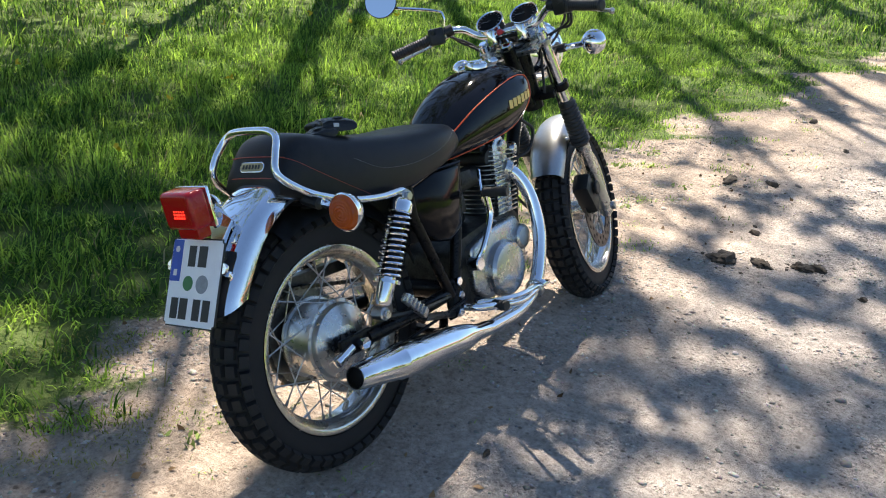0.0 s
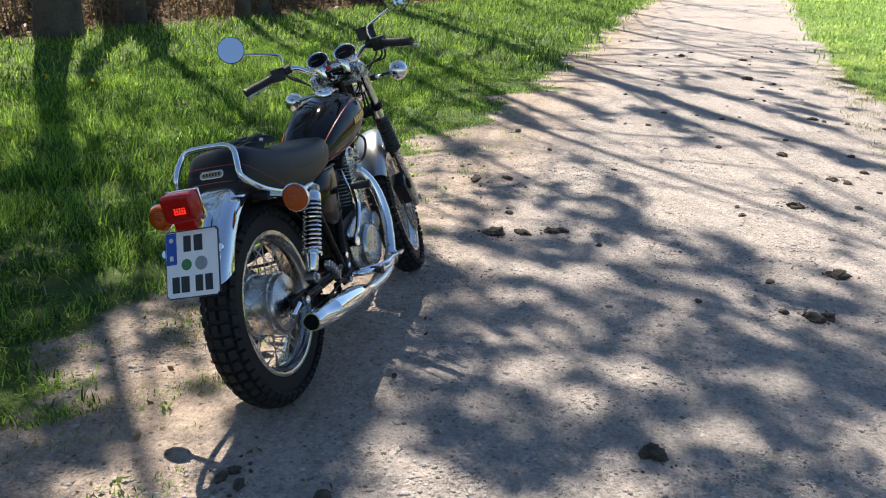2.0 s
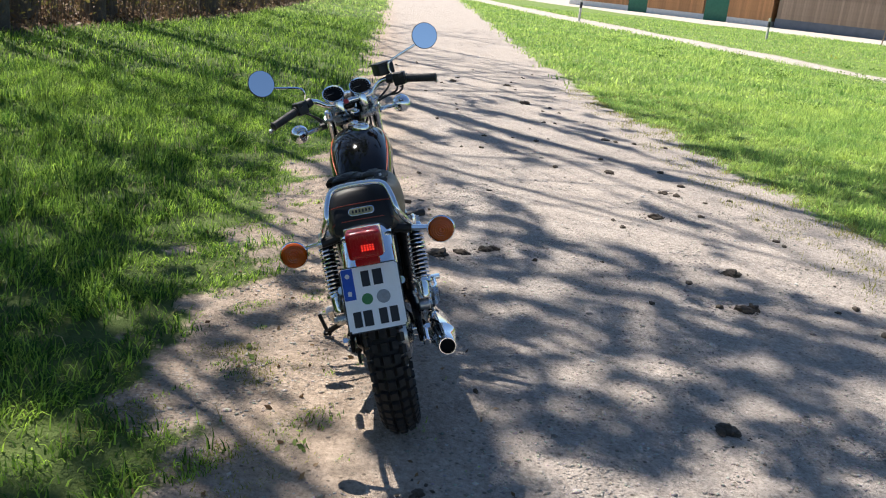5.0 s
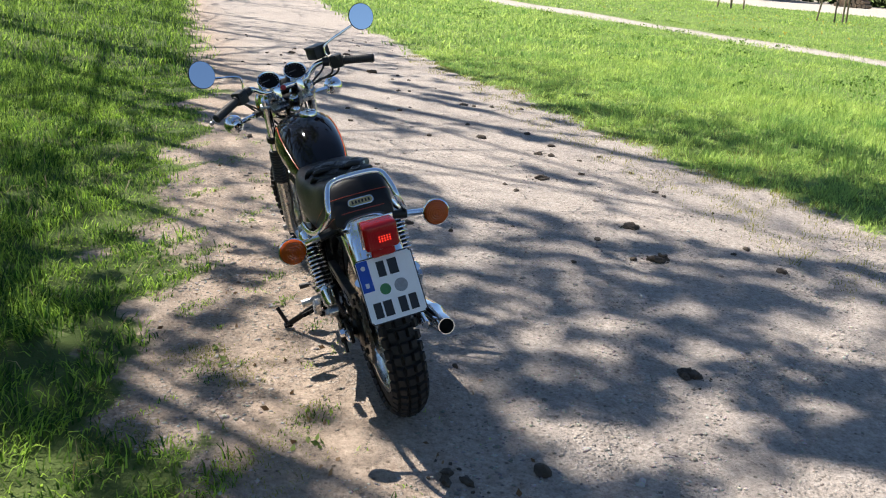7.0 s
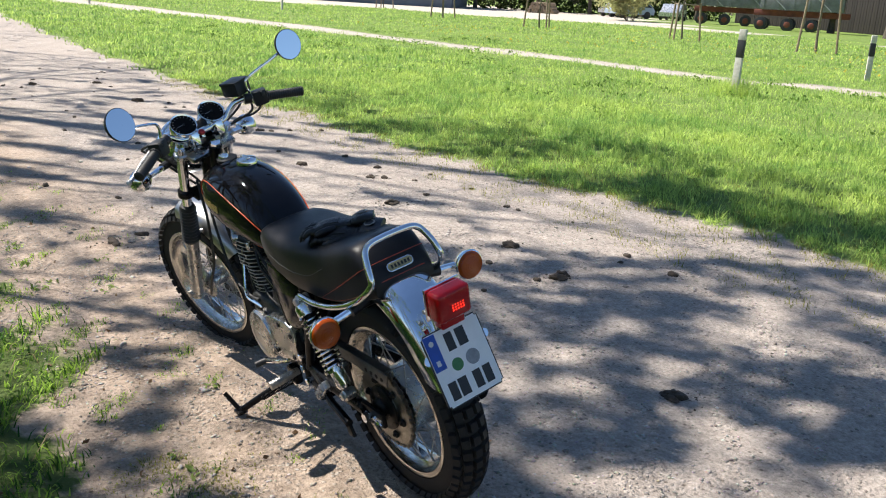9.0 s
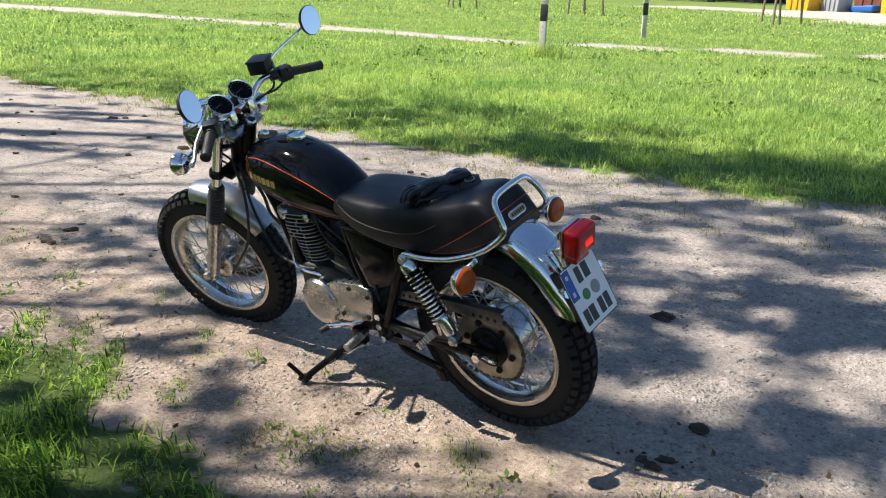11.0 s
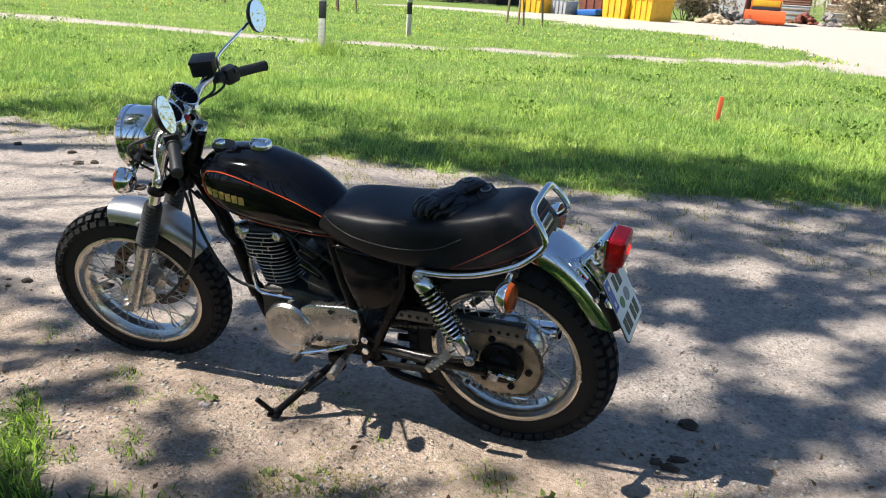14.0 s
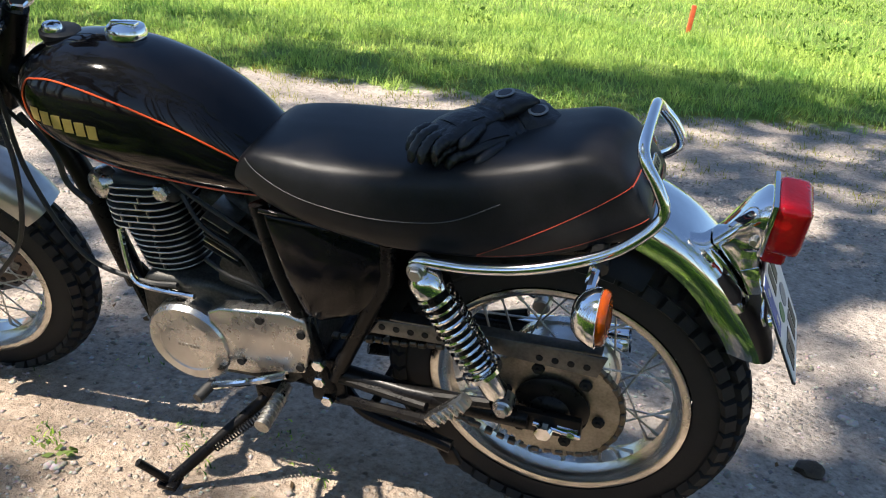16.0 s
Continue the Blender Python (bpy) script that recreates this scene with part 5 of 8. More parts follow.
# inner mudguard and tool tray: fills the gap under the saddle
bm = B()
rings = []
for k in range(14):
    a = radians(20 + 95 * k / 13)
    rad = 0.355
    rings.append([(RA[0] + (rad - 0.05 * abs(v) ** 3) * math.cos(a), 0.075 * v, RA[2] + (rad - 0.05 * abs(v) ** 3) * math.sin(a)) for v in np.linspace(-1, 1, 9)])
rr = [[bm.verts.new(p) for p in r] for r in rings]
for a, b in zip(rr, rr[1:]):
    for k in range(8):
        bm.faces.new((a[k], a[k + 1], b[k + 1], b[k]))
bmesh.ops.solidify(bm, geom=bm.faces[:], thickness=0.003)
part("inner_mudguard", bm, PLASTIC, bike)
bm = B()
box(bm, (0.375, 0, 0.56), (0.17, 0.15, 0.19), 0.02)
part("airbox", bm, PLASTIC, bike)

# -- shock absorbers --
for s in (1, -1):
    top, bot = Vector((0.198, s * 0.148, 0.622)), Vector((0.066, s * 0.14, 0.366))
    d = (bot - top)
    ln = d.length
    d.normalize()
    bm = B()
    lathe(bm, [(0.012, 0.0), (0.026, 0.012), (0.03, 0.02), (0.03, 0.04), (0.026, 0.044)], top, d, 24)
    sh = part("shock_absorber", bm, CHROME, bike, "chrome shock absorber with coil spring")
    bm = B()
    lathe(bm, [(0.019, 0.036), (0.019, 0.2)], top, d, 20)
    part("damper_body", bm, FRAME_BLACK, sh, "black damper body")
    bm = B()
    lathe(bm, [(0.012, 0.19), (0.021, 0.2), (0.021, ln - 0.03), (0.016, ln - 0.02)], top, d, 20)
    lathe(bm, [(0.034, 0.207), (0.034, 0.215)], top, d, 24)
    part("lower_cover", bm, CHROME, sh, "chrome lower cover")
    bm = B()
    _, u, w = frame_of(d)
    tube(bm, [top + d * (0.046 + 0.162 * t) + (u * math.cos(t * 2 * math.pi * 11.5) + w * math.sin(t * 2 * math.pi * 11.5)) * 0.0285 for t in np.linspace(0, 1, 210)], 0.0034, 6)
    part("spring", bm, CHROME, sh, "chrome coil spring")
    for p in (top, bot):
        bm = B()
        cyl(bm, p - Vector((0, s * 0.02, 0)), p + Vector((0, s * 0.016, 0)), 0.017, None, 16, 0.003)
        cyl(bm, p + Vector((0, s * 0.014, 0)), p + Vector((0, s * 0.024, 0)), 0.012, None, 6, 0.002)
        part("mount", bm, ALLOY, sh)

# -- rear mudguard, chrome --
bm = B()
rings = []
for k in range(26):
    f = k / 25
    a = radians(84 + 69 * f)
    rad = lut([(84, 0.412), (105, 0.430), (116, 0.419), (126, 0.403), (135, 0.389), (146, 0.381), (155, 0.374)], 84 + 69 * f)
    w = 0.082 - 0.004 * f
    row = []
    for v in np.linspace(-1, 1, 17):
        drop = (0.058 - 0.008 * f) * abs(v) ** 2.8
        end = a - radians(9.0) * max(0.0, (f - 0.55) / 0.45) ** 2 * abs(v) ** 4
        row.append((RA[0] + (rad - drop) * math.cos(end), w * math.sin(v * math.pi / 2), RA[2] + (rad - drop) * math.sin(end)))
    rings.append(row)
rr = [[bm.verts.new(p) for p in r] for r in rings]
for a, b in zip(rr, rr[1:]):
    for k in range(16):
        bm.faces.new((a[k], a[k + 1], b[k + 1], b[k]))
bmesh.ops.recalc_face_normals(bm, faces=bm.faces)
bmesh.ops.solidify(bm, geom=bm.faces[:], thickness=0.003)
part("rear_mudguard", bm, CHROME, bike, "deep chrome rear mudguard", None, 60)

# -- front fork, mudguard and bars: straight ahead here, then turned with STEER --
UP = S_AXIS
fax = Vector(FA)
for s in (1, -1):
    base = fax + Vector((-0.012, s * 0.098, 0))
    bm = B()
    lathe(bm, [(0.018, -0.03), (0.024, -0.022), (0.026, 0.05), (0.0245, 0.09), (0.0245, 0.27), (0.027, 0.285), (0.027, 0.30)], base, UP, 24)
    box(bm, base + Vector((0.005, 0, 0)), (0.05, 0.034, 0.044), 0.008)
    leg = part("fork_leg", bm, ALLOY, bike, "cast aluminium fork leg", STEER)
    bm = B()
    prof = [(0.028, 0.278)]
    for k in range(11):
        z = 0.285 + k * 0.0145
        prof += [(0.0335 - 0.0004 * k, z + 0.004), (0.0285 - 0.0003 * k, z + 0.011)]
    prof += [(0.024, 0.447)]
    lathe(bm, prof, base, UP, 24)
    part("gaiter", bm, GRIP_RUBBER, leg, "ribbed black rubber fork gaiter", STEER, 25)
    bm = B()
    cyl(bm, base + UP * 0.43, base + UP * 0.70, 0.0175, None, 20, 0.002)
    part("stanchion", bm, CHROME, leg, "chrome fork tube", STEER)
# yokes: the lower one black, the upper one bare
for h, th, r, m_, lab in ((0.505, 0.026, 0.027, FRAME_BLACK, "black lower fork yoke"), (0.668, 0.02, 0.024, ALLOY, "brushed aluminium upper fork yoke")):
    bm = B()
    for s in (1, -1):
        cyl(bm, fax + Vector((-0.012, s * 0.098, 0)) + UP * (h - th / 2), fax + Vector((-0.012, s * 0.098, 0)) + UP * (h + th / 2), r, None, 20, 0.003)
    box(bm, fax + Vector((-0.04, 0, -0.012)) + UP * h, (0.055, 0.18, th * 0.9), 0.006, Matrix.Rotation(-RAKE, 4, "Y"))
    part("triple_clamp", bm, m_, bike, lab, STEER)
bm = B()
cyl(bm, fax + Vector((-0.066, 0, -0.028)) + UP * 0.49, fax + Vector((-0.066, 0, -0.028)) + UP * 0.70, 0.022, None, 16)
part("steering_stem", bm, FRAME_BLACK, bike, "", STEER)
bm = B()
cyl(bm, fax + Vector((-0.066, 0, -0.028)) + UP * 0.695, fax + Vector((-0.066, 0, -0.028)) + UP * 0.715, 0.019, None, 6, 0.003)
part("steering_nut", bm, CHROME, bike, "", STEER)
for s in (1, -1):
    bm = B()
    cyl(bm, fax + Vector((-0.012, s * 0.098, 0)) + UP * 0.69, fax + Vector((-0.012, s * 0.098, 0)) + UP * 0.708, 0.016, None, 12, 0.004)
    part("fork_top_nut", bm, CHROME, bike, "", STEER)
# front mudguard: brushed aluminium
bm = B()
rings = []
for k in range(30):
    f = k / 29
    a = radians(89 + 59 * f)
    rad = 0.347 + 0.008 * math.sin(math.pi * f)
    row = []
    for v in np.linspace(-1, 1, 15):
        row.append((FA[0] + (rad - 0.05 * abs(v) ** 2.4) * math.cos(a), (0.062 - 0.008 * abs(2 * f - 1) ** 3) * math.sin(v * math.pi / 2), FA[2] + (rad - 0.05 * abs(v) ** 2.4) * math.sin(a)))
    rings.append(row)
rr = [[bm.verts.new(p) for p in r] for r in rings]
for a, b in zip(rr, rr[1:]):
    for k in range(14):
        bm.faces.new((a[k], a[k + 1], b[k + 1], b[k]))
bmesh.ops.recalc_face_normals(bm, faces=bm.faces)
bmesh.ops.solidify(bm, geom=bm.faces[:], thickness=0.003)
fm = part("front_mudguard", bm, mat("satin_aluminium", (0.5, 0.5, 0.49), (0.4, 0.4, 0.39), 10, (0.28, 0.4), 0.95), bike, "satin aluminium front mudguard", STEER, 60)
for s in (1, -1):
    for dx in (-0.03, 0.03):
        bm = B()
        cyl(bm, (FA[0] - 0.135 + dx, s * 0.055, FA[2] + 0.285 + dx * 0.4), (FA[0] - 0.13 + dx, s * 0.07, FA[2] + 0.285 + dx * 0.4), 0.007, None, 8, 0.002)
        part("bolt", bm, STEEL, fm, "", STEER)
# caliper behind the right leg
bm = B()
box(bm, (FA[0] - 0.125, -0.078, FA[2] + 0.075), (0.075, 0.058, 0.13), 0.014, Matrix.Rotation(-RAKE - 0.2, 4, "Y"))
cyl(bm, (FA[0] - 0.118, -0.11, FA[2] + 0.09), (FA[0] - 0.118, -0.122, FA[2] + 0.09), 0.024, None, 20, 0.003)
part("brake_caliper", bm, PLASTIC, bike, "black front brake caliper", STEER)
# headlamp
hl = Vector((1.15, -0.005, 0.888))
bm = B()
lathe(bm, [(0.008, -0.112), (0.03, -0.108), (0.052, -0.097), (0.07, -0.08), (0.084, -0.055), (0.093, -0.022), (0.096, 0.01), (0.096, 0.022), (0.1, 0.026), (0.1, 0.042), (0.094, 0.05)], hl, (1, 0, -0.05), 36)
hp = part("headlamp", bm, CHROME, bike, "round chrome headlamp", STEER)
bm = B()
lathe(bm, [(0.086, 0.049), (0.07, 0.058), (0.035, 0.065), (0.005, 0.067)], hl, (1, 0, -0.05), 32)
part("lens", bm, GLASS, hp, "clear glass headlamp lens", STEER)
for s in (1, -1):
    bm = B()
    tube(bm, [fax + Vector((-0.012, s * 0.098, 0)) + UP * 0.60, hl + Vector((0, s * 0.094, 0))], 0.011, 10)
    part("headlamp_bracket", bm, FRAME_BLACK, bike, "", STEER)


def turn_signal(centre, stalk_from, facing, turn, r=0.040):
    """A round chrome turn signal with amber lens on a short stalk."""
    c, fdir = Vector(centre), Vector(facing).normalized()
    bm = B()
    lathe(bm, [(0.006, -0.033), (0.022, -0.029), (0.034, -0.018), (r + 0.002, -0.002), (r + 0.003, 0.005), (r, 0.007)], c, fdir, 28)
    sig = part("turn_signal", bm, CHROME, bike, "round chrome turn signal with amber lens", turn)
    bm = B()
    lathe(bm, [(r, 0.004), (r * 0.985, 0.010)] + [(r * (0.93 - 0.085 * k), 0.0145 + 0.006 * (k / 10) ** 0.5 + 0.0011 * (k % 2)) for k in range(11)], c, fdir, 28)
    part("lens", bm, AMBER, sig, "amber plastic lens", turn)
    bm = B()
    tube(bm, [Vector(stalk_from), c - fdir * 0.018], 0.0095, 10)
    part("stalk", bm, CHROME, sig, "chrome stalk", turn)
    bm = B()
    a = Vector(stalk_from)
    tube(bm, [a - (c - a).normalized() * 0.02, a + (c - a) * 0.28], 0.014, 10)
    part("sleeve", bm, PLASTIC, sig, "", turn)
    return sig


turn_signal((-0.082, 0.226, 0.652), (-0.065, 0.105, 0.672), (-1, 0, 0), None)
turn_signal((-0.082, -0.226, 0.652), (-0.065, -0.105, 0.672), (-1, 0, 0), None)
turn_signal((1.113, 0.228, 0.872), (1.125, 0.1, 0.876), (1, 0, 0), STEER, 0.036)
turn_signal((1.113, -0.228, 0.872), (1.125, -0.1, 0.876), (1, 0, 0), STEER, 0.036)

# instruments
for s in (1, -1):
    c, ax = Vector((1.012, s * 0.058, 1.004)), Vector((-0.66, 0, 0.75)).normalized()
    bm = B()
    lathe(bm, [(0.03, -0.10), (0.041, -0.088), (0.043, -0.02), (0.0455, -0.012), (0.0455, 0.0), (0.041, -0.003)], c, ax, 32)
    g = part("instrument", bm, CHROME, bike, "chrome-cased round dial with black face", STEER)
    bm = B()
    lathe(bm, [(0.0405, -0.002), (0.0405, 0.0005)], c, ax, 32)
    part("face", bm, GAUGE_FACE, g, "black dial face", STEER)
    a, u, w = frame_of(ax)
    bm = B()
    for k in range(13):
        t = radians(-210 + 20 * k)
        p = c + ax * 0.0012 + (u * math.cos(t) + w * math.sin(t)) * 0.034
        box(bm, p, (0.006, 0.0014, 0.0008), 0, Matrix((u, w, a)).transposed().to_4x4() @ Matrix.Rotation(t, 4, "Z"))
    box(bm, c + ax * 0.0014 + u * 0.012, (0.03, 0.0018, 0.0008), 0, Matrix((u, w, a)).transposed().to_4x4())
    part("dial_marks", bm, DIAL_PRINT, g, "white scale bars and needle", STEER)
    bm = B()
    lathe(bm, [(0.0445, 0.0005), (0.0455, 0.003), (0.0435, 0.0045), (0.0405, 0.0015)], c, ax, 32, False)
    part("bezel", bm, CHROME, g, "chrome bezel", STEER)
    bm = B()
    cyl(bm, c + ax * 0.001, c + ax * 0.004, 0.0045, None, 12)
    part("needle_hub", bm, PLASTIC, g, "", STEER)
bm = B()
box(bm, (1.03, 0, 0.965), (0.05, 0.09, 0.022), 0.006, Matrix.Rotation(radians(-40), 4, "Y"))
part("warning_lamp_strip", bm, PLASTIC, bike, "black warning lamp strip", STEER)
bm = B()
lathe(bm, [(0.011, 0), (0.011, 0.006), (0.008, 0.009)], (0.985, 0.02, 0.962), (-0.66, 0, 0.75), 16)
part("ignition_switch", bm, RED_PAINT, bike, "red ignition surround", STEER)

# handlebar
HB = [(0.888, 0.348, 0.966), (0.93, 0.262, 0.985), (0.97, 0.2, 1.003), (1.005, 0.15, 1.0), (1.022, 0.112, 0.975), (1.022, 0.08, 0.962), (1.02, 0.0, 0.962)]
HB += [(x, -y, z) for x, y, z in HB[-2::-1]]
HB = [(x - 0.02, y * 0.97, z) for x, y, z in HB]
bm = B()
tube(bm, spline(HB, 6), 0.0112, 14)
part("handlebar", bm, CHROME, bike, "chrome handlebar", STEER)
for s in (1, -1):
    bm = B()
    box(bm, (1.0, s * 0.05, 0.95), (0.046, 0.03, 0.05), 0.008)
    part("handlebar_clamp", bm, CHROME, bike, "", STEER)
for s in (1, -1):
    e0, e1 = Vector((HB[0][0], s * HB[0][1], HB[0][2])), Vector((HB[1][0], s * HB[1][1], HB[1][2]))
    d = (e0 - e1).normalized()
    bm = B()
    prof = [(0.0125, 0.0), (0.019, 0.002), (0.019, 0.006), (0.0155, 0.008)]
    for k in range(14):
        prof += [(0.0165, 0.012 + k * 0.0078), (0.0155, 0.016 + k * 0.0078)]
    prof += [(0.0175, 0.124), (0.012, 0.128)]
    lathe(bm, prof, e0 - d * 0.122, d, 20)
    part("grip", bm, GRIP_RUBBER, bike, "ribbed black rubber grip", STEER, 25)
    bm = B()
    sw = e0 - d * 0.145
    box(bm, sw, (0.045, 0.05, 0.052), 0.009, Matrix.Rotation(math.atan2(d.x, -d.y) if s < 0 else math.atan2(-d.x, d.y), 4, "Z"))
    box(bm, sw + Vector((-0.018, 0, 0.014)), (0.02, 0.018, 0.016), 0.004)
    cyl(bm, sw - d * 0.03, sw - d * 0.055, 0.018, None, 14)
    part("switch_housing", bm, PLASTIC, bike, "black switch housing", STEER)
    # lever
    bm = B()
    tube(bm, spline([sw + Vector((0.02, 0, -0.004)) - d * 0.045, sw + Vector((0.045, 0, -0.008)) - d * 0.02, sw + Vector((0.06, 0, -0.012)) + d * 0.06, sw + Vector((0.055, 0, -0.016)) + d * 0.14, sw + Vector((0.062, 0, -0.018)) + d * 0.16]), 0.006, 8)
    lathe(bm, [(0.002, 0), (0.009, 0.006), (0.009, 0.012), (0.002, 0.018)], sw + Vector((0.062, 0, -0.018)) + d * 0.152, d, 12)
    part("brake_lever" if s < 0 else "clutch_lever", bm, ALLOY, bike, "polished aluminium lever", STEER)
    # mirror
    mc = Vector((0.855, s * 0.335, 1.135))
    mf = Vector((-1, -s * 0.04 - (0.2 if s > 0 else 0), 0.2 if s > 0 else 0.12)).normalized()
    bm = B()
    lathe(bm, [(0.006, -0.026), (0.03, -0.02), (0.048, -0.008), (0.0515, 0.0), (0.0515, 0.004), (0.049, 0.005)], mc, mf, 36)
    mi = part("mirror", bm, PLASTIC, bike, "round rear-view mirror on a bent stem", STEER)
    bm = B()
    lathe(bm, [(0.0495, 0.0046), (0.0495, 0.0056)], mc, mf, 36)
    part("mirror_glass", bm, MIRROR, mi, "round mirror glass", STEER)
    bm = B()
    tube(bm, spline([sw + Vector((0.0, 0, 0.02)) - d * 0.03, sw + Vector((0.0, s * -0.01, 0.05)) - d * 0.025, sw + Vector((-0.005, s * 0.005, 0.075)) - d * 0.02, mc - mf * 0.024 + Vector((0.01, -s * 0.03, -0.02)), mc - mf * 0.02]), 0.0048, 10)
    part("stem", bm, CHROME, mi, "bent chrome mirror stem", STEER)
bm = B()
box(bm, (0.985, -0.165, 1.045), (0.07, 0.07, 0.045), 0.006, Matrix.Rotation(radians(12), 4, "Z"))
box(bm, (0.985, -0.165, 1.069), (0.074, 0.074, 0.008), 0.003, Matrix.Rotation(radians(12), 4, "Z"))
part("brake_fluid_reservoir", bm, PLASTIC, bike, "square black brake fluid reservoir", STEER)
# cables
CABLES = [
    [(0.985, -0.20, 1.0), (0.99, -0.2, 0.95), (1.02, -0.15, 0.93), (1.06, -0.08, 0.9), (1.05, -0.06, 0.75)],
    [(0.97, -0.21, 1.0), (0.96, -0.22, 0.96), (0.99, -0.2, 0.935), (1.03, -0.14, 0.93), (1.05, -0.07, 0.88)],
    [(0.99, -0.18, 1.02), (1.03, -0.18, 0.97), (1.08, -0.13, 0.92), (1.1, -0.07, 0.85), (1.16, -0.07, 0.66)],
    [(1.0, 0.2, 1.0), (1.07, 0.2, 0.97), (1.1, 0.12, 0.9), (1.06, 0.06, 0.8), (1.0, 0.05, 0.7)],
    [(1.0, 0.2, 0.99), (1.1, 0.17, 0.95), (1.14, 0.1, 0.86), (1.08, 0.06, 0.78)],
]
for pts in CABLES:
    bm = B()
    tube(bm, spline(pts, 6), 0.0042, 8)
    part("cable", bm, GRIP_RUBBER, bike, "black control cable", STEER)
for pts, r in (([(1.02, 0.075, 0.80), (0.985, 0.09, 0.66), (1.02, 0.1, 0.5), (1.1, 0.105, 0.4), (1.2, 0.09, 0.31)], 0.005), ([(1.0, 0.06, 0.78), (0.985, 0.07, 0.62), (0.9, 0.085, 0.47), (0.78, 0.09, 0.435), (0.7, 0.09, 0.44)], 0.005),
               ([(1.0, 0.03, 0.72), (0.93, 0.05, 0.66), (0.92, 0.05, 0.6), (0.88, 0.05, 0.56)], 0.006), ([(0.9, -0.06, 0.7), (0.95, -0.07, 0.66), (0.93, -0.06, 0.6), (0.86, -0.04, 0.58)], 0.005)):
    bm = B()
    tube(bm, spline(pts, 8), r, 8)
    part("cable", bm, GRIP_RUBBER, bike, "black control cable")

# -- tank --
T_TOP = [(0.47, 0.715), (0.50, 0.745), (0.54, 0.782), (0.59, 0.82), (0.66, 0.852), (0.74, 0.873), (0.82, 0.877), (0.88, 0.873), (0.92, 0.862), (0.945, 0.842), (0.958, 0.81)]
T_BOT = [(0.47, 0.636), (0.6, 0.64), (0.75, 0.655), (0.83, 0.675), (0.88, 0.705), (0.92, 0.742), (0.945, 0.768), (0.958, 0.79)]
T_WID = [(0.47, 0.062), (0.5, 0.083), (0.56, 0.1), (0.64, 0.113), (0.74, 0.122), (0.83, 0.123), (0.88, 0.116), (0.92, 0.099), (0.945, 0.072), (0.958, 0.035)]


def bulge(x, z, top, bot, wid, mid=0.42, n=2.4):
    t, b, w = lut(top, x), lut(bot, x), lut(wid, x)
    zc = b + mid * (t - b)
    h = t - zc if z > zc else zc - b
    return w * max(0.0, 1 - min(1, abs(z - zc) / h) ** n) ** (1 / n)


def body_rings(xs, top, bot, wid, mid=0.42, n=2.4, seg=40):
    rings = []
    for x in xs:
        t, b, w = lut(top, x), lut(bot, x), lut(wid, x)
        zc = b + mid * (t - b)
        ring = []
        for k in range(seg):
            a = 2 * math.pi * k / seg
            ca, sa = math.cos(a), math.sin(a)
            y = w * math.copysign(abs(ca) ** (2 / n), ca)
            z = math.copysign(abs(sa) ** (2 / n), sa)
            ring.append((x, y, zc + z * ((t - zc) if z > 0 else (zc - b))))
        rings.append(ring)
    return rings


def smooth_table(table, n=40):
    xs = np.linspace(table[0][0], table[-1][0], n)
    ys = np.interp(xs, [p[0] for p in table], [p[1] for p in table])
    pad = np.concatenate([np.full(2, ys[0]), ys, np.full(2, ys[-1])])
    sm = np.convolve(pad, np.ones(5) / 5, "valid")
    sm[0], sm[-1] = ys[0], ys[-1]
    return list(zip(xs, sm))


T_TOP, T_BOT, T_WID = smooth_table(T_TOP), smooth_table(T_BOT), smooth_table(T_WID)
bm = B()
loft(bm, body_rings(np.linspace(0.47, 0.958, 44), T_TOP, T_BOT, T_WID))
tank = part("fuel_tank", bm, PAINT, bike, "gloss black teardrop tank with orange pinstripe", None, 70)


def on_side(pts, top, bot, wid, s, lift=0.0008, **kw):
    return [(x, s * (bulge(x, z, top, bot, wid, **kw) + lift), z) for x, z in pts]


STRIPE = [(0.48, 0.664), (0.488, 0.69), (0.528, 0.727), (0.6, 0.768), (0.68, 0.8), (0.76, 0.823), (0.83, 0.835), (0.87, 0.834), (0.89, 0.828), (0.9, 0.8), (0.893, 0.765), (0.872, 0.728), (0.84, 0.701), (0.78, 0.683), (0.68, 0.668), (0.57, 0.657), (0.496, 0.651)]
for s in (1, -1):
    loop = [(p.x, p.z) for p in spline([(x, 0, z) for x, z in STRIPE + STRIPE[:1]], 5)][:-1]
    bm = B()
    tube(bm, on_side(loop, T_TOP, T_BOT, T_WID, s), 0.0017, 6, True)
    part("pinstripe", bm, ORANGE_LINE, tank, "thin orange pinstripe loop")
    # six plain gold bars stand where the maker's name is
    for k in range(6):
        x0 = 0.884 - 0.0222 * k
        z0 = 0.778 - 0.0035 * k
        bm = B()
        rows = [on_side([(x0, z), (x0 - 0.006, z), (x0 - 0.012, z), (x0 - 0.018, z)], T_TOP, T_BOT, T_WID, s, 0.0012) for z in (z0 - 0.012, z0 - 0.004, z0 + 0.004, z0 + 0.012)]
        vv = [[bm.verts.new(p) for p in r] for r in rows]
        for a, b in zip(vv, vv[1:]):
            for i in range(3):
                bm.faces.new((a[i], a[i + 1], b[i + 1], b[i]))
        bmesh.ops.recalc_face_normals(bm, faces=bm.faces)
        bmesh.ops.solidify(bm, geom=bm.faces[:], thickness=-0.0006)
        part("name_bar", bm, GOLD, tank, "plain gold bar")
bm = B()
lathe(bm, [(0.03, 0.0), (0.034, 0.003), (0.034, 0.012), (0.031, 0.018), (0.02, 0.022), (0.003, 0.024)], (0.765, -0.018, 0.870), (-0.08, -0.05, 1), 32)
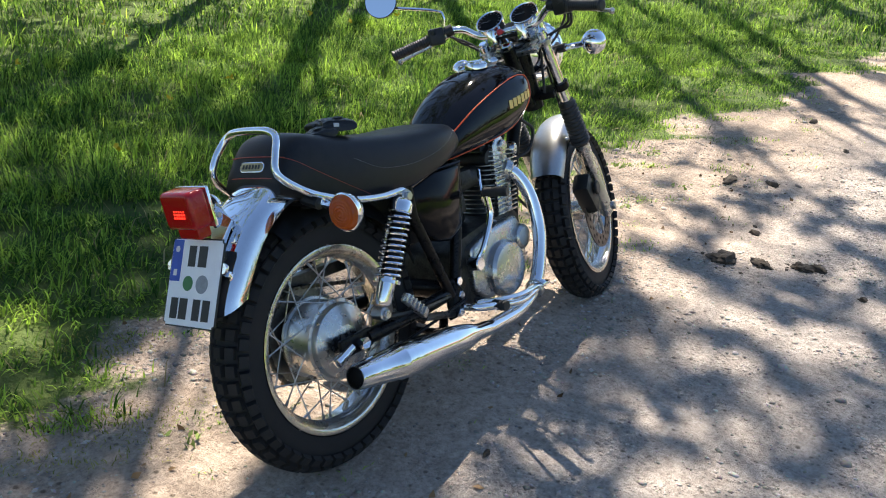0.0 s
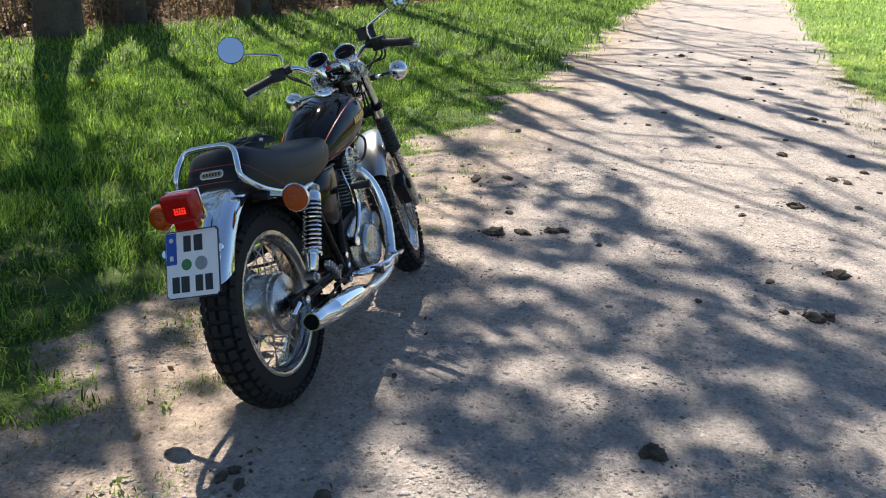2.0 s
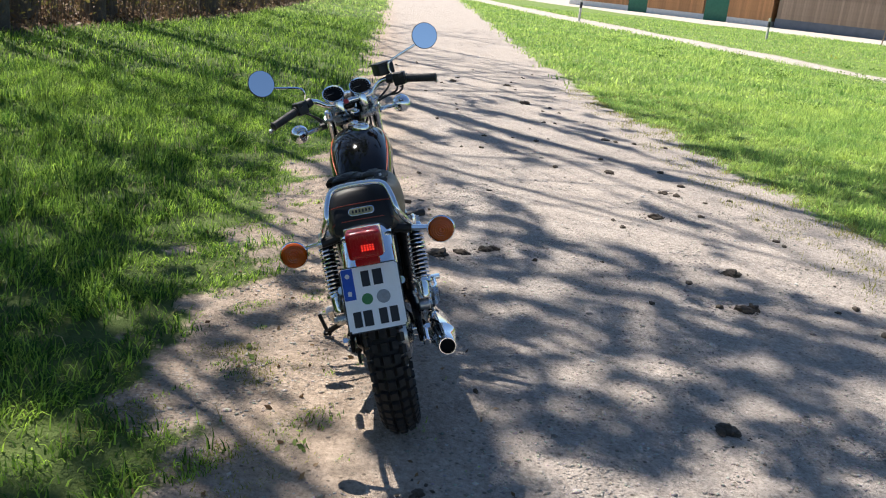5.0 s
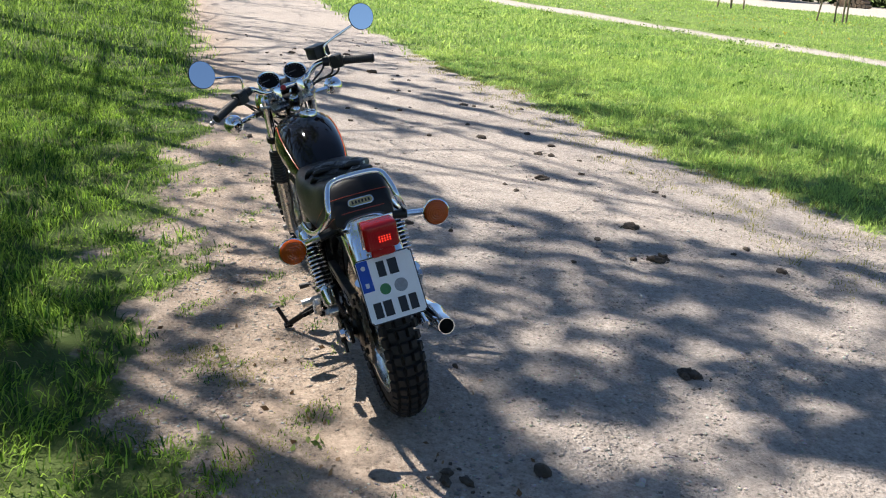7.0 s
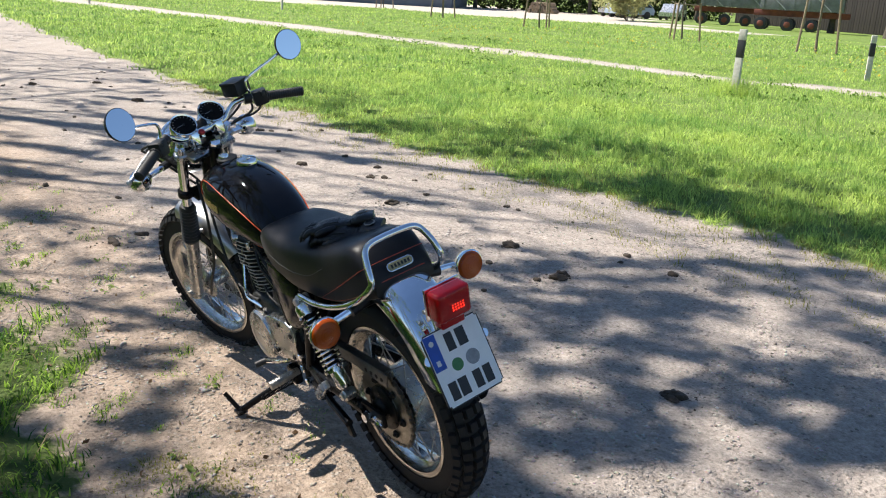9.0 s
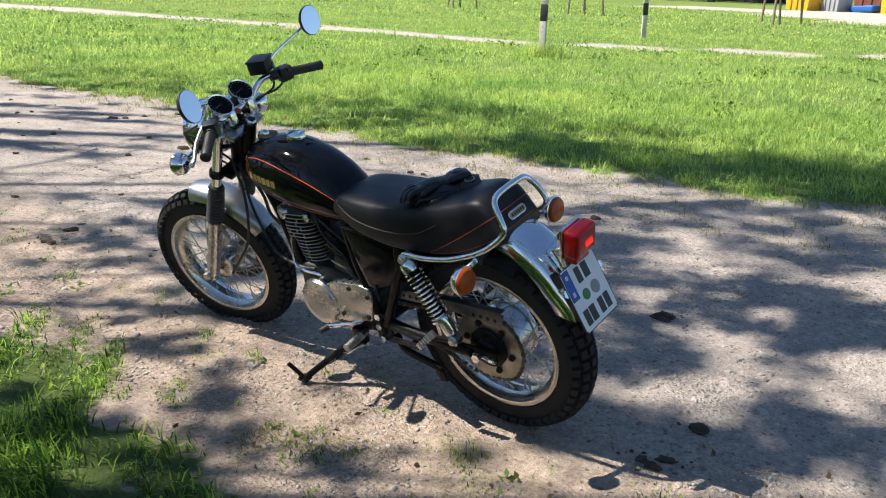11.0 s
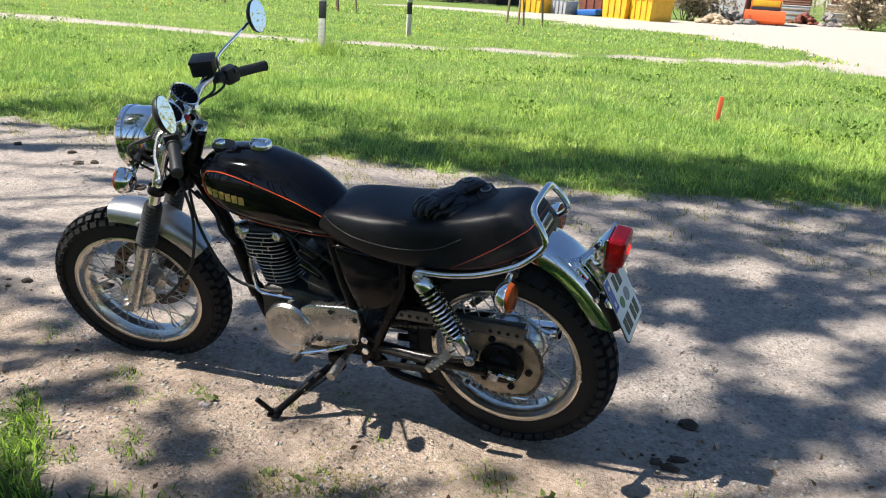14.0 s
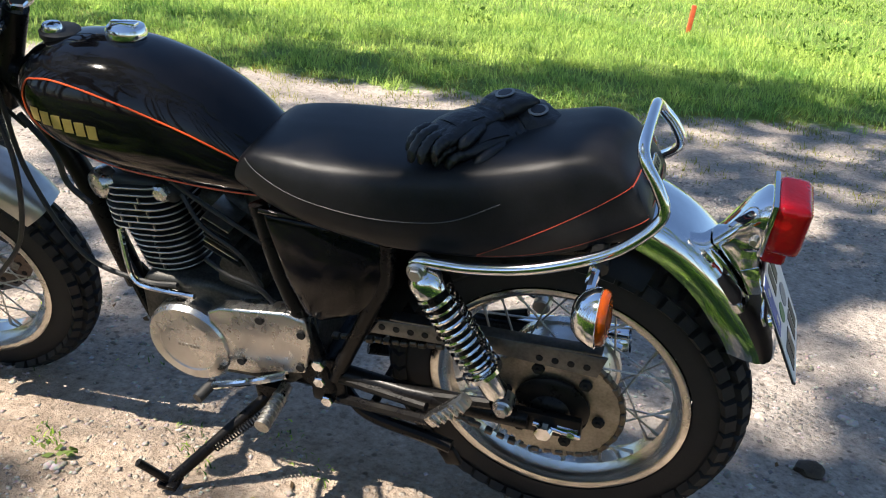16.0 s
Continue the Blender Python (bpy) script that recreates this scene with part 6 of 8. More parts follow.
capo = part("filler_cap", bm, CHROME, tank, "round chrome filler cap")
bm = B()
box(bm, (0.765, -0.018, 0.893), (0.05, 0.014, 0.006), 0.002)
part("latch", bm, CHROME, capo)
bm = B()
lathe(bm, [(0.03, 0.0), (0.034, 0.006), (0.034, 0.014), (0.03, 0.016)], (0.885, 0.0, 0.864), (-0.1, 0, 1), 28)
ring = part("tank_top_ring", bm, GRIP_RUBBER, bike, "black rubber ring on the tank")
bm = B()
lathe(bm, [(0.018, 0.0), (0.019, 0.008), (0.015, 0.016), (0.003, 0.019)], (0.892, 0.008, 0.875), (-0.1, 0, 1), 24)
part("knob", bm, CHROME, ring, "chrome domed knob")

# -- saddle --
S_TOP = [(-0.13, 0.732), (-0.112, 0.768), (-0.09, 0.801), (-0.07, 0.819), (-0.05, 0.825), (-0.02, 0.82), (0.04, 0.804), (0.12, 0.787), (0.2, 0.776), (0.28, 0.766), (0.36, 0.762), (0.43, 0.761), (0.48, 0.758), (0.512, 0.751), (0.53, 0.738), (0.538, 0.71)]
S_BOT = [(-0.13, 0.698), (-0.08, 0.676), (0.0, 0.648), (0.1, 0.630), (0.26, 0.625), (0.36, 0.64), (0.45, 0.658), (0.5, 0.672), (0.542, 0.69)]
S_WID = [(-0.13, 0.088), (-0.08, 0.1), (0.0, 0.114), (0.1, 0.126), (0.2, 0.132), (0.3, 0.134), (0.4, 0.13), (0.46, 0.118), (0.5, 0.106), (0.542, 0.085)]
S_TOP, S_BOT, S_WID = smooth_table(S_TOP, 60), smooth_table(S_BOT), smooth_table(S_WID)
# half section: share of the width against share of the height, flat-topped with soft shoulders
S_SEC = [(p.x, p.z) for p in spline([(0.0, 0, 0.0), (0.55, 0, 0.0), (0.90, 0, 0.03), (0.975, 0, 0.14), (1.0, 0, 0.34), (0.99, 0, 0.55), (0.945, 0, 0.74), (0.86, 0, 0.875), (0.7, 0, 0.95), (0.4, 0, 0.985), (0.0, 0, 1.0)], 4)]


def seat_side(pts, s, lift=0.0):
    """Points of the saddle's flank, from their place along and up."""
    flank = S_SEC[9:]
    zz, ww = [q[1] for q in flank], [q[0] for q in flank]
    res = []
    for x, z in pts:
        t, b = lut(S_TOP, x), lut(S_BOT, x)
        res.append((x, s * (lut(S_WID, x) * float(np.interp((z - b) / (t - b), zz, ww)) + lift), z))
    return res


bm = B()
rings = []
for x in np.linspace(-0.13, 0.542, 64):
    t, b, w = lut(S_TOP, x), lut(S_BOT, x), lut(S_WID, x)
    rings.append([(x, w * q, b + (t - b) * h) for q, h in S_SEC] + [(x, -w * q, b + (t - b) * h) for q, h in S_SEC[-2:0:-1]])
loft(bm, rings)
saddle = part("saddle", bm, VINYL, bike, "long black vinyl dual saddle", None, 55)
SEAM_GREY = mat("seam_thread", (0.09, 0.09, 0.095), None, 60, (0.5, 0.7))
SEAM = [(0.52, 0.742), (0.47, 0.72), (0.4, 0.7), (0.3, 0.688), (0.22, 0.69), (0.15, 0.703), (0.08, 0.738)]
UPL = [(0.115, 0.645), (0.06, 0.676), (0.0, 0.712), (-0.05, 0.744), (-0.08, 0.764), (-0.101, 0.776)]
LOL = [(0.115, 0.643), (0.05, 0.652), (-0.01, 0.67), (-0.06, 0.693), (-0.1, 0.714), (-0.126, 0.729)]
for s in (1, -1):
    bm = B()
    tube(bm, seat_side([(p.x, p.z) for p in spline([(x, 0, z) for x, z in SEAM], 6)], s), 0.0008, 6)
    part("seam", bm, SEAM_GREY, saddle, "stitched seam")
    up = [(p.x, p.z) for p in spline([(x, 0, z) for x, z in UPL], 4)]
    lo = [(p.x, p.z) for p in spline([(x, 0, z) for x, z in LOL], 4)]
    for ln in (up, lo):
        bm = B()
        tube(bm, seat_side(ln, s, 0.0012), 0.0007, 6)
        part("pinstripe", bm, RED_LINE, saddle, "thin red pinstripe")
    bm = B()
    rows = []
    for (xu, zu), (xl, zl) in zip(up, lo):
        rows.append(seat_side([(xu + (xl - xu) * f, zu + (zl - zu) * f) for f in np.linspace(0, 1, 6)], s, 0.0012))
    vv = [[bm.verts.new(p) for p in r] for r in rows]
    for a, b in zip(vv, vv[1:]):
        for i in range(5):
            bm.faces.new((a[i], a[i + 1], b[i + 1], b[i]))
    bmesh.ops.recalc_face_normals(bm, faces=bm.faces)
    part("tail_panel", bm, VINYL, saddle, "black vinyl tail panel", None, 60)
bm = B()
for z, x0, w in ((0.7795, -0.1055, 0.086), (0.7365, -0.1295, 0.084)):
    tube(bm, [(x0 + 0.006 * abs(y / w) ** 3, y, z - 0.004 * abs(y / w) ** 3) for y in np.linspace(-w, w, 9)], 0.0012, 6)
part("pinstripe", bm, RED_LINE, saddle, "thin red pinstripe")
BADGE = Matrix.Translation((-0.1185, 0, 0.7585)) @ Matrix.Rotation(radians(30), 4, "Y")
BADGE_FLAT = BADGE @ Matrix.Rotation(radians(90), 4, "Z")


def pill(half, r):
    """Outline of a flat bar with round ends."""
    return [(half * sg + r * math.cos(a), r * math.sin(a)) for sg, a0 in ((1, -90), (-1, 90)) for a in (radians(a0 + 22.5 * k) for k in range(9))]


bm = B()
slab(bm, pill(0.027, 0.0125), -0.0025, 0.0025, 0.001)
bg = part("badge", bm, CHROME, saddle, "small chrome-rimmed badge", BADGE_FLAT)
bm = B()
slab(bm, pill(0.027, 0.0098), 0.0017, 0.0034, 0.0004)
part("badge_face", bm, IVORY, bg, "ivory badge face", BADGE_FLAT)
for k in range(6):
    bm = B()
    box(bm, (-0.0039, 0.025 - 0.01 * k, 0), (0.0012, 0.0055, 0.0095), 0)
    part("name_bar", bm, PLATE_BLACK, bg, "plain black bar", BADGE)

# -- grab rail --
G = [(0.208, 0.148, 0.628), (0.19, 0.151, 0.637), (0.12, 0.15, 0.638), (0.03, 0.146, 0.652), (-0.06, 0.136, 0.682), (-0.11, 0.124, 0.71), (-0.146, 0.106, 0.748), (-0.135, 0.098, 0.785), (-0.116, 0.088, 0.813), (-0.108, 0.075, 0.828), (-0.107, 0.05, 0.836), (-0.107, 0, 0.838)]
G += [(x, -y, z) for x, y, z in G[-2::-1]]
bm = B()
tube(bm, spline(G, 5), 0.0088, 12)
part("grab_rail", bm, CHROME, bike, "chrome tubular grab rail", None, 50)

# -- tail lamp and number plate --
tl_base = B()
box(tl_base, (-0.286, 0.0, 0.712), (0.008, 0.103, 0.087), 0.003, Matrix.Rotation(radians(-6), 4, "Y"))
tl = part("tail_lamp", tl_base, CHROME, bike, "red rectangular tail lamp on a chrome bracket")
bm = B()
box(bm, (-0.313, 0.0, 0.712), (0.048, 0.099, 0.08), 0.014, Matrix.Rotation(radians(-6), 4, "Y"), 4)
part("lens", bm, RED_LENS, tl, "red plastic tail lamp lens")
bm = B()
box(bm, (-0.302, 0.0, 0.665), (0.034, 0.07, 0.034), 0.008, Matrix.Rotation(radians(-6), 4, "Y"), 3)
part("lower_lens", bm, RED_LENS, tl, "red lower lens above the plate")
bm = B()
lathe(bm, [(0.002, -0.008), (0.005, -0.005), (0.006, 0.0), (0.005, 0.005), (0.002, 0.008)], (-0.309, 0.0, 0.706), (1, 0, 0), 16)
part("lit_bulb", bm, BULB, tl, "glowing bulb seen in the lens")
LENS_TILT = Matrix.Rotation(radians(-6), 4, "Y")
for k in range(11):
    bm = B()
    box(bm, (-0.3363, 0.0076 * (k - 5), 0.712), (0.0018, 0.0028, 0.062), 0.0005, LENS_TILT)
    part("lens_rib", bm, RED_LENS, tl)
for k in range(5):
    for j in range(3):
        bm = B()
        box(bm, (-0.3366 + 0.105 * (0.0065 * (j - 1) - 0.007), 0.0076 * (k - 2.5) - 0.004, 0.705 + 0.0065 * (j - 1)), (0.0022, 0.0042, 0.0042), 0.0006, LENS_TILT)
        part("lit_prism", bm, BULB, tl, "small lens prism lit by the bulb")
# chrome horn that carries the lamp on the mudguard
bm = B()
rings = []
for cx, cz, hy, hz, tip in ((-0.288, 0.709, 0.047, 0.04, -6), (-0.28, 0.705, 0.046, 0.041, 2), (-0.266, 0.692, 0.039, 0.037, 12), (-0.252, 0.678, 0.031, 0.029, 22), (-0.238, 0.666, 0.026, 0.02, 32), (-0.222, 0.658, 0.024, 0.012, 40)):
    m = Matrix.Translation((cx, 0, cz)) @ Matrix.Rotation(radians(tip), 4, "Y")
    ring = []
    for k in range(24):
        ca, sa = math.cos(2 * math.pi * k / 24), math.sin(2 * math.pi * k / 24)
        ring.append(m @ Vector((0, hy * math.copysign(abs(ca) ** 0.6, ca), hz * math.copysign(abs(sa) ** 0.6, sa))))
    rings.append(ring)
loft(bm, rings)
part("bracket", bm, CHROME, tl, "smooth chrome lamp bracket", None, 60)
bm = B()
slab(bm, [(-0.222, 0.664), (-0.252, 0.692), (-0.284, 0.7), (-0.287, 0.65), (-0.292, 0.612), (-0.276, 0.594), (-0.25, 0.628), (-0.234, 0.648)], -0.03, 0.03, 0.006)
part("bracket_skirt", bm, CHROME, tl, "chrome skirt under the lamp")
for s in (1, -1):
    bm = B()
    cyl(bm, (-0.27, s * 0.04, 0.69), (-0.27, s * 0.05, 0.69), 0.006, None, 8, 0.001)
    part("bolt", bm, STEEL, tl)
PL = Matrix.Translation((-0.328, 0.003, 0.557)) @ Matrix.Rotation(radians(23.5), 4, "Y") @ Matrix.Diagonal((1, 0.96, 0.96, 1))
bm = B()
box(bm, (0, 0, 0), (0.003, 0.176, 0.196), 0.0)
bmesh.ops.bevel(bm, geom=[e for e in bm.edges if abs((e.verts[0].co - e.verts[1].co).x) > 0.001], offset=0.008, segments=3, affect="EDGES")
np_ = part("number_plate", bm, PLATE_BLACK, bike, "white number plate with blue band, writing as plain bars", PL)
bm = B()
box(bm, (-0.0018, 0, 0), (0.0016, 0.169, 0.189), 0.0)
bmesh.ops.bevel(bm, geom=[e for e in bm.edges if abs((e.verts[0].co - e.verts[1].co).x) > 0.001], offset=0.006, segments=3, affect="EDGES")
part("plate_field", bm, PLATE_WHITE, np_, "white reflective field", PL)
bm = B()
box(bm, (-0.0028, 0.066, 0.047), (0.0012, 0.034, 0.092), 0)
part("blue_band", bm, PLATE_BLUE, np_, "blue band", PL)
bm = B()
cyl(bm, (-0.003, 0.066, 0.072), (-0.0042, 0.066, 0.072), 0.007, None, 12)
part("band_mark", bm, WHITE_PRINT, np_, "", PL)
bm = B()
box(bm, (-0.0036, 0.066, 0.02), (0.0012, 0.011, 0.014), 0)
part("band_mark", bm, WHITE_PRINT, np_, "", PL)
for y, z, w, h in ((0.014, 0.058, 0.024, 0.046), (-0.022, 0.058, 0.028, 0.046), (0.055, -0.058, 0.024, 0.046), (0.024, -0.058, 0.027, 0.046), (-0.021, -0.058, 0.024, 0.046), (-0.053, -0.058, 0.024, 0.046)):
    bm = B()
    box(bm, (-0.003, y, z), (0.0012, w, h), 0)
    part("character_bar", bm, PLATE_BLACK, np_, "plain black bar", PL)
for y, r, m_ in ((0.018, 0.0165, STICKER_GREEN), (-0.03, 0.02, STICKER_GREY)):
    bm = B()
    cyl(bm, (-0.0026, y, -0.002), (-0.0036, y, -0.002), r, None, 24)
    part("sticker", bm, m_, np_, "round sticker", PL)
bm = B()
for y in (0.088, -0.088):
    cyl(bm, (0.004, y, 0.036), (-0.001, y, 0.036), 0.012, None, 16)
    box(bm, (0.012, y * 0.5, 0.036), (0.006, 0.09, 0.016), 0.002)
box(bm, (0.02, 0, 0.07), (0.03, 0.06, 0.05), 0.004)
part("plate_bracket", bm, CHROME, np_, "", PL)

# -- side covers --
for s, poly in ((1, [(0.482, 0.652), (0.37, 0.648), (0.262, 0.628), (0.262, 0.565), (0.29, 0.51), (0.325, 0.472), (0.40, 0.44), (0.43, 0.452), (0.455, 0.52)]), (-1, [(0.487, 0.645), (0.37, 0.645), (0.268, 0.622), (0.268, 0.57), (0.3, 0.505), (0.36, 0.46), (0.41, 0.45), (0.47, 0.475)])):
    bm = B()
    slab(bm, poly, s * 0.085, s * 0.118, 0.012, (0.02, s * 0.008))
    sc = part("side_cover", bm, COVER_PAINT, bike, "gloss black side cover", None, 50)
    bm = B()
    tube(bm, [(x, s * 0.116, z + 0.004) for x, z in poly[:3]], 0.004, 8)
    part("edge_trim", bm, PAINT, sc)

# -- engine --
bm = B()
slab(bm, [(0.80, 0.30), (0.79, 0.42), (0.77, 0.45), (0.63, 0.45), (0.49, 0.43), (0.43, 0.40), (0.42, 0.30), (0.5, 0.235), (0.72, 0.225)], -0.085, 0.085, 0.015)
STAINED = mat("stained_dark_alloy", (0.09, 0.088, 0.082), (0.03, 0.03, 0.028), 30, (0.45, 0.65), 0.8)
engine = part("engine", bm, STAINED, bike, "air-cooled single-cylinder engine, weathered aluminium")
bm = B()
lathe(bm, [(0.088, 0.0), (0.088, 0.03), (0.082, 0.04), (0.06, 0.043), (0.058, 0.041), (0.003, 0.041)], (0.682, 0.082, 0.327), (0, 1, 0), 40)
gc = part("generator_cover", bm, ALLOY, engine, "round brushed aluminium generator cover", None, 25)
bm = B()
for k in range(6):
    box(bm, (0.7 - 0.008 * k, 0.1237, 0.327), (0.005, 0.001, 0.006), 0)
part("name_bar", bm, ALLOY_DULL, gc, "worn plain bars")
bm = B()
slab(bm, [(0.63, 0.412), (0.60, 0.428), (0.47, 0.444), (0.43, 0.435), (0.425, 0.385), (0.445, 0.31), (0.5, 0.298), (0.56, 0.28), (0.63, 0.275)], 0.08, 0.117, 0.006)
part("chain_case_cover", bm, ALLOY, engine, "polished aluminium sprocket cover")
for x, z in ((0.52, 0.42), (0.452, 0.325), (0.575, 0.31), (0.44, 0.405)):
    bm = B()
    cyl(bm, (x, 0.114, z), (x, 0.121, z), 0.008, None, 12)
    part("cover_screw", bm, DARK_HOLE, engine)
# clutch side
bm = B()
slab(bm, [(0.77, 0.30), (0.79, 0.37), (0.74, 0.44), (0.6, 0.43), (0.5, 0.4), (0.5, 0.28), (0.56, 0.235), (0.7, 0.23)], -0.08, -0.108, 0.01)
part("crankcase_side_cover", bm, ALLOY, engine, "polished aluminium right-hand cover")
bm = B()
lathe(bm, [(0.084, 0.0), (0.082, 0.024), (0.074, 0.034), (0.06, 0.037), (0.003, 0.037)], (0.645, -0.1, 0.305), (0, -1, 0), 40)
part("clutch_cover", bm, ALLOY, engine, "round polished clutch cover", None, 25)
bm = B()
lathe(bm, [(0.038, 0.0), (0.036, 0.02), (0.028, 0.026), (0.003, 0.027)], (0.757, -0.095, 0.37), (0, -1, 0), 28)
part("oil_filter_cover", bm, ALLOY, engine, "", None, 25)
# cylinder, fins one by one: black plates with bare bright edges
cyl_up = Vector((0.10, 0, 1)).normalized()
c0 = Vector((0.735, 0, 0.43))
TR = Matrix.Rotation(math.atan2(0.10, 1), 4, "Y")
FIN_EDGE = mat("fin_edge", (0.55, 0.54, 0.5), (0.34, 0.33, 0.3), 60, (0.3, 0.45), 1.0)
FIN_BLACK = mat("black_engine_paint", (0.012, 0.012, 0.012), (0.026, 0.026, 0.024), 30, (0.5, 0.7))
bm = B()
cyl(bm, c0, c0 + cyl_up * 0.2, 0.059, None, 28)
box(bm, c0 + cyl_up * 0.09 + Vector((0.004, 0, 0)), (0.104, 0.11, 0.165), 0.03, TR, 3)
part("cylinder_barrel", bm, FIN_BLACK, engine, "black cylinder barrel")


def fin(centre, sx, sy, th, corner, turn):
    """One thin plate with well-rounded corners and a bare metal edge."""
    outline = []
    for qx, qy, a0 in ((1, 1, 0), (-1, 1, 90), (-1, -1, 180), (1, -1, 270)):
        for k in range(7):
            a = radians(a0 + 15 * k)
            outline.append((qx * (sx / 2 - corner) + corner * math.cos(a), qy * (sy / 2 - corner) + corner * math.sin(a)))
    bm = B()
    rings = []
    for h, inset in ((-th / 2, 0.99), (-th / 4, 1.0), (th / 4, 1.0), (th / 2, 0.99)):
        rings.append([Vector(centre) + (turn @ Vector((x * inset, y * inset, h))) for x, y in outline])
    loft(bm, rings)
    ob = part("cooling_fin", bm, FIN_BLACK, engine, "black cooling fin with a bright bare edge", None, 40)
    ob.data.materials.append(FIN_EDGE)
    for p in ob.data.polygons:
        if len(p.vertices) == 4:
            p.material_index = 1
    return ob


for k in range(7):
    fin(c0 + cyl_up * (0.022 + 0.0135 * k) + Vector((0.003, 0, 0)), 0.132 + 0.002 * k, 0.136 + 0.003 * k, 0.0034, 0.056, TR.to_3x3())
for k in range(7):
    fin(c0 + cyl_up * (0.122 + 0.0132 * k) + Vector((0.006, 0, 0)), 0.164 - 0.003 * max(0, k - 3), 0.172 - 0.004 * max(0, k - 3), 0.0036, 0.05, TR.to_3x3())
for s in (1, -1):
    for j, (dx, h) in enumerate(((0.0, 0.03), (0.002, 0.045), (0.0, 0.06), (0.002, 0.075), (0.0, 0.09), (-0.025, 0.128), (0.028, 0.128), (0.005, 0.141), (0.04, 0.141), (-0.02, 0.154), (0.0, 0.168), (-0.01, 0.181))):
        bm = B()
        box(bm, c0 + cyl_up * h + Vector((dx, s * (0.066 if h < 0.1 else 0.083), 0)), (0.0028, 0.005, 0.0135), 0.0008, TR)
        part("fin_rib", bm, FIN_EDGE, engine)
bm = B()
slab(bm, [(0.842, 0.606), (0.836, 0.632), (0.80, 0.645), (0.70, 0.645), (0.675, 0.628), (0.675, 0.60)], -0.068, 0.068, 0.014)
part("cylinder_head", bm, FIN_BLACK, engine, "black cylinder head")
bm = B()
slab(bm, [(0.80, 0.635), (0.79, 0.665), (0.74, 0.672), (0.69, 0.662), (0.68, 0.635)], -0.05, 0.05, 0.012)
part("rocker_box", bm, STAINED, engine, "dark rocker box")
for s, r in ((1, 0.03), (-1, 0.022)):
    bm = B()
    lathe(bm, [(r, 0.0), (r, 0.02), (r * 0.8, 0.032), (r * 0.3, 0.036)], (0.822, s * 0.045, 0.622), (0.35, s * 0.9, 0), 24)
    part("head_cap", bm, ALLOY, engine, "bare aluminium head cap")
bm = B()
lathe(bm, [(0.016, 0.0), (0.016, 0.012), (0.011, 0.016)], (0.70, 0.066, 0.628), (0, 1, 0), 6)
part("head_plug", bm, ALLOY, engine, "hexagonal aluminium plug")
for y in (-0.05, 0.05):
    for x in (0.70, 0.75, 0.79):
        bm = B()
        cyl(bm, (x, y, 0.655), (x, y, 0.676), 0.007, None, 6)
        part("head_bolt", bm, CHROME, engine)
# cam chain tunnel, bright, on the right-hand side
bm = B()
slab(bm, [(0.702, 0.43), (0.712, 0.655), (0.725, 0.676), (0.755, 0.68), (0.772, 0.66), (0.785, 0.56), (0.775, 0.43)], -0.06, -0.079, 0.006)
tunnel = part("cam_chain_tunnel", bm, ALLOY, engine, "bright aluminium cam chain tunnel")
for k in range(12):
    bm = B()
    box(bm, (0.738 + 0.0014 * k, -0.08, 0.452 + 0.0136 * k), (0.104 if k < 6 else 0.124, 0.014, 0.0042), 0.001)
    part("tunnel_rib", bm, ALLOY, tunnel, "bright aluminium fin edge")
bm = B()
lathe(bm, [(0.018, 0.0), (0.018, 0.008), (0.014, 0.012), (0.002, 0.013)], (0.752, -0.078, 0.645), (0, -1, 0), 20)
part("round_cap", bm, ALLOY, tunnel)
# dark finned intake body behind the cylinder
for k in range(6):
    bm = B()
    box(bm, (0.60, 0.035, 0.515 + 0.0135 * k), (0.075 - 0.004 * k, 0.085, 0.003), 0.001, Matrix.Rotation(-0.5, 4, "Y"))
    ob = part("intake_fin", bm, FIN_EDGE if k % 2 else STAINED, engine)
bm = B()
box(bm, (0.575, 0.03, 0.47), (0.09, 0.09, 0.07), 0.018, Matrix.Rotation(-0.3, 4, "Y"), 2)
part("float_bowl", bm, STAINED, engine, "dark float bowl")
for pts in ([(0.66, 0.07, 0.63), (0.62, 0.085, 0.58), (0.56, 0.08, 0.53), (0.53, 0.075, 0.46)], [(0.70, 0.06, 0.66), (0.63, 0.075, 0.63), (0.56, 0.085, 0.6), (0.5, 0.08, 0.56)], [(0.63, 0.085, 0.51), (0.58, 0.095, 0.49), (0.53, 0.09, 0.47), (0.5, 0.085, 0.43)]):
    bm = B()
    tube(bm, spline(pts, 6), 0.0045, 8)
    part("hose", bm, GRIP_RUBBER, engine, "thin black hose")
# oil line and small pipes, left side
for pts, r, m_ in (([(0.815, 0.068, 0.53), (0.80, 0.088, 0.47), (0.785, 0.098, 0.44), (0.75, 0.102, 0.432), (0.66, 0.1, 0.43)], 0.0055, CHROME), ([(0.83, 0.0, 0.56), (0.845, 0.04, 0.48), (0.82, 0.05, 0.40)], 0.006, GRIP_RUBBER),
                   ([(0.66, -0.09, 0.44), (0.60, -0.11, 0.47), (0.58, -0.11, 0.55), (0.62, -0.08, 0.6)], 0.005, CHROME)):
    bm = B()
    tube(bm, spline(pts, 6), r, 8)
    part("oil_pipe", bm, m_, engine, "thin oil pipe")
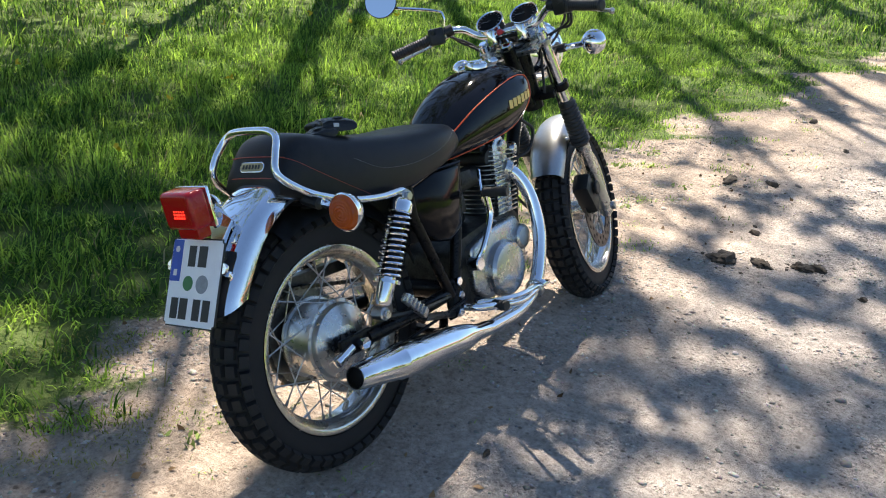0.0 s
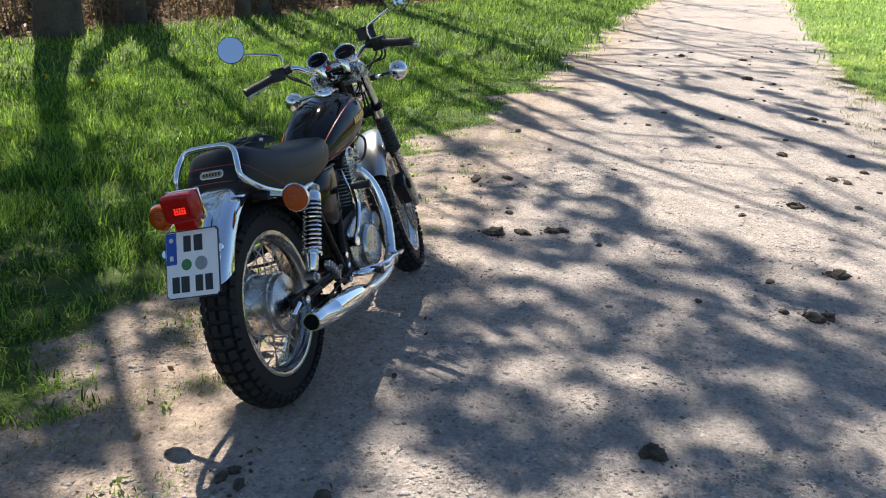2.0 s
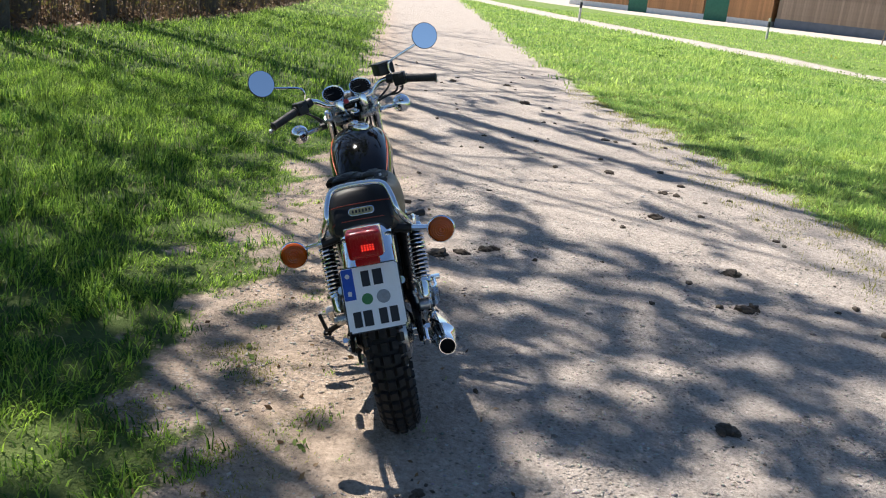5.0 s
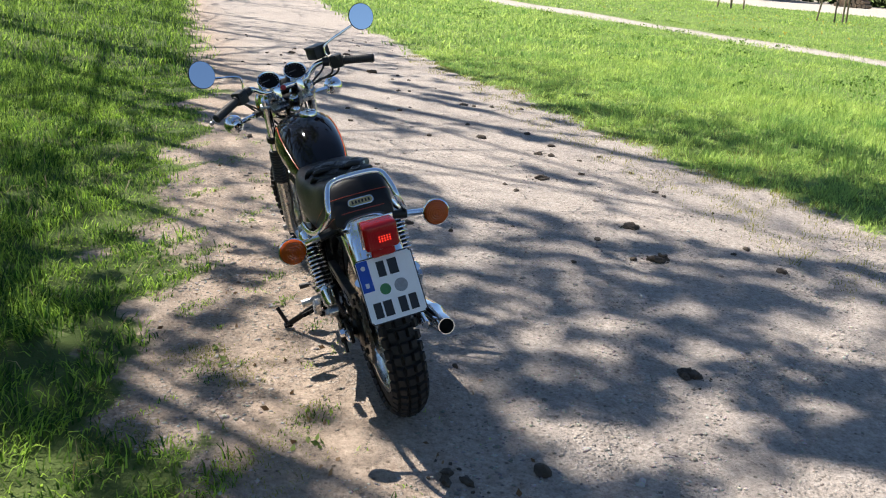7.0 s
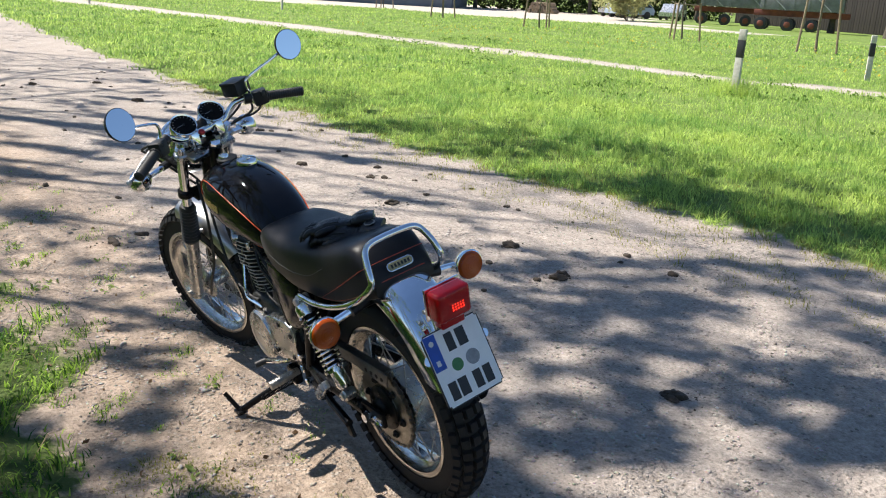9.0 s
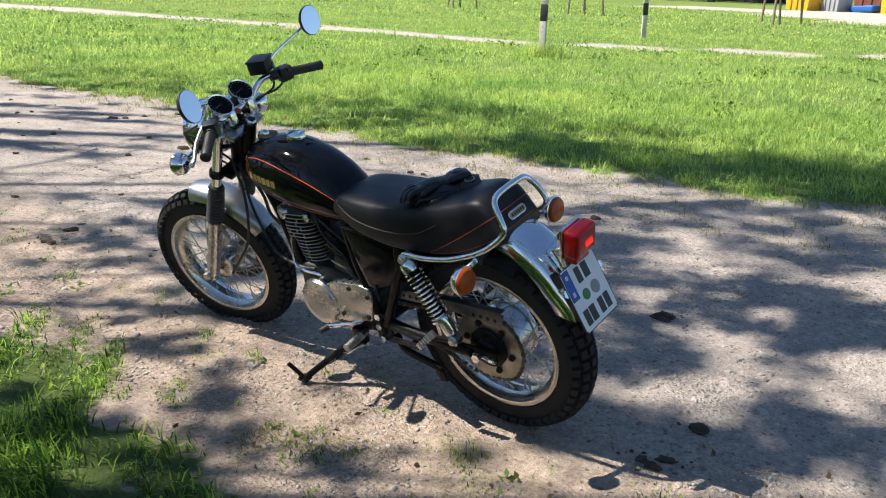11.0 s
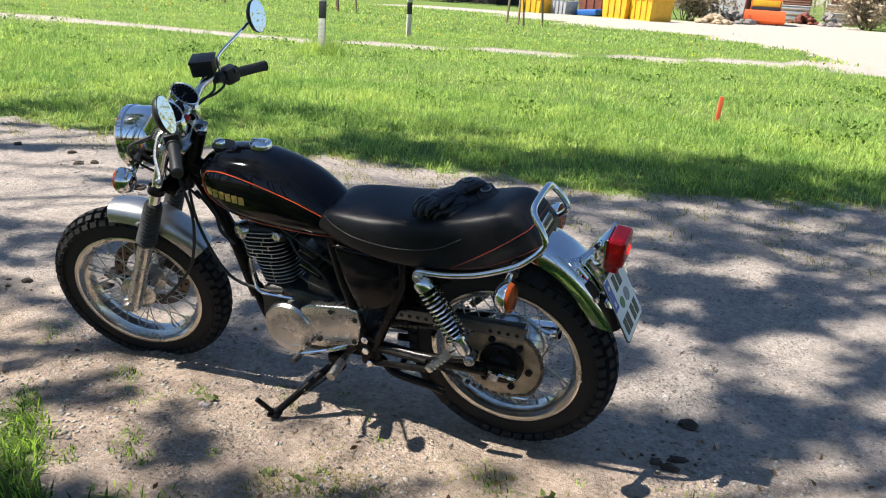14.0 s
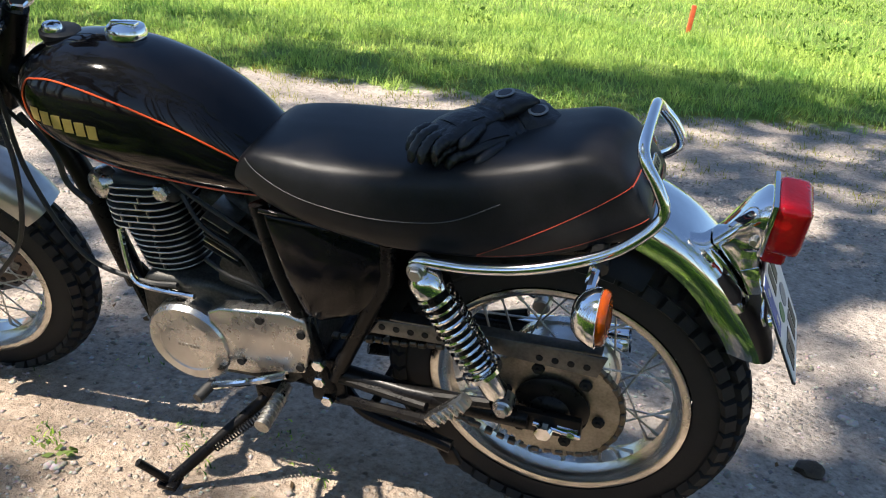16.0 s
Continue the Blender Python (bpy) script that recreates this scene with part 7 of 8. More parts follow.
# carburettor
bm = B()
cyl(bm, (0.67, -0.02, 0.575), (0.50, -0.02, 0.565), 0.033, None, 20)
cyl(bm, (0.555, -0.02, 0.52), (0.555, -0.02, 0.64), 0.034, None, 20, 0.006)
box(bm, (0.555, -0.02, 0.51), (0.06, 0.06, 0.05), 0.012)
box(bm, (0.56, -0.065, 0.59), (0.05, 0.03, 0.04), 0.006)
part("carburettor", bm, STAINED, engine, "dark oil-stained carburettor")
# kick starter
bm = B()
tube(bm, spline([(0.50, -0.115, 0.36), (0.52, -0.135, 0.40), (0.565, -0.14, 0.48), (0.56, -0.14, 0.54)], 6), 0.0085, 10)
cyl(bm, (0.50, -0.1, 0.36), (0.50, -0.135, 0.36), 0.02, None, 16, 0.003)
ks = part("kick_starter", bm, CHROME, bike, "chrome kick-start lever")
bm = B()
tube(bm, [(0.56, -0.13, 0.548), (0.575, -0.2, 0.548)], 0.014, 12)
part("pedal_rubber", bm, GRIP_RUBBER, ks)

# -- exhaust --
E = [(0.755, -0.065, 0.578), (0.785, -0.095, 0.552), (0.805, -0.125, 0.48), (0.80, -0.145, 0.38), (0.765, -0.152, 0.28), (0.71, -0.157, 0.22), (0.62, -0.16, 0.19), (0.47, -0.165, 0.192), (0.4, -0.168, 0.2)]
bm = B()
tube(bm, spline(E, 8), 0.0205, 18)
ex = part("exhaust", bm, CHROME, bike, "chrome header pipe and long tapered silencer", None, 60)
bm = B()
m0, m1 = Vector((0.44, -0.166, 0.196)), Vector((-0.098, -0.184, 0.274))
dd = (m1 - m0)
L_ = dd.length
lathe(bm, [(0.0225, 0.0), (0.023, 0.05), (0.034, 0.10), (0.041, 0.18), (0.0435, 0.32), (0.0435, L_ - 0.155), (0.043, L_ - 0.15), (0.0405, L_ - 0.146), (0.034, L_ - 0.06), (0.0285, L_ - 0.004), (0.027, L_), (0.0245, L_), (0.023, L_ - 0.05)], m0, dd, 36, False)
part("silencer", bm, CHROME, ex, "long tapered chrome silencer", None, 30)
bm = B()
lathe(bm, [(0.024, L_ - 0.05), (0.003, L_ - 0.049)], m0, dd, 24)
part("silencer_mouth", bm, DARK_HOLE, ex, "sooty silencer mouth")
bm = B()
lathe(bm, [(0.024, 0.0), (0.029, 0.004), (0.029, 0.02), (0.024, 0.024)], (0.735, -0.155, 0.224), (-0.9, 0, -0.35), 20)
box(bm, (0.727, -0.175, 0.235), (0.022, 0.03, 0.016), 0.003)
part("pipe_clamp", bm, ALLOY, ex)
bm = B()
cyl(bm, (0.758, -0.066, 0.58), (0.776, -0.082, 0.566), 0.032, None, 18, 0.004)
part("pipe_flange", bm, ALLOY, ex)
# lower branch of the pipe and guard rail
bm = B()
tube(bm, spline([(0.70, -0.17, 0.222), (0.6, -0.178, 0.222), (0.45, -0.165, 0.255), (0.42, -0.12, 0.262)], 6), 0.011, 12)
part("foot_rail", bm, CHROME, bike, "chrome foot rail")

# -- foot controls --
for s in (1, -1):
    bm = B()
    tube(bm, [(0.50, s * 0.1, 0.25), (0.50, s * 0.2, 0.243)], 0.0125, 12)
    peg = part("foot_peg", bm, STEEL if s > 0 else GRIP_RUBBER, bike, "ribbed rider foot peg")
    for k in range(7):
        bm = B()
        cyl(bm, (0.50, s * (0.125 + 0.012 * k), 0.2485 - 0.0008 * k), (0.50, s * (0.131 + 0.012 * k), 0.248 - 0.0008 * k), 0.0148, None, 12)
        part("peg_ring", bm, STEEL if s > 0 else GRIP_RUBBER, peg)
    bm = B()
    box(bm, (0.152, s * 0.175, 0.36), (0.095, 0.02, 0.024), 0.005, Matrix.Rotation(radians(45), 4, "Y"))
    for k in range(5):
        box(bm, (0.127 + 0.011 * k, s * 0.187, 0.385 - 0.011 * k), (0.005, 0.008, 0.022), 0.001, Matrix.Rotation(radians(45), 4, "Y"))
    part("pillion_peg", bm, ALLOY, bike, "folded aluminium pillion foot peg")
bm = B()
tube(bm, spline([(0.475, 0.13, 0.312), (0.54, 0.142, 0.29), (0.63, 0.15, 0.262)], 5), 0.0075, 10)
gl = part("gear_lever", bm, CHROME, bike, "chrome gear lever with rubber toe piece")
bm = B()
tube(bm, [(0.63, 0.14, 0.262), (0.64, 0.185, 0.258)], 0.0105, 12)
part("toe_rubber", bm, GRIP_RUBBER, gl)
bm = B()
tube(bm, spline([(0.46, -0.13, 0.26), (0.56, -0.19, 0.25), (0.68, -0.195, 0.245)], 5), 0.0075, 10)
box(bm, (0.69, -0.195, 0.25), (0.04, 0.05, 0.012), 0.003)
part("brake_pedal", bm, CHROME, bike, "chrome rear brake pedal")
bm = B()
tube(bm, [(0.43, -0.12, 0.28), (0.03, -0.125, 0.25)], 0.0045, 8)
tube(bm, [(-0.005, -0.105, 0.335), (-0.05, -0.11, 0.29)], 0.009, 8)
part("brake_rod", bm, FRAME_BLACK, bike)
bm = B()
tube(bm, [(-0.03, -0.122, 0.315), (-0.075, -0.122, 0.300)], 0.011, 12)
lathe(bm, [(0.013, 0), (0.013, 0.012), (0.008, 0.014)], (-0.075, -0.122, 0.300), (-1, 0, -0.33), 12)
part("brake_adjuster", bm, CHROME, bike)

# -- side stand: reaches the ground on the left --
inv = BIKE.inverted()
foot = inv @ Vector((2.045, 1.55, 0.012))
piv = Vector((0.535, 0.10, 0.225))
tip = inv @ Vector((2.085, 1.59, 0.068))
bm = B()
tube(bm, [piv, foot], 0.0115, 12)
tube(bm, [inv @ Vector((2.035, 1.538, 0.008)), foot, tip], 0.008, 10)
box(bm, foot, (0.04, 0.035, 0.012), 0.004)
box(bm, piv, (0.05, 0.03, 0.06), 0.008)
ss = part("side_stand", bm, FRAME_BLACK, bike, "black steel side stand, down")
bm = B()
d = (foot - piv)
_, u, w = frame_of(d)
off = Vector((-0.03, 0.0, 0))
tube(bm, [piv + off + d * (0.12 + 0.5 * t) - off * t * 0.6 + (u * math.cos(t * 2 * math.pi * 22) + w * math.sin(t * 2 * math.pi * 22)) * 0.0075 for t in np.linspace(0, 1, 260)], 0.0016, 5)
part("return_spring", bm, FRAME_BLACK, ss, "coiled return spring")
bm = B()
tube(bm, spline([(0.40, 0.06, 0.235), (0.34, 0.09, 0.215), (0.22, 0.11, 0.212), (0.17, 0.115, 0.205)], 5), 0.0125, 10)
tube(bm, spline([(0.40, -0.06, 0.235), (0.34, -0.09, 0.215), (0.22, -0.11, 0.212)], 5), 0.0125, 10)
tube(bm, [(0.34, -0.09, 0.215), (0.34, 0.09, 0.215)], 0.009, 8)
slab(bm, [(0.15, 0.165), (0.165, 0.2), (0.19, 0.22), (0.2, 0.2), (0.18, 0.16)], 0.11, 0.12, 0.003)
part("centre_stand", bm, FRAME_BLACK, bike, "black centre stand, folded up")

# -- gloves lying on the saddle --
def crumple(p, k, size=28.0):
    """Push a point about, as creased leather is."""
    n = noise.noise_vector(Vector(p) * size) * 0.6 + noise.noise_vector(Vector(p) * size * 2.6 + Vector((5, 2, 7))) * 0.4
    return Vector(p) + n * k


def droop(p):
    """Let the fingers hang over the saddle's edge."""
    d = max(0.0, p[0] - 0.045)
    return Vector((p[0] - 0.8 * d * d, p[1], p[2] - 4.2 * d * d))


def glove(name, m, label, seed):
    """A padded leather glove lying flat: cuff, palm, four fingers and a thumb."""
    g = new(name)
    g.matrix_world = m
    tagged(g, label, "glove", "gloves on the saddle")
    sh_ = Vector((seed * 3.1, seed * 1.7, seed))
    SECT = [(-0.122, 0.050, 0.030), (-0.1, 0.052, 0.037), (-0.075, 0.047, 0.036), (-0.055, 0.038, 0.028), (-0.035, 0.039, 0.029), (-0.01, 0.045, 0.035), (0.02, 0.047, 0.036), (0.045, 0.045, 0.031), (0.06, 0.043, 0.025)]
    bm = B()
    rings = []
    for x in np.linspace(-0.122, 0.06, 46):
        w = float(np.interp(x, [q[0] for q in SECT], [q[1] for q in SECT]))
        h = float(np.interp(x, [q[0] for q in SECT], [q[2] for q in SECT]))
        gather = 0.0026 * math.sin((x + 0.055) * 620) * math.exp(-((x + 0.05) / 0.017) ** 2)
        ring = []
        for k in range(30):
            a = 2 * math.pi * k / 30
            ca, sa = math.cos(a), math.sin(a)
            p = (x, (w + gather) * math.copysign(abs(ca) ** 0.8, ca), h * 0.5 + (h * 0.5 + gather) * math.copysign(abs(sa) ** 0.75, sa))
            q = crumple(Vector(p) + sh_, 0.0055 if sa > -0.3 else 0.001) - sh_
            ring.append(droop(q))
        rings.append(ring)
    loft(bm, rings)
    part("palm", bm, LEATHER, g, "creased black leather", None, 70)
    for y, ln, up in ((-0.035, 0.052, 0.0), (-0.0125, 0.066, 0.002), (0.0105, 0.062, 0.0), (0.033, 0.048, -0.002)):
        bm = B()
        path = spline([(0.042, y, 0.018 + up), (0.042 + ln * 0.45, y * 1.03, 0.021 + up), (0.042 + ln * 0.8, y * 1.03, 0.015), (0.042 + ln, y * 1.0, 0.005)], 6)
        n = len(path)
        rings = []
        for i, c in enumerate(path):
            r = 0.0132 * (1.0 - 0.12 * i / n) * (1 + 0.09 * math.sin(i * 1.9 + y * 90)) * (1 if i < n - 2 else 0.75 if i == n - 2 else 0.35)
            rings.append([droop(crumple(Vector((c.x, c.y + r * 0.95 * math.cos(a), c.z + r * 0.85 * math.sin(a))) + sh_, 0.0035, 45) - sh_) for a in (2 * math.pi * k / 14 for k in range(14))])
        loft(bm, rings)
        part("finger", bm, LEATHER, g, "", None, 70)
    bm = B()
    path = spline([(-0.012, 0.036, 0.014), (0.02, 0.052, 0.014), (0.05, 0.056, 0.008)], 6)
    rings = [[droop(crumple(Vector((c.x, c.y + r * math.cos(a), c.z + r * 0.85 * math.sin(a))) + sh_, 0.003, 45) - sh_) for a in (2 * math.pi * k / 14 for k in range(14))] for c, r in zip(path, list(np.linspace(0.014, 0.0125, len(path) - 2)) + [0.009, 0.004])]
    loft(bm, rings)
    part("thumb", bm, LEATHER, g, "", None, 70)
    bm = B()
    rings = []
    for x in np.linspace(-0.022, 0.03, 12):
        rings.append([Vector((x, 0.034 * v, 0.0355 - 0.006 * v * v + 0.0035 * (1 - abs(x - 0.004) / 0.026) ** 0.5 * 1)) for v in np.linspace(-1, 1, 9)] + [Vector((x, 0.034 * v, 0.02)) for v in np.linspace(1, -1, 9)])
    loft(bm, rings)
    part("knuckle_pad", bm, LEATHER, g, "padded knuckle panel", None, 50)
    bm = B()
    lathe(bm, [(0.017, 0), (0.017, 0.0018), (0.0135, 0.0022)], (-0.09, 0.0, 0.0375), (0.05, 0, 1), 20)
    cp = part("cuff_patch", bm, DIAL_PRINT, g, "pale printed rim of an oval cuff patch")
    bm = B()
    lathe(bm, [(0.0125, 0.002), (0.012, 0.003)], (-0.09, 0.0, 0.0375), (0.05, 0, 1), 20)
    part("patch_field", bm, PLATE_BLACK, cp)
    return g


top_glove = glove("glove", BIKE @ Matrix.Translation((0.162, 0.022, 0.793)) @ pose(0, 0, 0, 7, 3, 57) @ Matrix.Diagonal((0.95, 0.82, 0.84, 1)), "black padded leather glove lying on its twin", 1.0)
glove("glove", BIKE @ Matrix.Translation((0.128, 0.018, 0.779)) @ pose(0, 0, 0, -8, 2, 44) @ Matrix.Diagonal((0.95, 0.82, 0.84, 1)), "creased black leather glove on the motorcycle saddle", 2.0)
bm = B()
box(bm, (-0.1235, 0.012, 0.018), (0.002, 0.016, 0.01), 0.0005)
part("white_label", bm, WHITE_PRINT, top_glove, "tiny white sewn label")


# ---- far side of the meadow: buildings, yard, machines, trees ----
PLANK = mat("weathered_larch", (0.4, 0.3, 0.22), (0.29, 0.22, 0.165), 3, (0.7, 0.85), 0.0, 0.004, 40, random_tone=0.18)
PLANK_NEW = mat("fresh_larch", (0.55, 0.29, 0.13), (0.42, 0.22, 0.1), 3, (0.65, 0.8), 0.0, 0.004, 40, random_tone=0.15)
PLINTH = mat("grey_plinth", (0.17, 0.19, 0.22), (0.13, 0.145, 0.17), 2, (0.7, 0.85))
ROOF_TILE = mat("red_roof", (0.42, 0.13, 0.07), (0.32, 0.1, 0.06), 3, (0.7, 0.85))
GREEN_DOOR = mat("green_door", (0.03, 0.16, 0.1), None, 4, (0.5, 0.7))
DARK_WOOD = mat("dark_barn_wood", (0.012, 0.01, 0.009), (0.028, 0.022, 0.018), 2, (0.75, 0.9), random_tone=0.25)
YELLOW = mat("yellow_skip_paint", (0.72, 0.42, 0.015), (0.55, 0.31, 0.015), 2.5, (0.45, 0.65), 0.0, 0.004, 20)
ORANGE = mat("orange_machine_paint", (0.75, 0.12, 0.02), (0.58, 0.1, 0.02), 3, (0.4, 0.6))
GREYM = mat("grey_steel", (0.4, 0.42, 0.44), (0.28, 0.29, 0.31), 3, (0.45, 0.65))
BLUE = mat("blue_tarpaulin", (0.02, 0.12, 0.42), None, 3, (0.4, 0.6))
RUST = mat("rusty_chassis", (0.22, 0.06, 0.035), (0.12, 0.04, 0.03), 4, (0.7, 0.85))
DARKM = mat("dark_machine", (0.03, 0.03, 0.035), None, 4, (0.4, 0.6))
WHITEM = mat("white_tube", (0.75, 0.75, 0.73), None, 4, (0.4, 0.6))
SAND = mat("sand_heap", (0.42, 0.33, 0.22), (0.34, 0.26, 0.17), 3, (0.9, 0.95), 0.0, 0.03, 15)


def wall_run(name, a, b, height, base, board, plinth, label, roof_h, depth, gap=0.22, roof=ROOF_TILE, doors=()):
    """A long shed: plinth, upright boards one by one, doors and a pitched roof."""
    a, b = Vector((*a, 0)), Vector((*b, 0))
    run = b - a
    ln = run.length
    h = new(name)
    h.matrix_world = Matrix.Translation(a) @ Matrix.Rotation(math.atan2(run.y, run.x), 4, "Z")
    tagged(h, label, "building")
    bm = B()
    box(bm, (ln / 2, depth / 2, base / 2), (ln, abs(depth), base), 0.02)
    part("plinth", bm, plinth, h, "grey rendered plinth")
    bm = B()
    box(bm, (ln / 2, depth / 2 + math.copysign(0.06, depth), base + (height - base) / 2), (ln - 0.1, abs(depth) - 0.16, height - base), 0.0)
    part("wall", bm, board, h)
    bm = B()
    box(bm, (gap * 0.45, -0.0, base + (height - base) / 2), (gap * 0.88, 0.03, height - base), 0.006)
    first = part("board", bm, board, h)
    n = int(ln / gap)
    for k in range(1, min(n, 260)):
        if any(d0 < k * gap < d1 for d0, d1 in doors):
            continue
        o = bpy.data.objects.new("board", first.data)
        scene.collection.objects.link(o)
        o.parent = h
        o.location = (k * gap, 0.01 * (k % 2), 0)
    for d0, d1 in doors:
        bm = B()
        box(bm, ((d0 + d1) / 2, 0.0, 1.2), (d1 - d0, 0.05, 2.4), 0.02)
        part("door", bm, GREEN_DOOR, h, "green painted door")
    bm = B()
    e = 0.7
    pts = [(-e, height - 0.1), (depth / 2, height + roof_h), (depth + e, height - 0.1), (depth + e, height - 0.25), (depth / 2, height + roof_h - 0.18), (-e, height - 0.25)]
    loft(bm, [[(x, y, z) for y, z in pts] for x in (-e, ln + e)])
    part("roof", bm, roof, h, "tiled pitched roof")
    return h


wall_run("timber_hall", (66.8, -44.8), (77.8, -32.8), 4.2, 0.8, PLANK, PLINTH, "long timber hall with upright boards on a grey plinth", 3.0, -12)
wall_run("timber_hall", (78.0, -32.5), (92.0, -17.3), 4.2, 0.5, PLANK_NEW, WHITEM, "newer orange timber hall with a green door", 3.0, -12, 0.22, ROOF_TILE, ((4.0, 6.2), (12.0, 14.0)))
wall_run("dark_barn", (24.0, -57.5), (56.0, -70.0), 5.0, 0.05, DARK_WOOD, DARK_WOOD, "dark old timber barn at the meadow's end", 1.5, -2.5, 0.3)


def skip(x, y, az, l, w, h, paint, label):
    """An open steel skip with sloping ends, rim and ribs."""
    s = new("skip")
    s.matrix_world = pose(x, y, 0, 0, 0, az)
    tagged(s, label, "skip", "skips in the yard")
    bm = B()
    lo = [(-l * 0.44, -w / 2, 0.0), (l * 0.44, -w / 2, 0.0), (l * 0.44, w / 2, 0.0), (-l * 0.44, w / 2, 0.0)]
    hi = [(-l / 2, -w / 2, h), (l / 2, -w / 2, h), (l / 2, w / 2, h), (-l / 2, w / 2, h)]
    ih = [(px * 0.94, py * 0.92, pz) for px, py, pz in hi]
    il = [(px * 0.94, py * 0.92, pz + 0.1) for px, py, pz in lo]
    loft(bm, [lo, hi, ih, il])
    part("tub", bm, paint, s, "", None, 20)
    bm = B()
    tube(bm, [Vector(p) for p in hi], 0.06, 6, True)
    part("rim", bm, paint, s)
    for px in (-0.25, 0.0, 0.25):
        for sy in (-1, 1):
            bm = B()
            box(bm, (px * l, sy * (w / 2 + 0.03), h * 0.55), (0.1, 0.06, h * 0.85), 0.01)
            part("rib", bm, paint, s)


skip(12.3, -46.0, -25, 1.65, 1.5, 1.1, YELLOW, "yellow steel skip standing in the yard")
skip(10.65, -45.4, -35, 1.7, 1.5, 1.08, YELLOW, "dented yellow steel skip beside another")
skip(17.15, -46.0, -20, 1.5, 1.3, 0.75, YELLOW, "smaller yellow skip by the barn")
skip(15.7, -46.4, -20, 1.1, 1.1, 0.72, GREYM, "grey steel skip by the barn")
skip(14.4, -49.5, -20, 2.2, 1.6, 0.95, RUST, "rusty brown skip behind the others")
skip(8.4, -58.5, -15, 3.0, 1.8, 1.9, GREYM, "tall blue-grey steel skip beyond the lorry")
bm = B()
box(bm, (0, 0, 0.18), (1.4, 1.1, 0.36), 0.15, Matrix.Rotation(0.08, 4, "Y"), 3)
tp = part("covered_pallet", bm, BLUE, None)
tp.matrix_world = pose(14.2, -46.6, 0, 0, 0, -20)
tagged(tp, "low stack under a blue tarpaulin", "pallet")


def snow_plough(x, y, az):
    """An orange lorry with a plough blade in front."""
    v = new("plough_lorry")
    v.matrix_world = pose(x, y, 0, 0, 0, az) @ Matrix.Scale(0.77, 4)
    tagged(v, "orange lorry with a plough blade, parked in the yard", "lorry")
    bm = B()
    loft(bm, [[(px, py, pz) for px, pz in ((-1.0, 0.9), (1.0, 0.9), (1.0, 1.9), (0.75, 2.75), (-1.0, 2.8))] for py in (-1.1, 1.1)])
    part("cab", bm, ORANGE, v, "orange cab", None, 20)
    bm = B()
    box(bm, (0.9, 0, 2.3), (0.04, 1.9, 0.7), 0.01, Matrix.Rotation(-0.29, 4, "Y"))
    part("windscreen", bm, DARKM, v, "dark windscreen")
    bm = B()
    box(bm, (1.02, 0, 1.6), (0.05, 2.0, 0.45), 0.01)
    part("grille_panel", bm, YELLOW, v, "yellow panel")
    bm = B()
    box(bm, (1.02, 0, 1.15), (0.06, 2.1, 0.35), 0.02)
    part("bumper", bm, DARKM, v)
    bm = B()
    loft(bm, [[(1.7 + q, py, pz) for q, pz in ((0.0, 0.1), (0.25, 0.3), (0.28, 0.7), (0.1, 1.1), (0.04, 1.1), (0.2, 0.7), (0.18, 0.35), (-0.05, 0.14))] for py in (-1.5, 1.5)])
    part("plough_blade", bm, ORANGE, v, "orange plough blade", None, 40)
    bm = B()
    box(bm, (-3.0, 0, 1.6), (4.0, 2.3, 1.1), 0.05)
    part("load_bed", bm, ORANGE, v)
    bm = B()
    tube(bm, [(-1.2, 0.3, 2.8), (-1.3, 0.1, 4.4), (-0.9, -0.1, 6.0)], 0.12, 8)
    part("crane_arm", bm, ORANGE, v)
    for px in (0.0, -3.6):
        for sy in (-1, 1):
            bm = B()
            lathe(bm, [(0.3, 0), (0.5, 0.03), (0.5, 0.27), (0.3, 0.3)], (px, sy * 1.15 - (0.3 if sy > 0 else 0), 0.5), (0, 1, 0), 20)
            part("wheel", bm, DARKM, v)


snow_plough(5.75, -54.6, 95)


def tent_frame(x, y, az):
    s = new("shelter_frame")
    s.matrix_world = pose(x, y, 0, 0, 0, az)
    tagged(s, "white tubular shelter frame with no cover", "shelter")
    for k in range(2):
        px = k * 1.8
        bm = B()
        tube(bm, [(px, -2.3, 0), (px, -2.3, 2.1), (px, 0, 3.4), (px, 2.3, 2.1), (px, 2.3, 0)], 0.055, 6)
        part("hoop", bm, WHITEM, s)
    for py, pz in ((-2.3, 2.1), (0, 3.4), (2.3, 2.1)):
        bm = B()
        tube(bm, [(0, py, pz), (1.8, py, pz)], 0.04, 6)
        part("purlin", bm, WHITEM, s)


tent_frame(3.4, -68.0, -93)


def crate(x, y, z, l, d, h, az, paint, label):
    """A slatted crate: body, battens round it and a lid."""
    c = new("crate")
    c.matrix_world = pose(x, y, z, 0, 0, az)
    tagged(c, label, "crate", "crates beneath the shelter")
    bm = B()
    box(bm, (0, 0, h / 2), (l, d, h), 0.02)
    part("body", bm, paint, c)
    for k in range(3):
        for sy in (-1, 1):
            bm = B()
            box(bm, (0, sy * (d / 2 + 0.015), h * (0.2 + 0.3 * k)), (l * 1.02, 0.03, h * 0.09), 0.005)
            part("batten", bm, STAKE_WOOD, c)
    bm = B()
    box(bm, (0, 0, h + 0.02), (l * 1.05, d * 1.06, 0.05), 0.01)
    part("lid", bm, WHITEM, c, "pale lid")


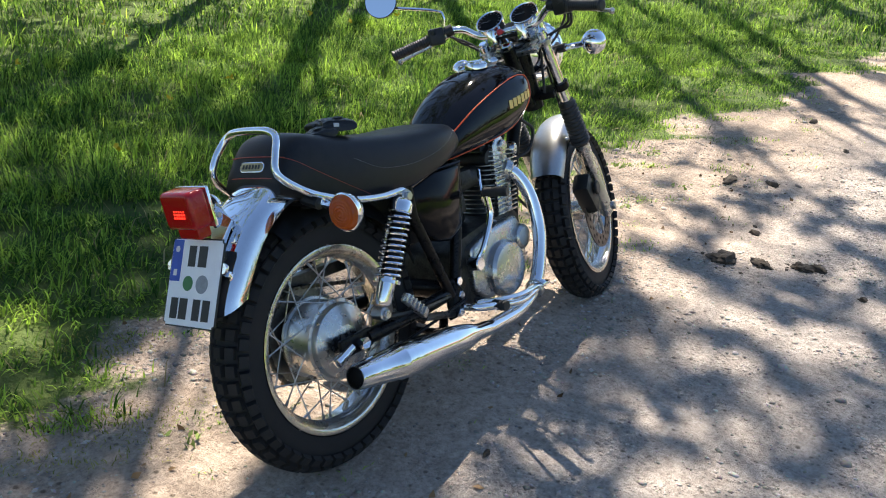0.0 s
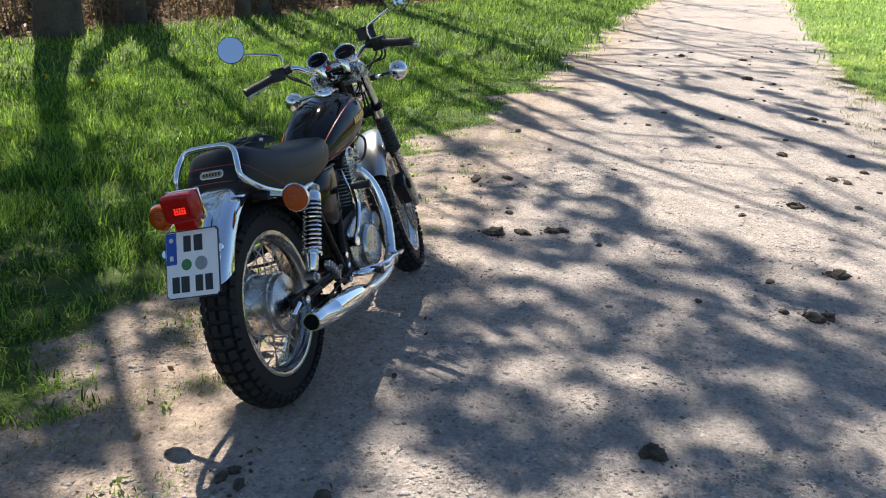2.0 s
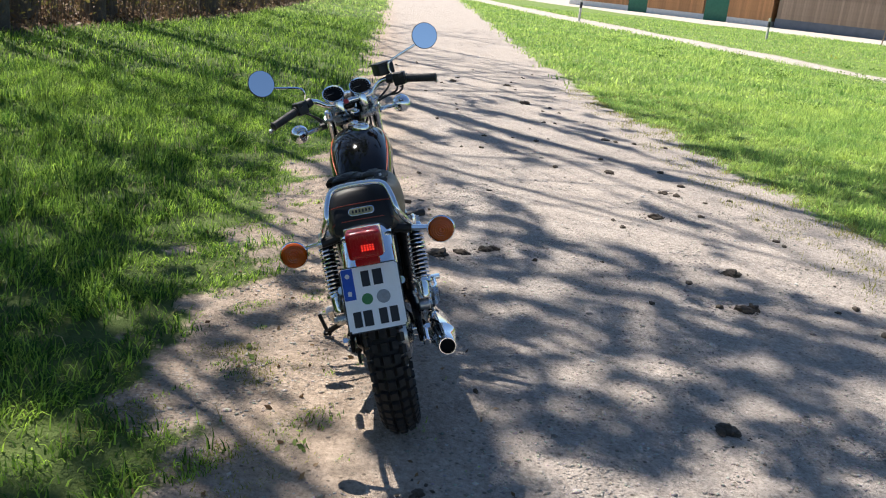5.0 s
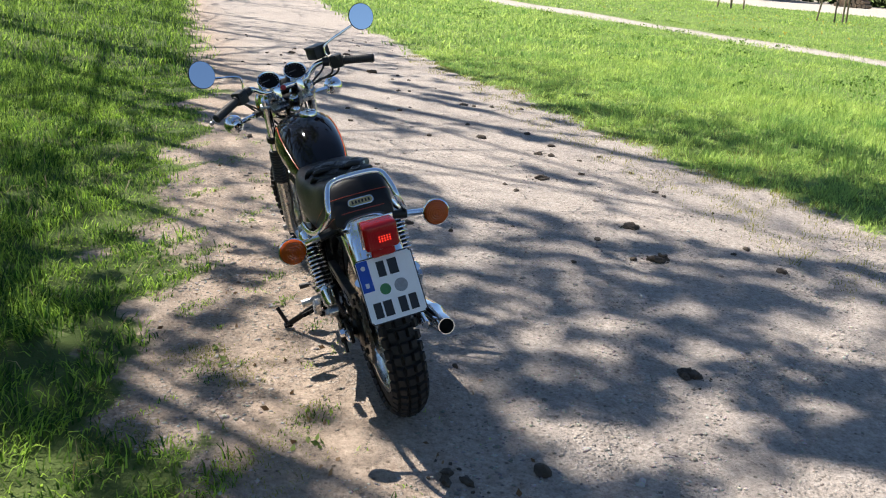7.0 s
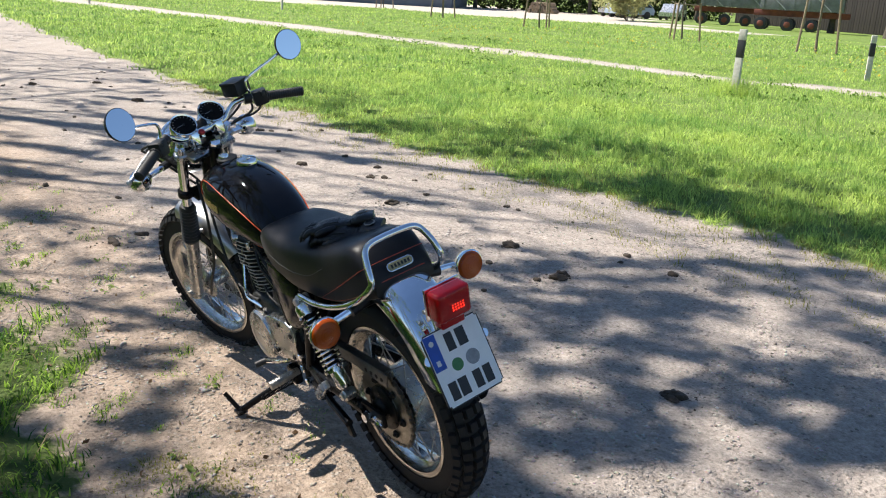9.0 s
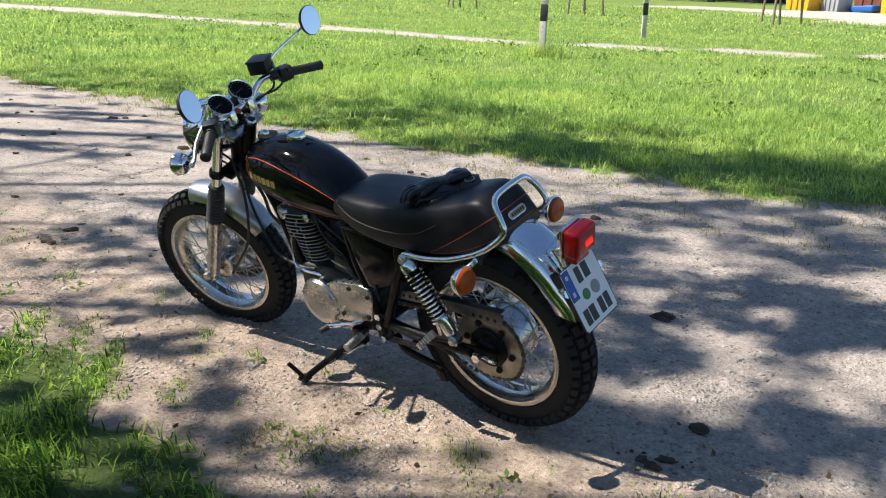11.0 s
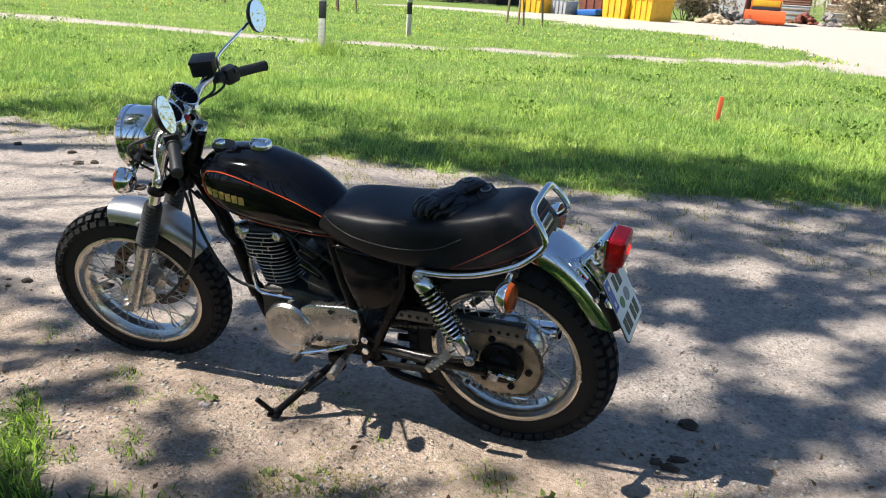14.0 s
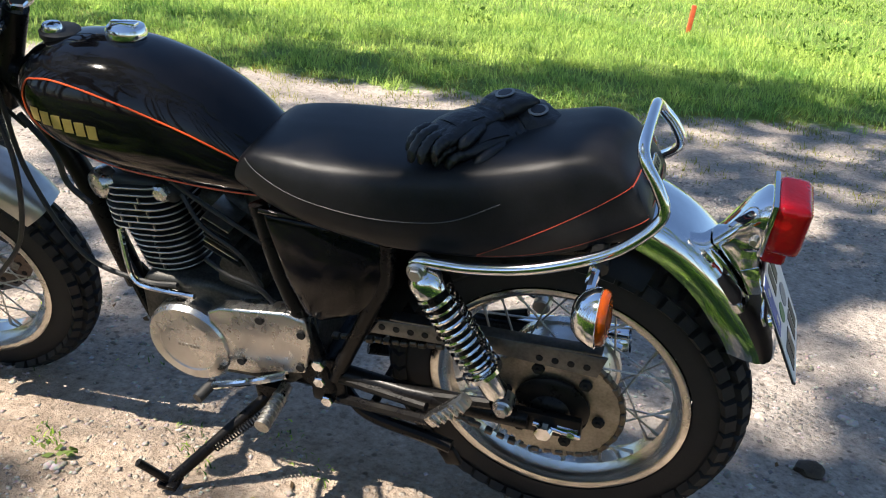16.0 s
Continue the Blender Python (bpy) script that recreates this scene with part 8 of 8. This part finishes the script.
crate(4.75, -66.0, 0.0, 1.9, 1.2, 1.15, 3, GREYM, "grey crate on the yard beneath the shelter")
crate(4.7, -66.0, 1.2, 1.8, 1.1, 0.55, -2, RUST, "reddish slatted crate on a grey one")
crate(4.75, -66.0, 1.82, 1.7, 1.1, 0.4, 5, SAND, "pale crate on top of the stack")
crate(1.9, -66.5, 0.0, 1.5, 1.1, 0.8, 10, GREYM, "low grey crate near the brush")
crate(2.0, -66.5, 0.86, 1.3, 1.0, 0.5, -6, SAND, "sandy crate stacked on a low one")
crate(2.0, -66.5, 1.42, 1.1, 0.9, 0.45, 4, RUST, "small reddish crate at the top")


def heap(name, x, y, r, h, material, label, seed):
    rng = np.random.default_rng(seed)
    bm = B()
    for _ in range(34):
        a, d = rng.uniform(0, 6.28), r * rng.uniform(0, 1) ** 0.7
        q = r * rng.uniform(0.14, 0.34)
        lump(bm, (x + d * math.cos(a), y + d * math.sin(a), max(q * 0.3, h * (1 - d / r) - q * 0.3)), q, rng, rng.uniform(0.5, 0.9))
    ob = part(name, bm, material, None, "", None, 80)
    tagged(ob, label, "heap")


def log_stack(x, y, az):
    """Cut logs piled three high."""
    s = new("log_stack")
    s.matrix_world = pose(x, y, 0, 0, 0, az)
    tagged(s, "stack of pale cut logs beside the hedge", "logs")
    rng = np.random.default_rng(7)
    for row, n in ((0, 7), (1, 6), (2, 5)):
        for k in range(n):
            r_ = rng.uniform(0.15, 0.19)
            bm = B()
            cyl(bm, (-1.0, (k - n / 2) * 0.36, 0.17 + row * 0.3), (1.0 + rng.uniform(-0.1, 0.1), (k - n / 2) * 0.36, 0.17 + row * 0.3), r_, None, 12, 0.01)
            part("log", bm, STAKE_WOOD, s)


log_stack(62.5, -52.0, 125)
heap("sand_heap", 7.9, -49.0, 0.9, 0.5, SAND, "heap of pale sand in the yard", 81)
RUBBLE = mat("mixed_rubble", (0.3, 0.28, 0.26), (0.1, 0.095, 0.09), 4.0, (0.8, 0.95), 0.0, 0.03, 20)
heap("rubble_heap", 7.4, -52.6, 1.1, 0.8, RUBBLE, "heap of grey rubble and scrap", 82)
heap("rubble_heap", 4.0, -64.0, 0.9, 0.8, RUST, "heap of brick rubble beneath the shelter", 83)
heap("debris_heap", 2.4, -62.0, 0.8, 0.9, RUBBLE, "stacked grey scrap beneath the shelter", 84)


# grey steel made darker: the shade over the trailers is put into this colour
TUB_SHADED = mat("shaded_tub_steel", (0.22, 0.23, 0.24), (0.13, 0.135, 0.14), 3, (0.5, 0.7))


def trailer(x, y, az):
    v = new("tipping_trailer")
    v.matrix_world = pose(x, y, 0, 0, 0, az)
    tagged(v, "old grey tipping trailer on a rusty red chassis", "trailer")
    bm = B()
    box(bm, (0, 0, 2.0), (5.5, 2.3, 1.1), 0.04)
    part("tub", bm, TUB_SHADED, v, "grey tipping tub, darkened as if in shade")
    for k in range(6):
        bm = B()
        box(bm, (-2.5 + k, 1.18, 2.0), (0.09, 0.08, 1.15), 0.01)
        part("rib", bm, TUB_SHADED, v)
    bm = B()
    box(bm, (0, 0, 1.2), (6.4, 1.2, 0.4), 0.04)
    part("chassis", bm, RUST, v)
    for px in (-2.0, 1.0):
        bm = B()
        tube(bm, [(px, 1.2, 1.45), (px + 1.2, 1.2, 2.5)], 0.04, 6)
        part("brace", bm, GREYM, v)
    for px in (-0.8, 0.8, 2.6):
        for sy in (-1, 1):
            bm = B()
            lathe(bm, [(0.2, 0), (0.44, 0.03), (0.44, 0.27), (0.2, 0.3)], (px, sy * 1.0 - 0.15, 0.44), (0, 1, 0), 20)
            tw = part("wheel", bm, DARKM, v)
            bm = B()
            lathe(bm, [(0.22, 0), (0.2, 0.03), (0.1, 0.05)], (px, sy * 1.16, 0.44), (0, sy, 0), 16)
            part("wheel_rim", bm, RUST, tw, "rusty red wheel rim")


trailer(47.2, -58.8, 37)
trailer(39.2, -55.8, 30)


def parked_car(x, y, az, paint, label):
    v = new("car")
    v.matrix_world = pose(x, y, 0, 0, 0, az)
    tagged(v, label, "car", "cars by the hedge")
    bm = B()
    rows = []
    for py, s in ((-0.85, 0.93), (-0.8, 1.0), (0.8, 1.0), (0.85, 0.93)):
        rows.append([(px * s, py, pz) for px, pz in ((-2.1, 0.35), (2.1, 0.35), (2.15, 0.7), (1.2, 0.9), (0.5, 1.4), (-1.2, 1.42), (-2.0, 0.95), (-2.15, 0.7))])
    loft(bm, rows)
    part("body", bm, paint, v, "", None, 30)
    bm = B()
    loft(bm, [[(px, py, pz) for px, pz in ((-1.75, 0.98), (1.0, 0.98), (0.48, 1.36), (-1.15, 1.38))] for py in (-0.86, 0.86)])
    part("window", bm, DARKM, v, "dark side windows")
    for px in (-1.3, 1.3):
        for sy in (-1, 1):
            bm = B()
            lathe(bm, [(0.2, 0), (0.32, 0.02), (0.32, 0.2), (0.2, 0.22)], (px, sy * 0.8 - 0.11, 0.32), (0, 1, 0), 18)
            part("wheel", bm, DARKM, v)


CAR_SILVER = mat("silver_car_paint", (0.55, 0.58, 0.62), None, 3, (0.2, 0.35), 0.6)
parked_car(60.5, -59.2, 100, CAR_SILVER, "silver car parked by the hedge")
parked_car(58.0, -58.0, 80, mat("pale_blue_car", (0.4, 0.5, 0.62), None, 3, (0.25, 0.4)), "pale blue car parked by the hedge")
parked_car(55.6, -61.0, 120, CAR_SILVER, "silver car parked behind a bush")

# big old tree at the yard's end, brush heaps and the far wood
rng = np.random.default_rng(90)
FAR_LEAF = leafy("far_spring_leaves", (0.4, 0.38, 0.19), (0.42, 0.45, 0.2), 0.6, 0.15, 0.6, 0.15)
bm = B()
box(bm, (0, 0, 1.5), (2.0, 0.12, 2.6), 0.02)
pn = part("wooden_panel", bm, PLANK_NEW, None)
pn.matrix_world = pose(-7.35, -54.6, -0.09, -8, -5, -8)
tagged(pn, "large reddish wooden panel leaning beside the old trunk", "panel")
bm = B()
box(bm, (0, 0, 0.25), (0.9, 0.6, 0.5), 0.12, Matrix.Rotation(0.1, 4, "Y"), 3)
ts = part("plastic_sheet", bm, mat("teal_plastic", (0.05, 0.4, 0.4), (0.03, 0.25, 0.28), 6, (0.4, 0.6), 0.0, 0.02, 12), None, "", None, 60)
ts.matrix_world = pose(-5.2, -61.2, 0, 0, 0, 20)
tagged(ts, "crumpled teal plastic sheet on the ground", "plastic sheet")
bm = B()
loft(bm, [[(px * k, py * k, pz) for px, py in ((-0.9, -0.5), (0.9, -0.5), (0.9, 0.5), (-0.9, 0.5))] for pz, k in ((0.0, 0.92), (0.7, 1.0), (0.72, 0.94), (0.12, 0.86))])
wt = part("water_trough", bm, mat("blue_trough_paint", (0.02, 0.13, 0.2), (0.015, 0.09, 0.14), 4, (0.45, 0.6)), None, "", None, 20)
wt.matrix_world = pose(-6.7, -59.5, 0, 0, 0, -6)
tagged(wt, "dark blue metal trough at the old trunk's foot", "trough")
# the crown's shade on the trunk is put into this bark's dark colour
tree((-7.2, -64.0, 0), 16, 1.6, (8.0, 0.5), 91, False, "massive old tree at the yard's end, bark darkened for shade", 0.3, 3, clumps=260, bark=mat("shaded_old_bark", (0.02, 0.016, 0.013), (0.05, 0.042, 0.034), 1.5, (0.85, 0.95), 0.0, 0.05, 6))


def shrub(x, y, r, h, seed, material, label, leaf=0.14):
    rng = np.random.default_rng(seed)
    s = new("shrub")
    s.location = (x, y, 0)
    tagged(s, label, "shrub", "shrubs by the yard")
    bars, ends = [], []
    for _ in range(14):
        a = rng.uniform(0, 6.28)
        grow(rng, (0.2 * r * math.cos(a), 0.2 * r * math.sin(a), 0), (0.7 * math.cos(a), 0.7 * math.sin(a), 1.2), h * rng.uniform(0.5, 0.95), 0.03, 1, bars, ends)
    bm = B()
    for p, q, _ in bars:
        tube(bm, p, q, 3, False, False)
    part("branches", bm, BARK_LIGHT, s)
    V, F = leaf_cloud([e for e, _ in ends], leaf, 9, 0.2, rng)
    sheet("leaves", V, F, material, s)


BROWN_LEAF = leafy("brown_brush", (0.32, 0.26, 0.18), (0.4, 0.34, 0.24), 0.3, 0.4)
shrub(0.1, -58.0, 1.5, 2.3, 95, BROWN_LEAF, "tangled brown brush heap at the yard's edge")
shrub(-1.6, -64.0, 1.8, 2.6, 96, FAR_LEAF, "brown and green brush at the yard's edge")
shrub(10.0, -52.0, 2.2, 2.6, 97, BROWN_LEAF, "grey-brown bush behind the skips")
shrub(48.6, -48.4, 1.5, 3.0, 98, FAR_LEAF, "pale green bush by the parked cars")
# hedge of dark trees between hall and cars
for i, (hx, hy) in enumerate(((73, -52), (69.5, -57), (66.5, -61), (63, -65), (59.5, -69), (75, -60), (67, -70))):
    tree((hx, hy, 0), 9, 0.2, (0, 0), 110 + i, False, "broad leafy tree in the hedge behind the meadow", 0.12, 3, clumps=130)
for i, (hx, hy) in enumerate(((31.5, -54.0), (37.5, -57.0), (26.5, -55.0))):
    tree((hx, hy, 0), 11, 0.22, (0, 0), 140 + i, False, "broad leafy tree shading the dark barn", 0.28, 3, clumps=170)
# green darkened so that the sunlit hedge looks as deep in shade
HEDGE_LEAF = leafy("shaded_hedge_leaves", (0.035, 0.055, 0.015), (0.07, 0.09, 0.025), 0.35, 0.4)
HEDGE = [(86, -44), (79, -51), (74.5, -56), (71, -60.5), (68, -64), (64.5, -68), (60, -73)]
hedge_pts = []
for i in range(900):
    k = rng.uniform(0, len(HEDGE) - 1.001)
    (hx, hy), (ix, iy) = HEDGE[int(k)], HEDGE[int(k) + 1]
    f = k - int(k)
    hedge_pts.append((hx + (ix - hx) * f + rng.normal(0, 0.8), hy + (iy - hy) * f + rng.normal(0, 0.8), rng.uniform(0.05, 3.6 + 0.9 * math.sin(k * 5))))
V, F = leaf_cloud(hedge_pts, 0.2, 14, 0.35, rng)
tagged(sheet("hedge", V, F, HEDGE_LEAF), "dense green hedge behind the parked cars, shade put into its green", "hedge", "", "stuff")
# far wood
far_pts, trunks_v, trunks_f = [], [], []
for i in range(270):
    fx = rng.uniform(-110, 150)
    fy = -92 - 0.10 * abs(fx) + rng.uniform(-30, 6)
    if fx > 60:
        fy -= 30
    hh = rng.uniform(9, 17)
    r = rng.uniform(0.06, 0.2)
    o = len(trunks_v) * 8
    trunks_v.append(np.array([(fx + sx * r * k, fy + sy * r * k, z) for z, k in ((-0.2, 1), (hh, 0.3)) for sx, sy in ((-1, -1), (1, -1), (1, 1), (-1, 1))]))
    for k in range(4):
        trunks_f.append((o + k, o + (k + 1) % 4, o + 4 + (k + 1) % 4, o + 4 + k))
    for _ in range(26):
        far_pts.append((fx + rng.normal(0, 2.6), fy + rng.normal(0, 2.2), hh * rng.uniform(0.03, 1.05)))
tagged(sheet("far_wood_trunks", np.concatenate(trunks_v), np.array(trunks_f), mat("far_bark", (0.36, 0.32, 0.27), (0.24, 0.21, 0.175), 1.0, (0.8, 0.95))), "grey-brown trunks of the far wood", "woods", "", "stuff")
V, F = leaf_cloud(far_pts, 0.17, 16, 0.9, rng)
tagged(sheet("far_wood_leaves", V, F, FAR_LEAF), "thin pale green spring leaves of the far wood", "woods", "", "stuff")
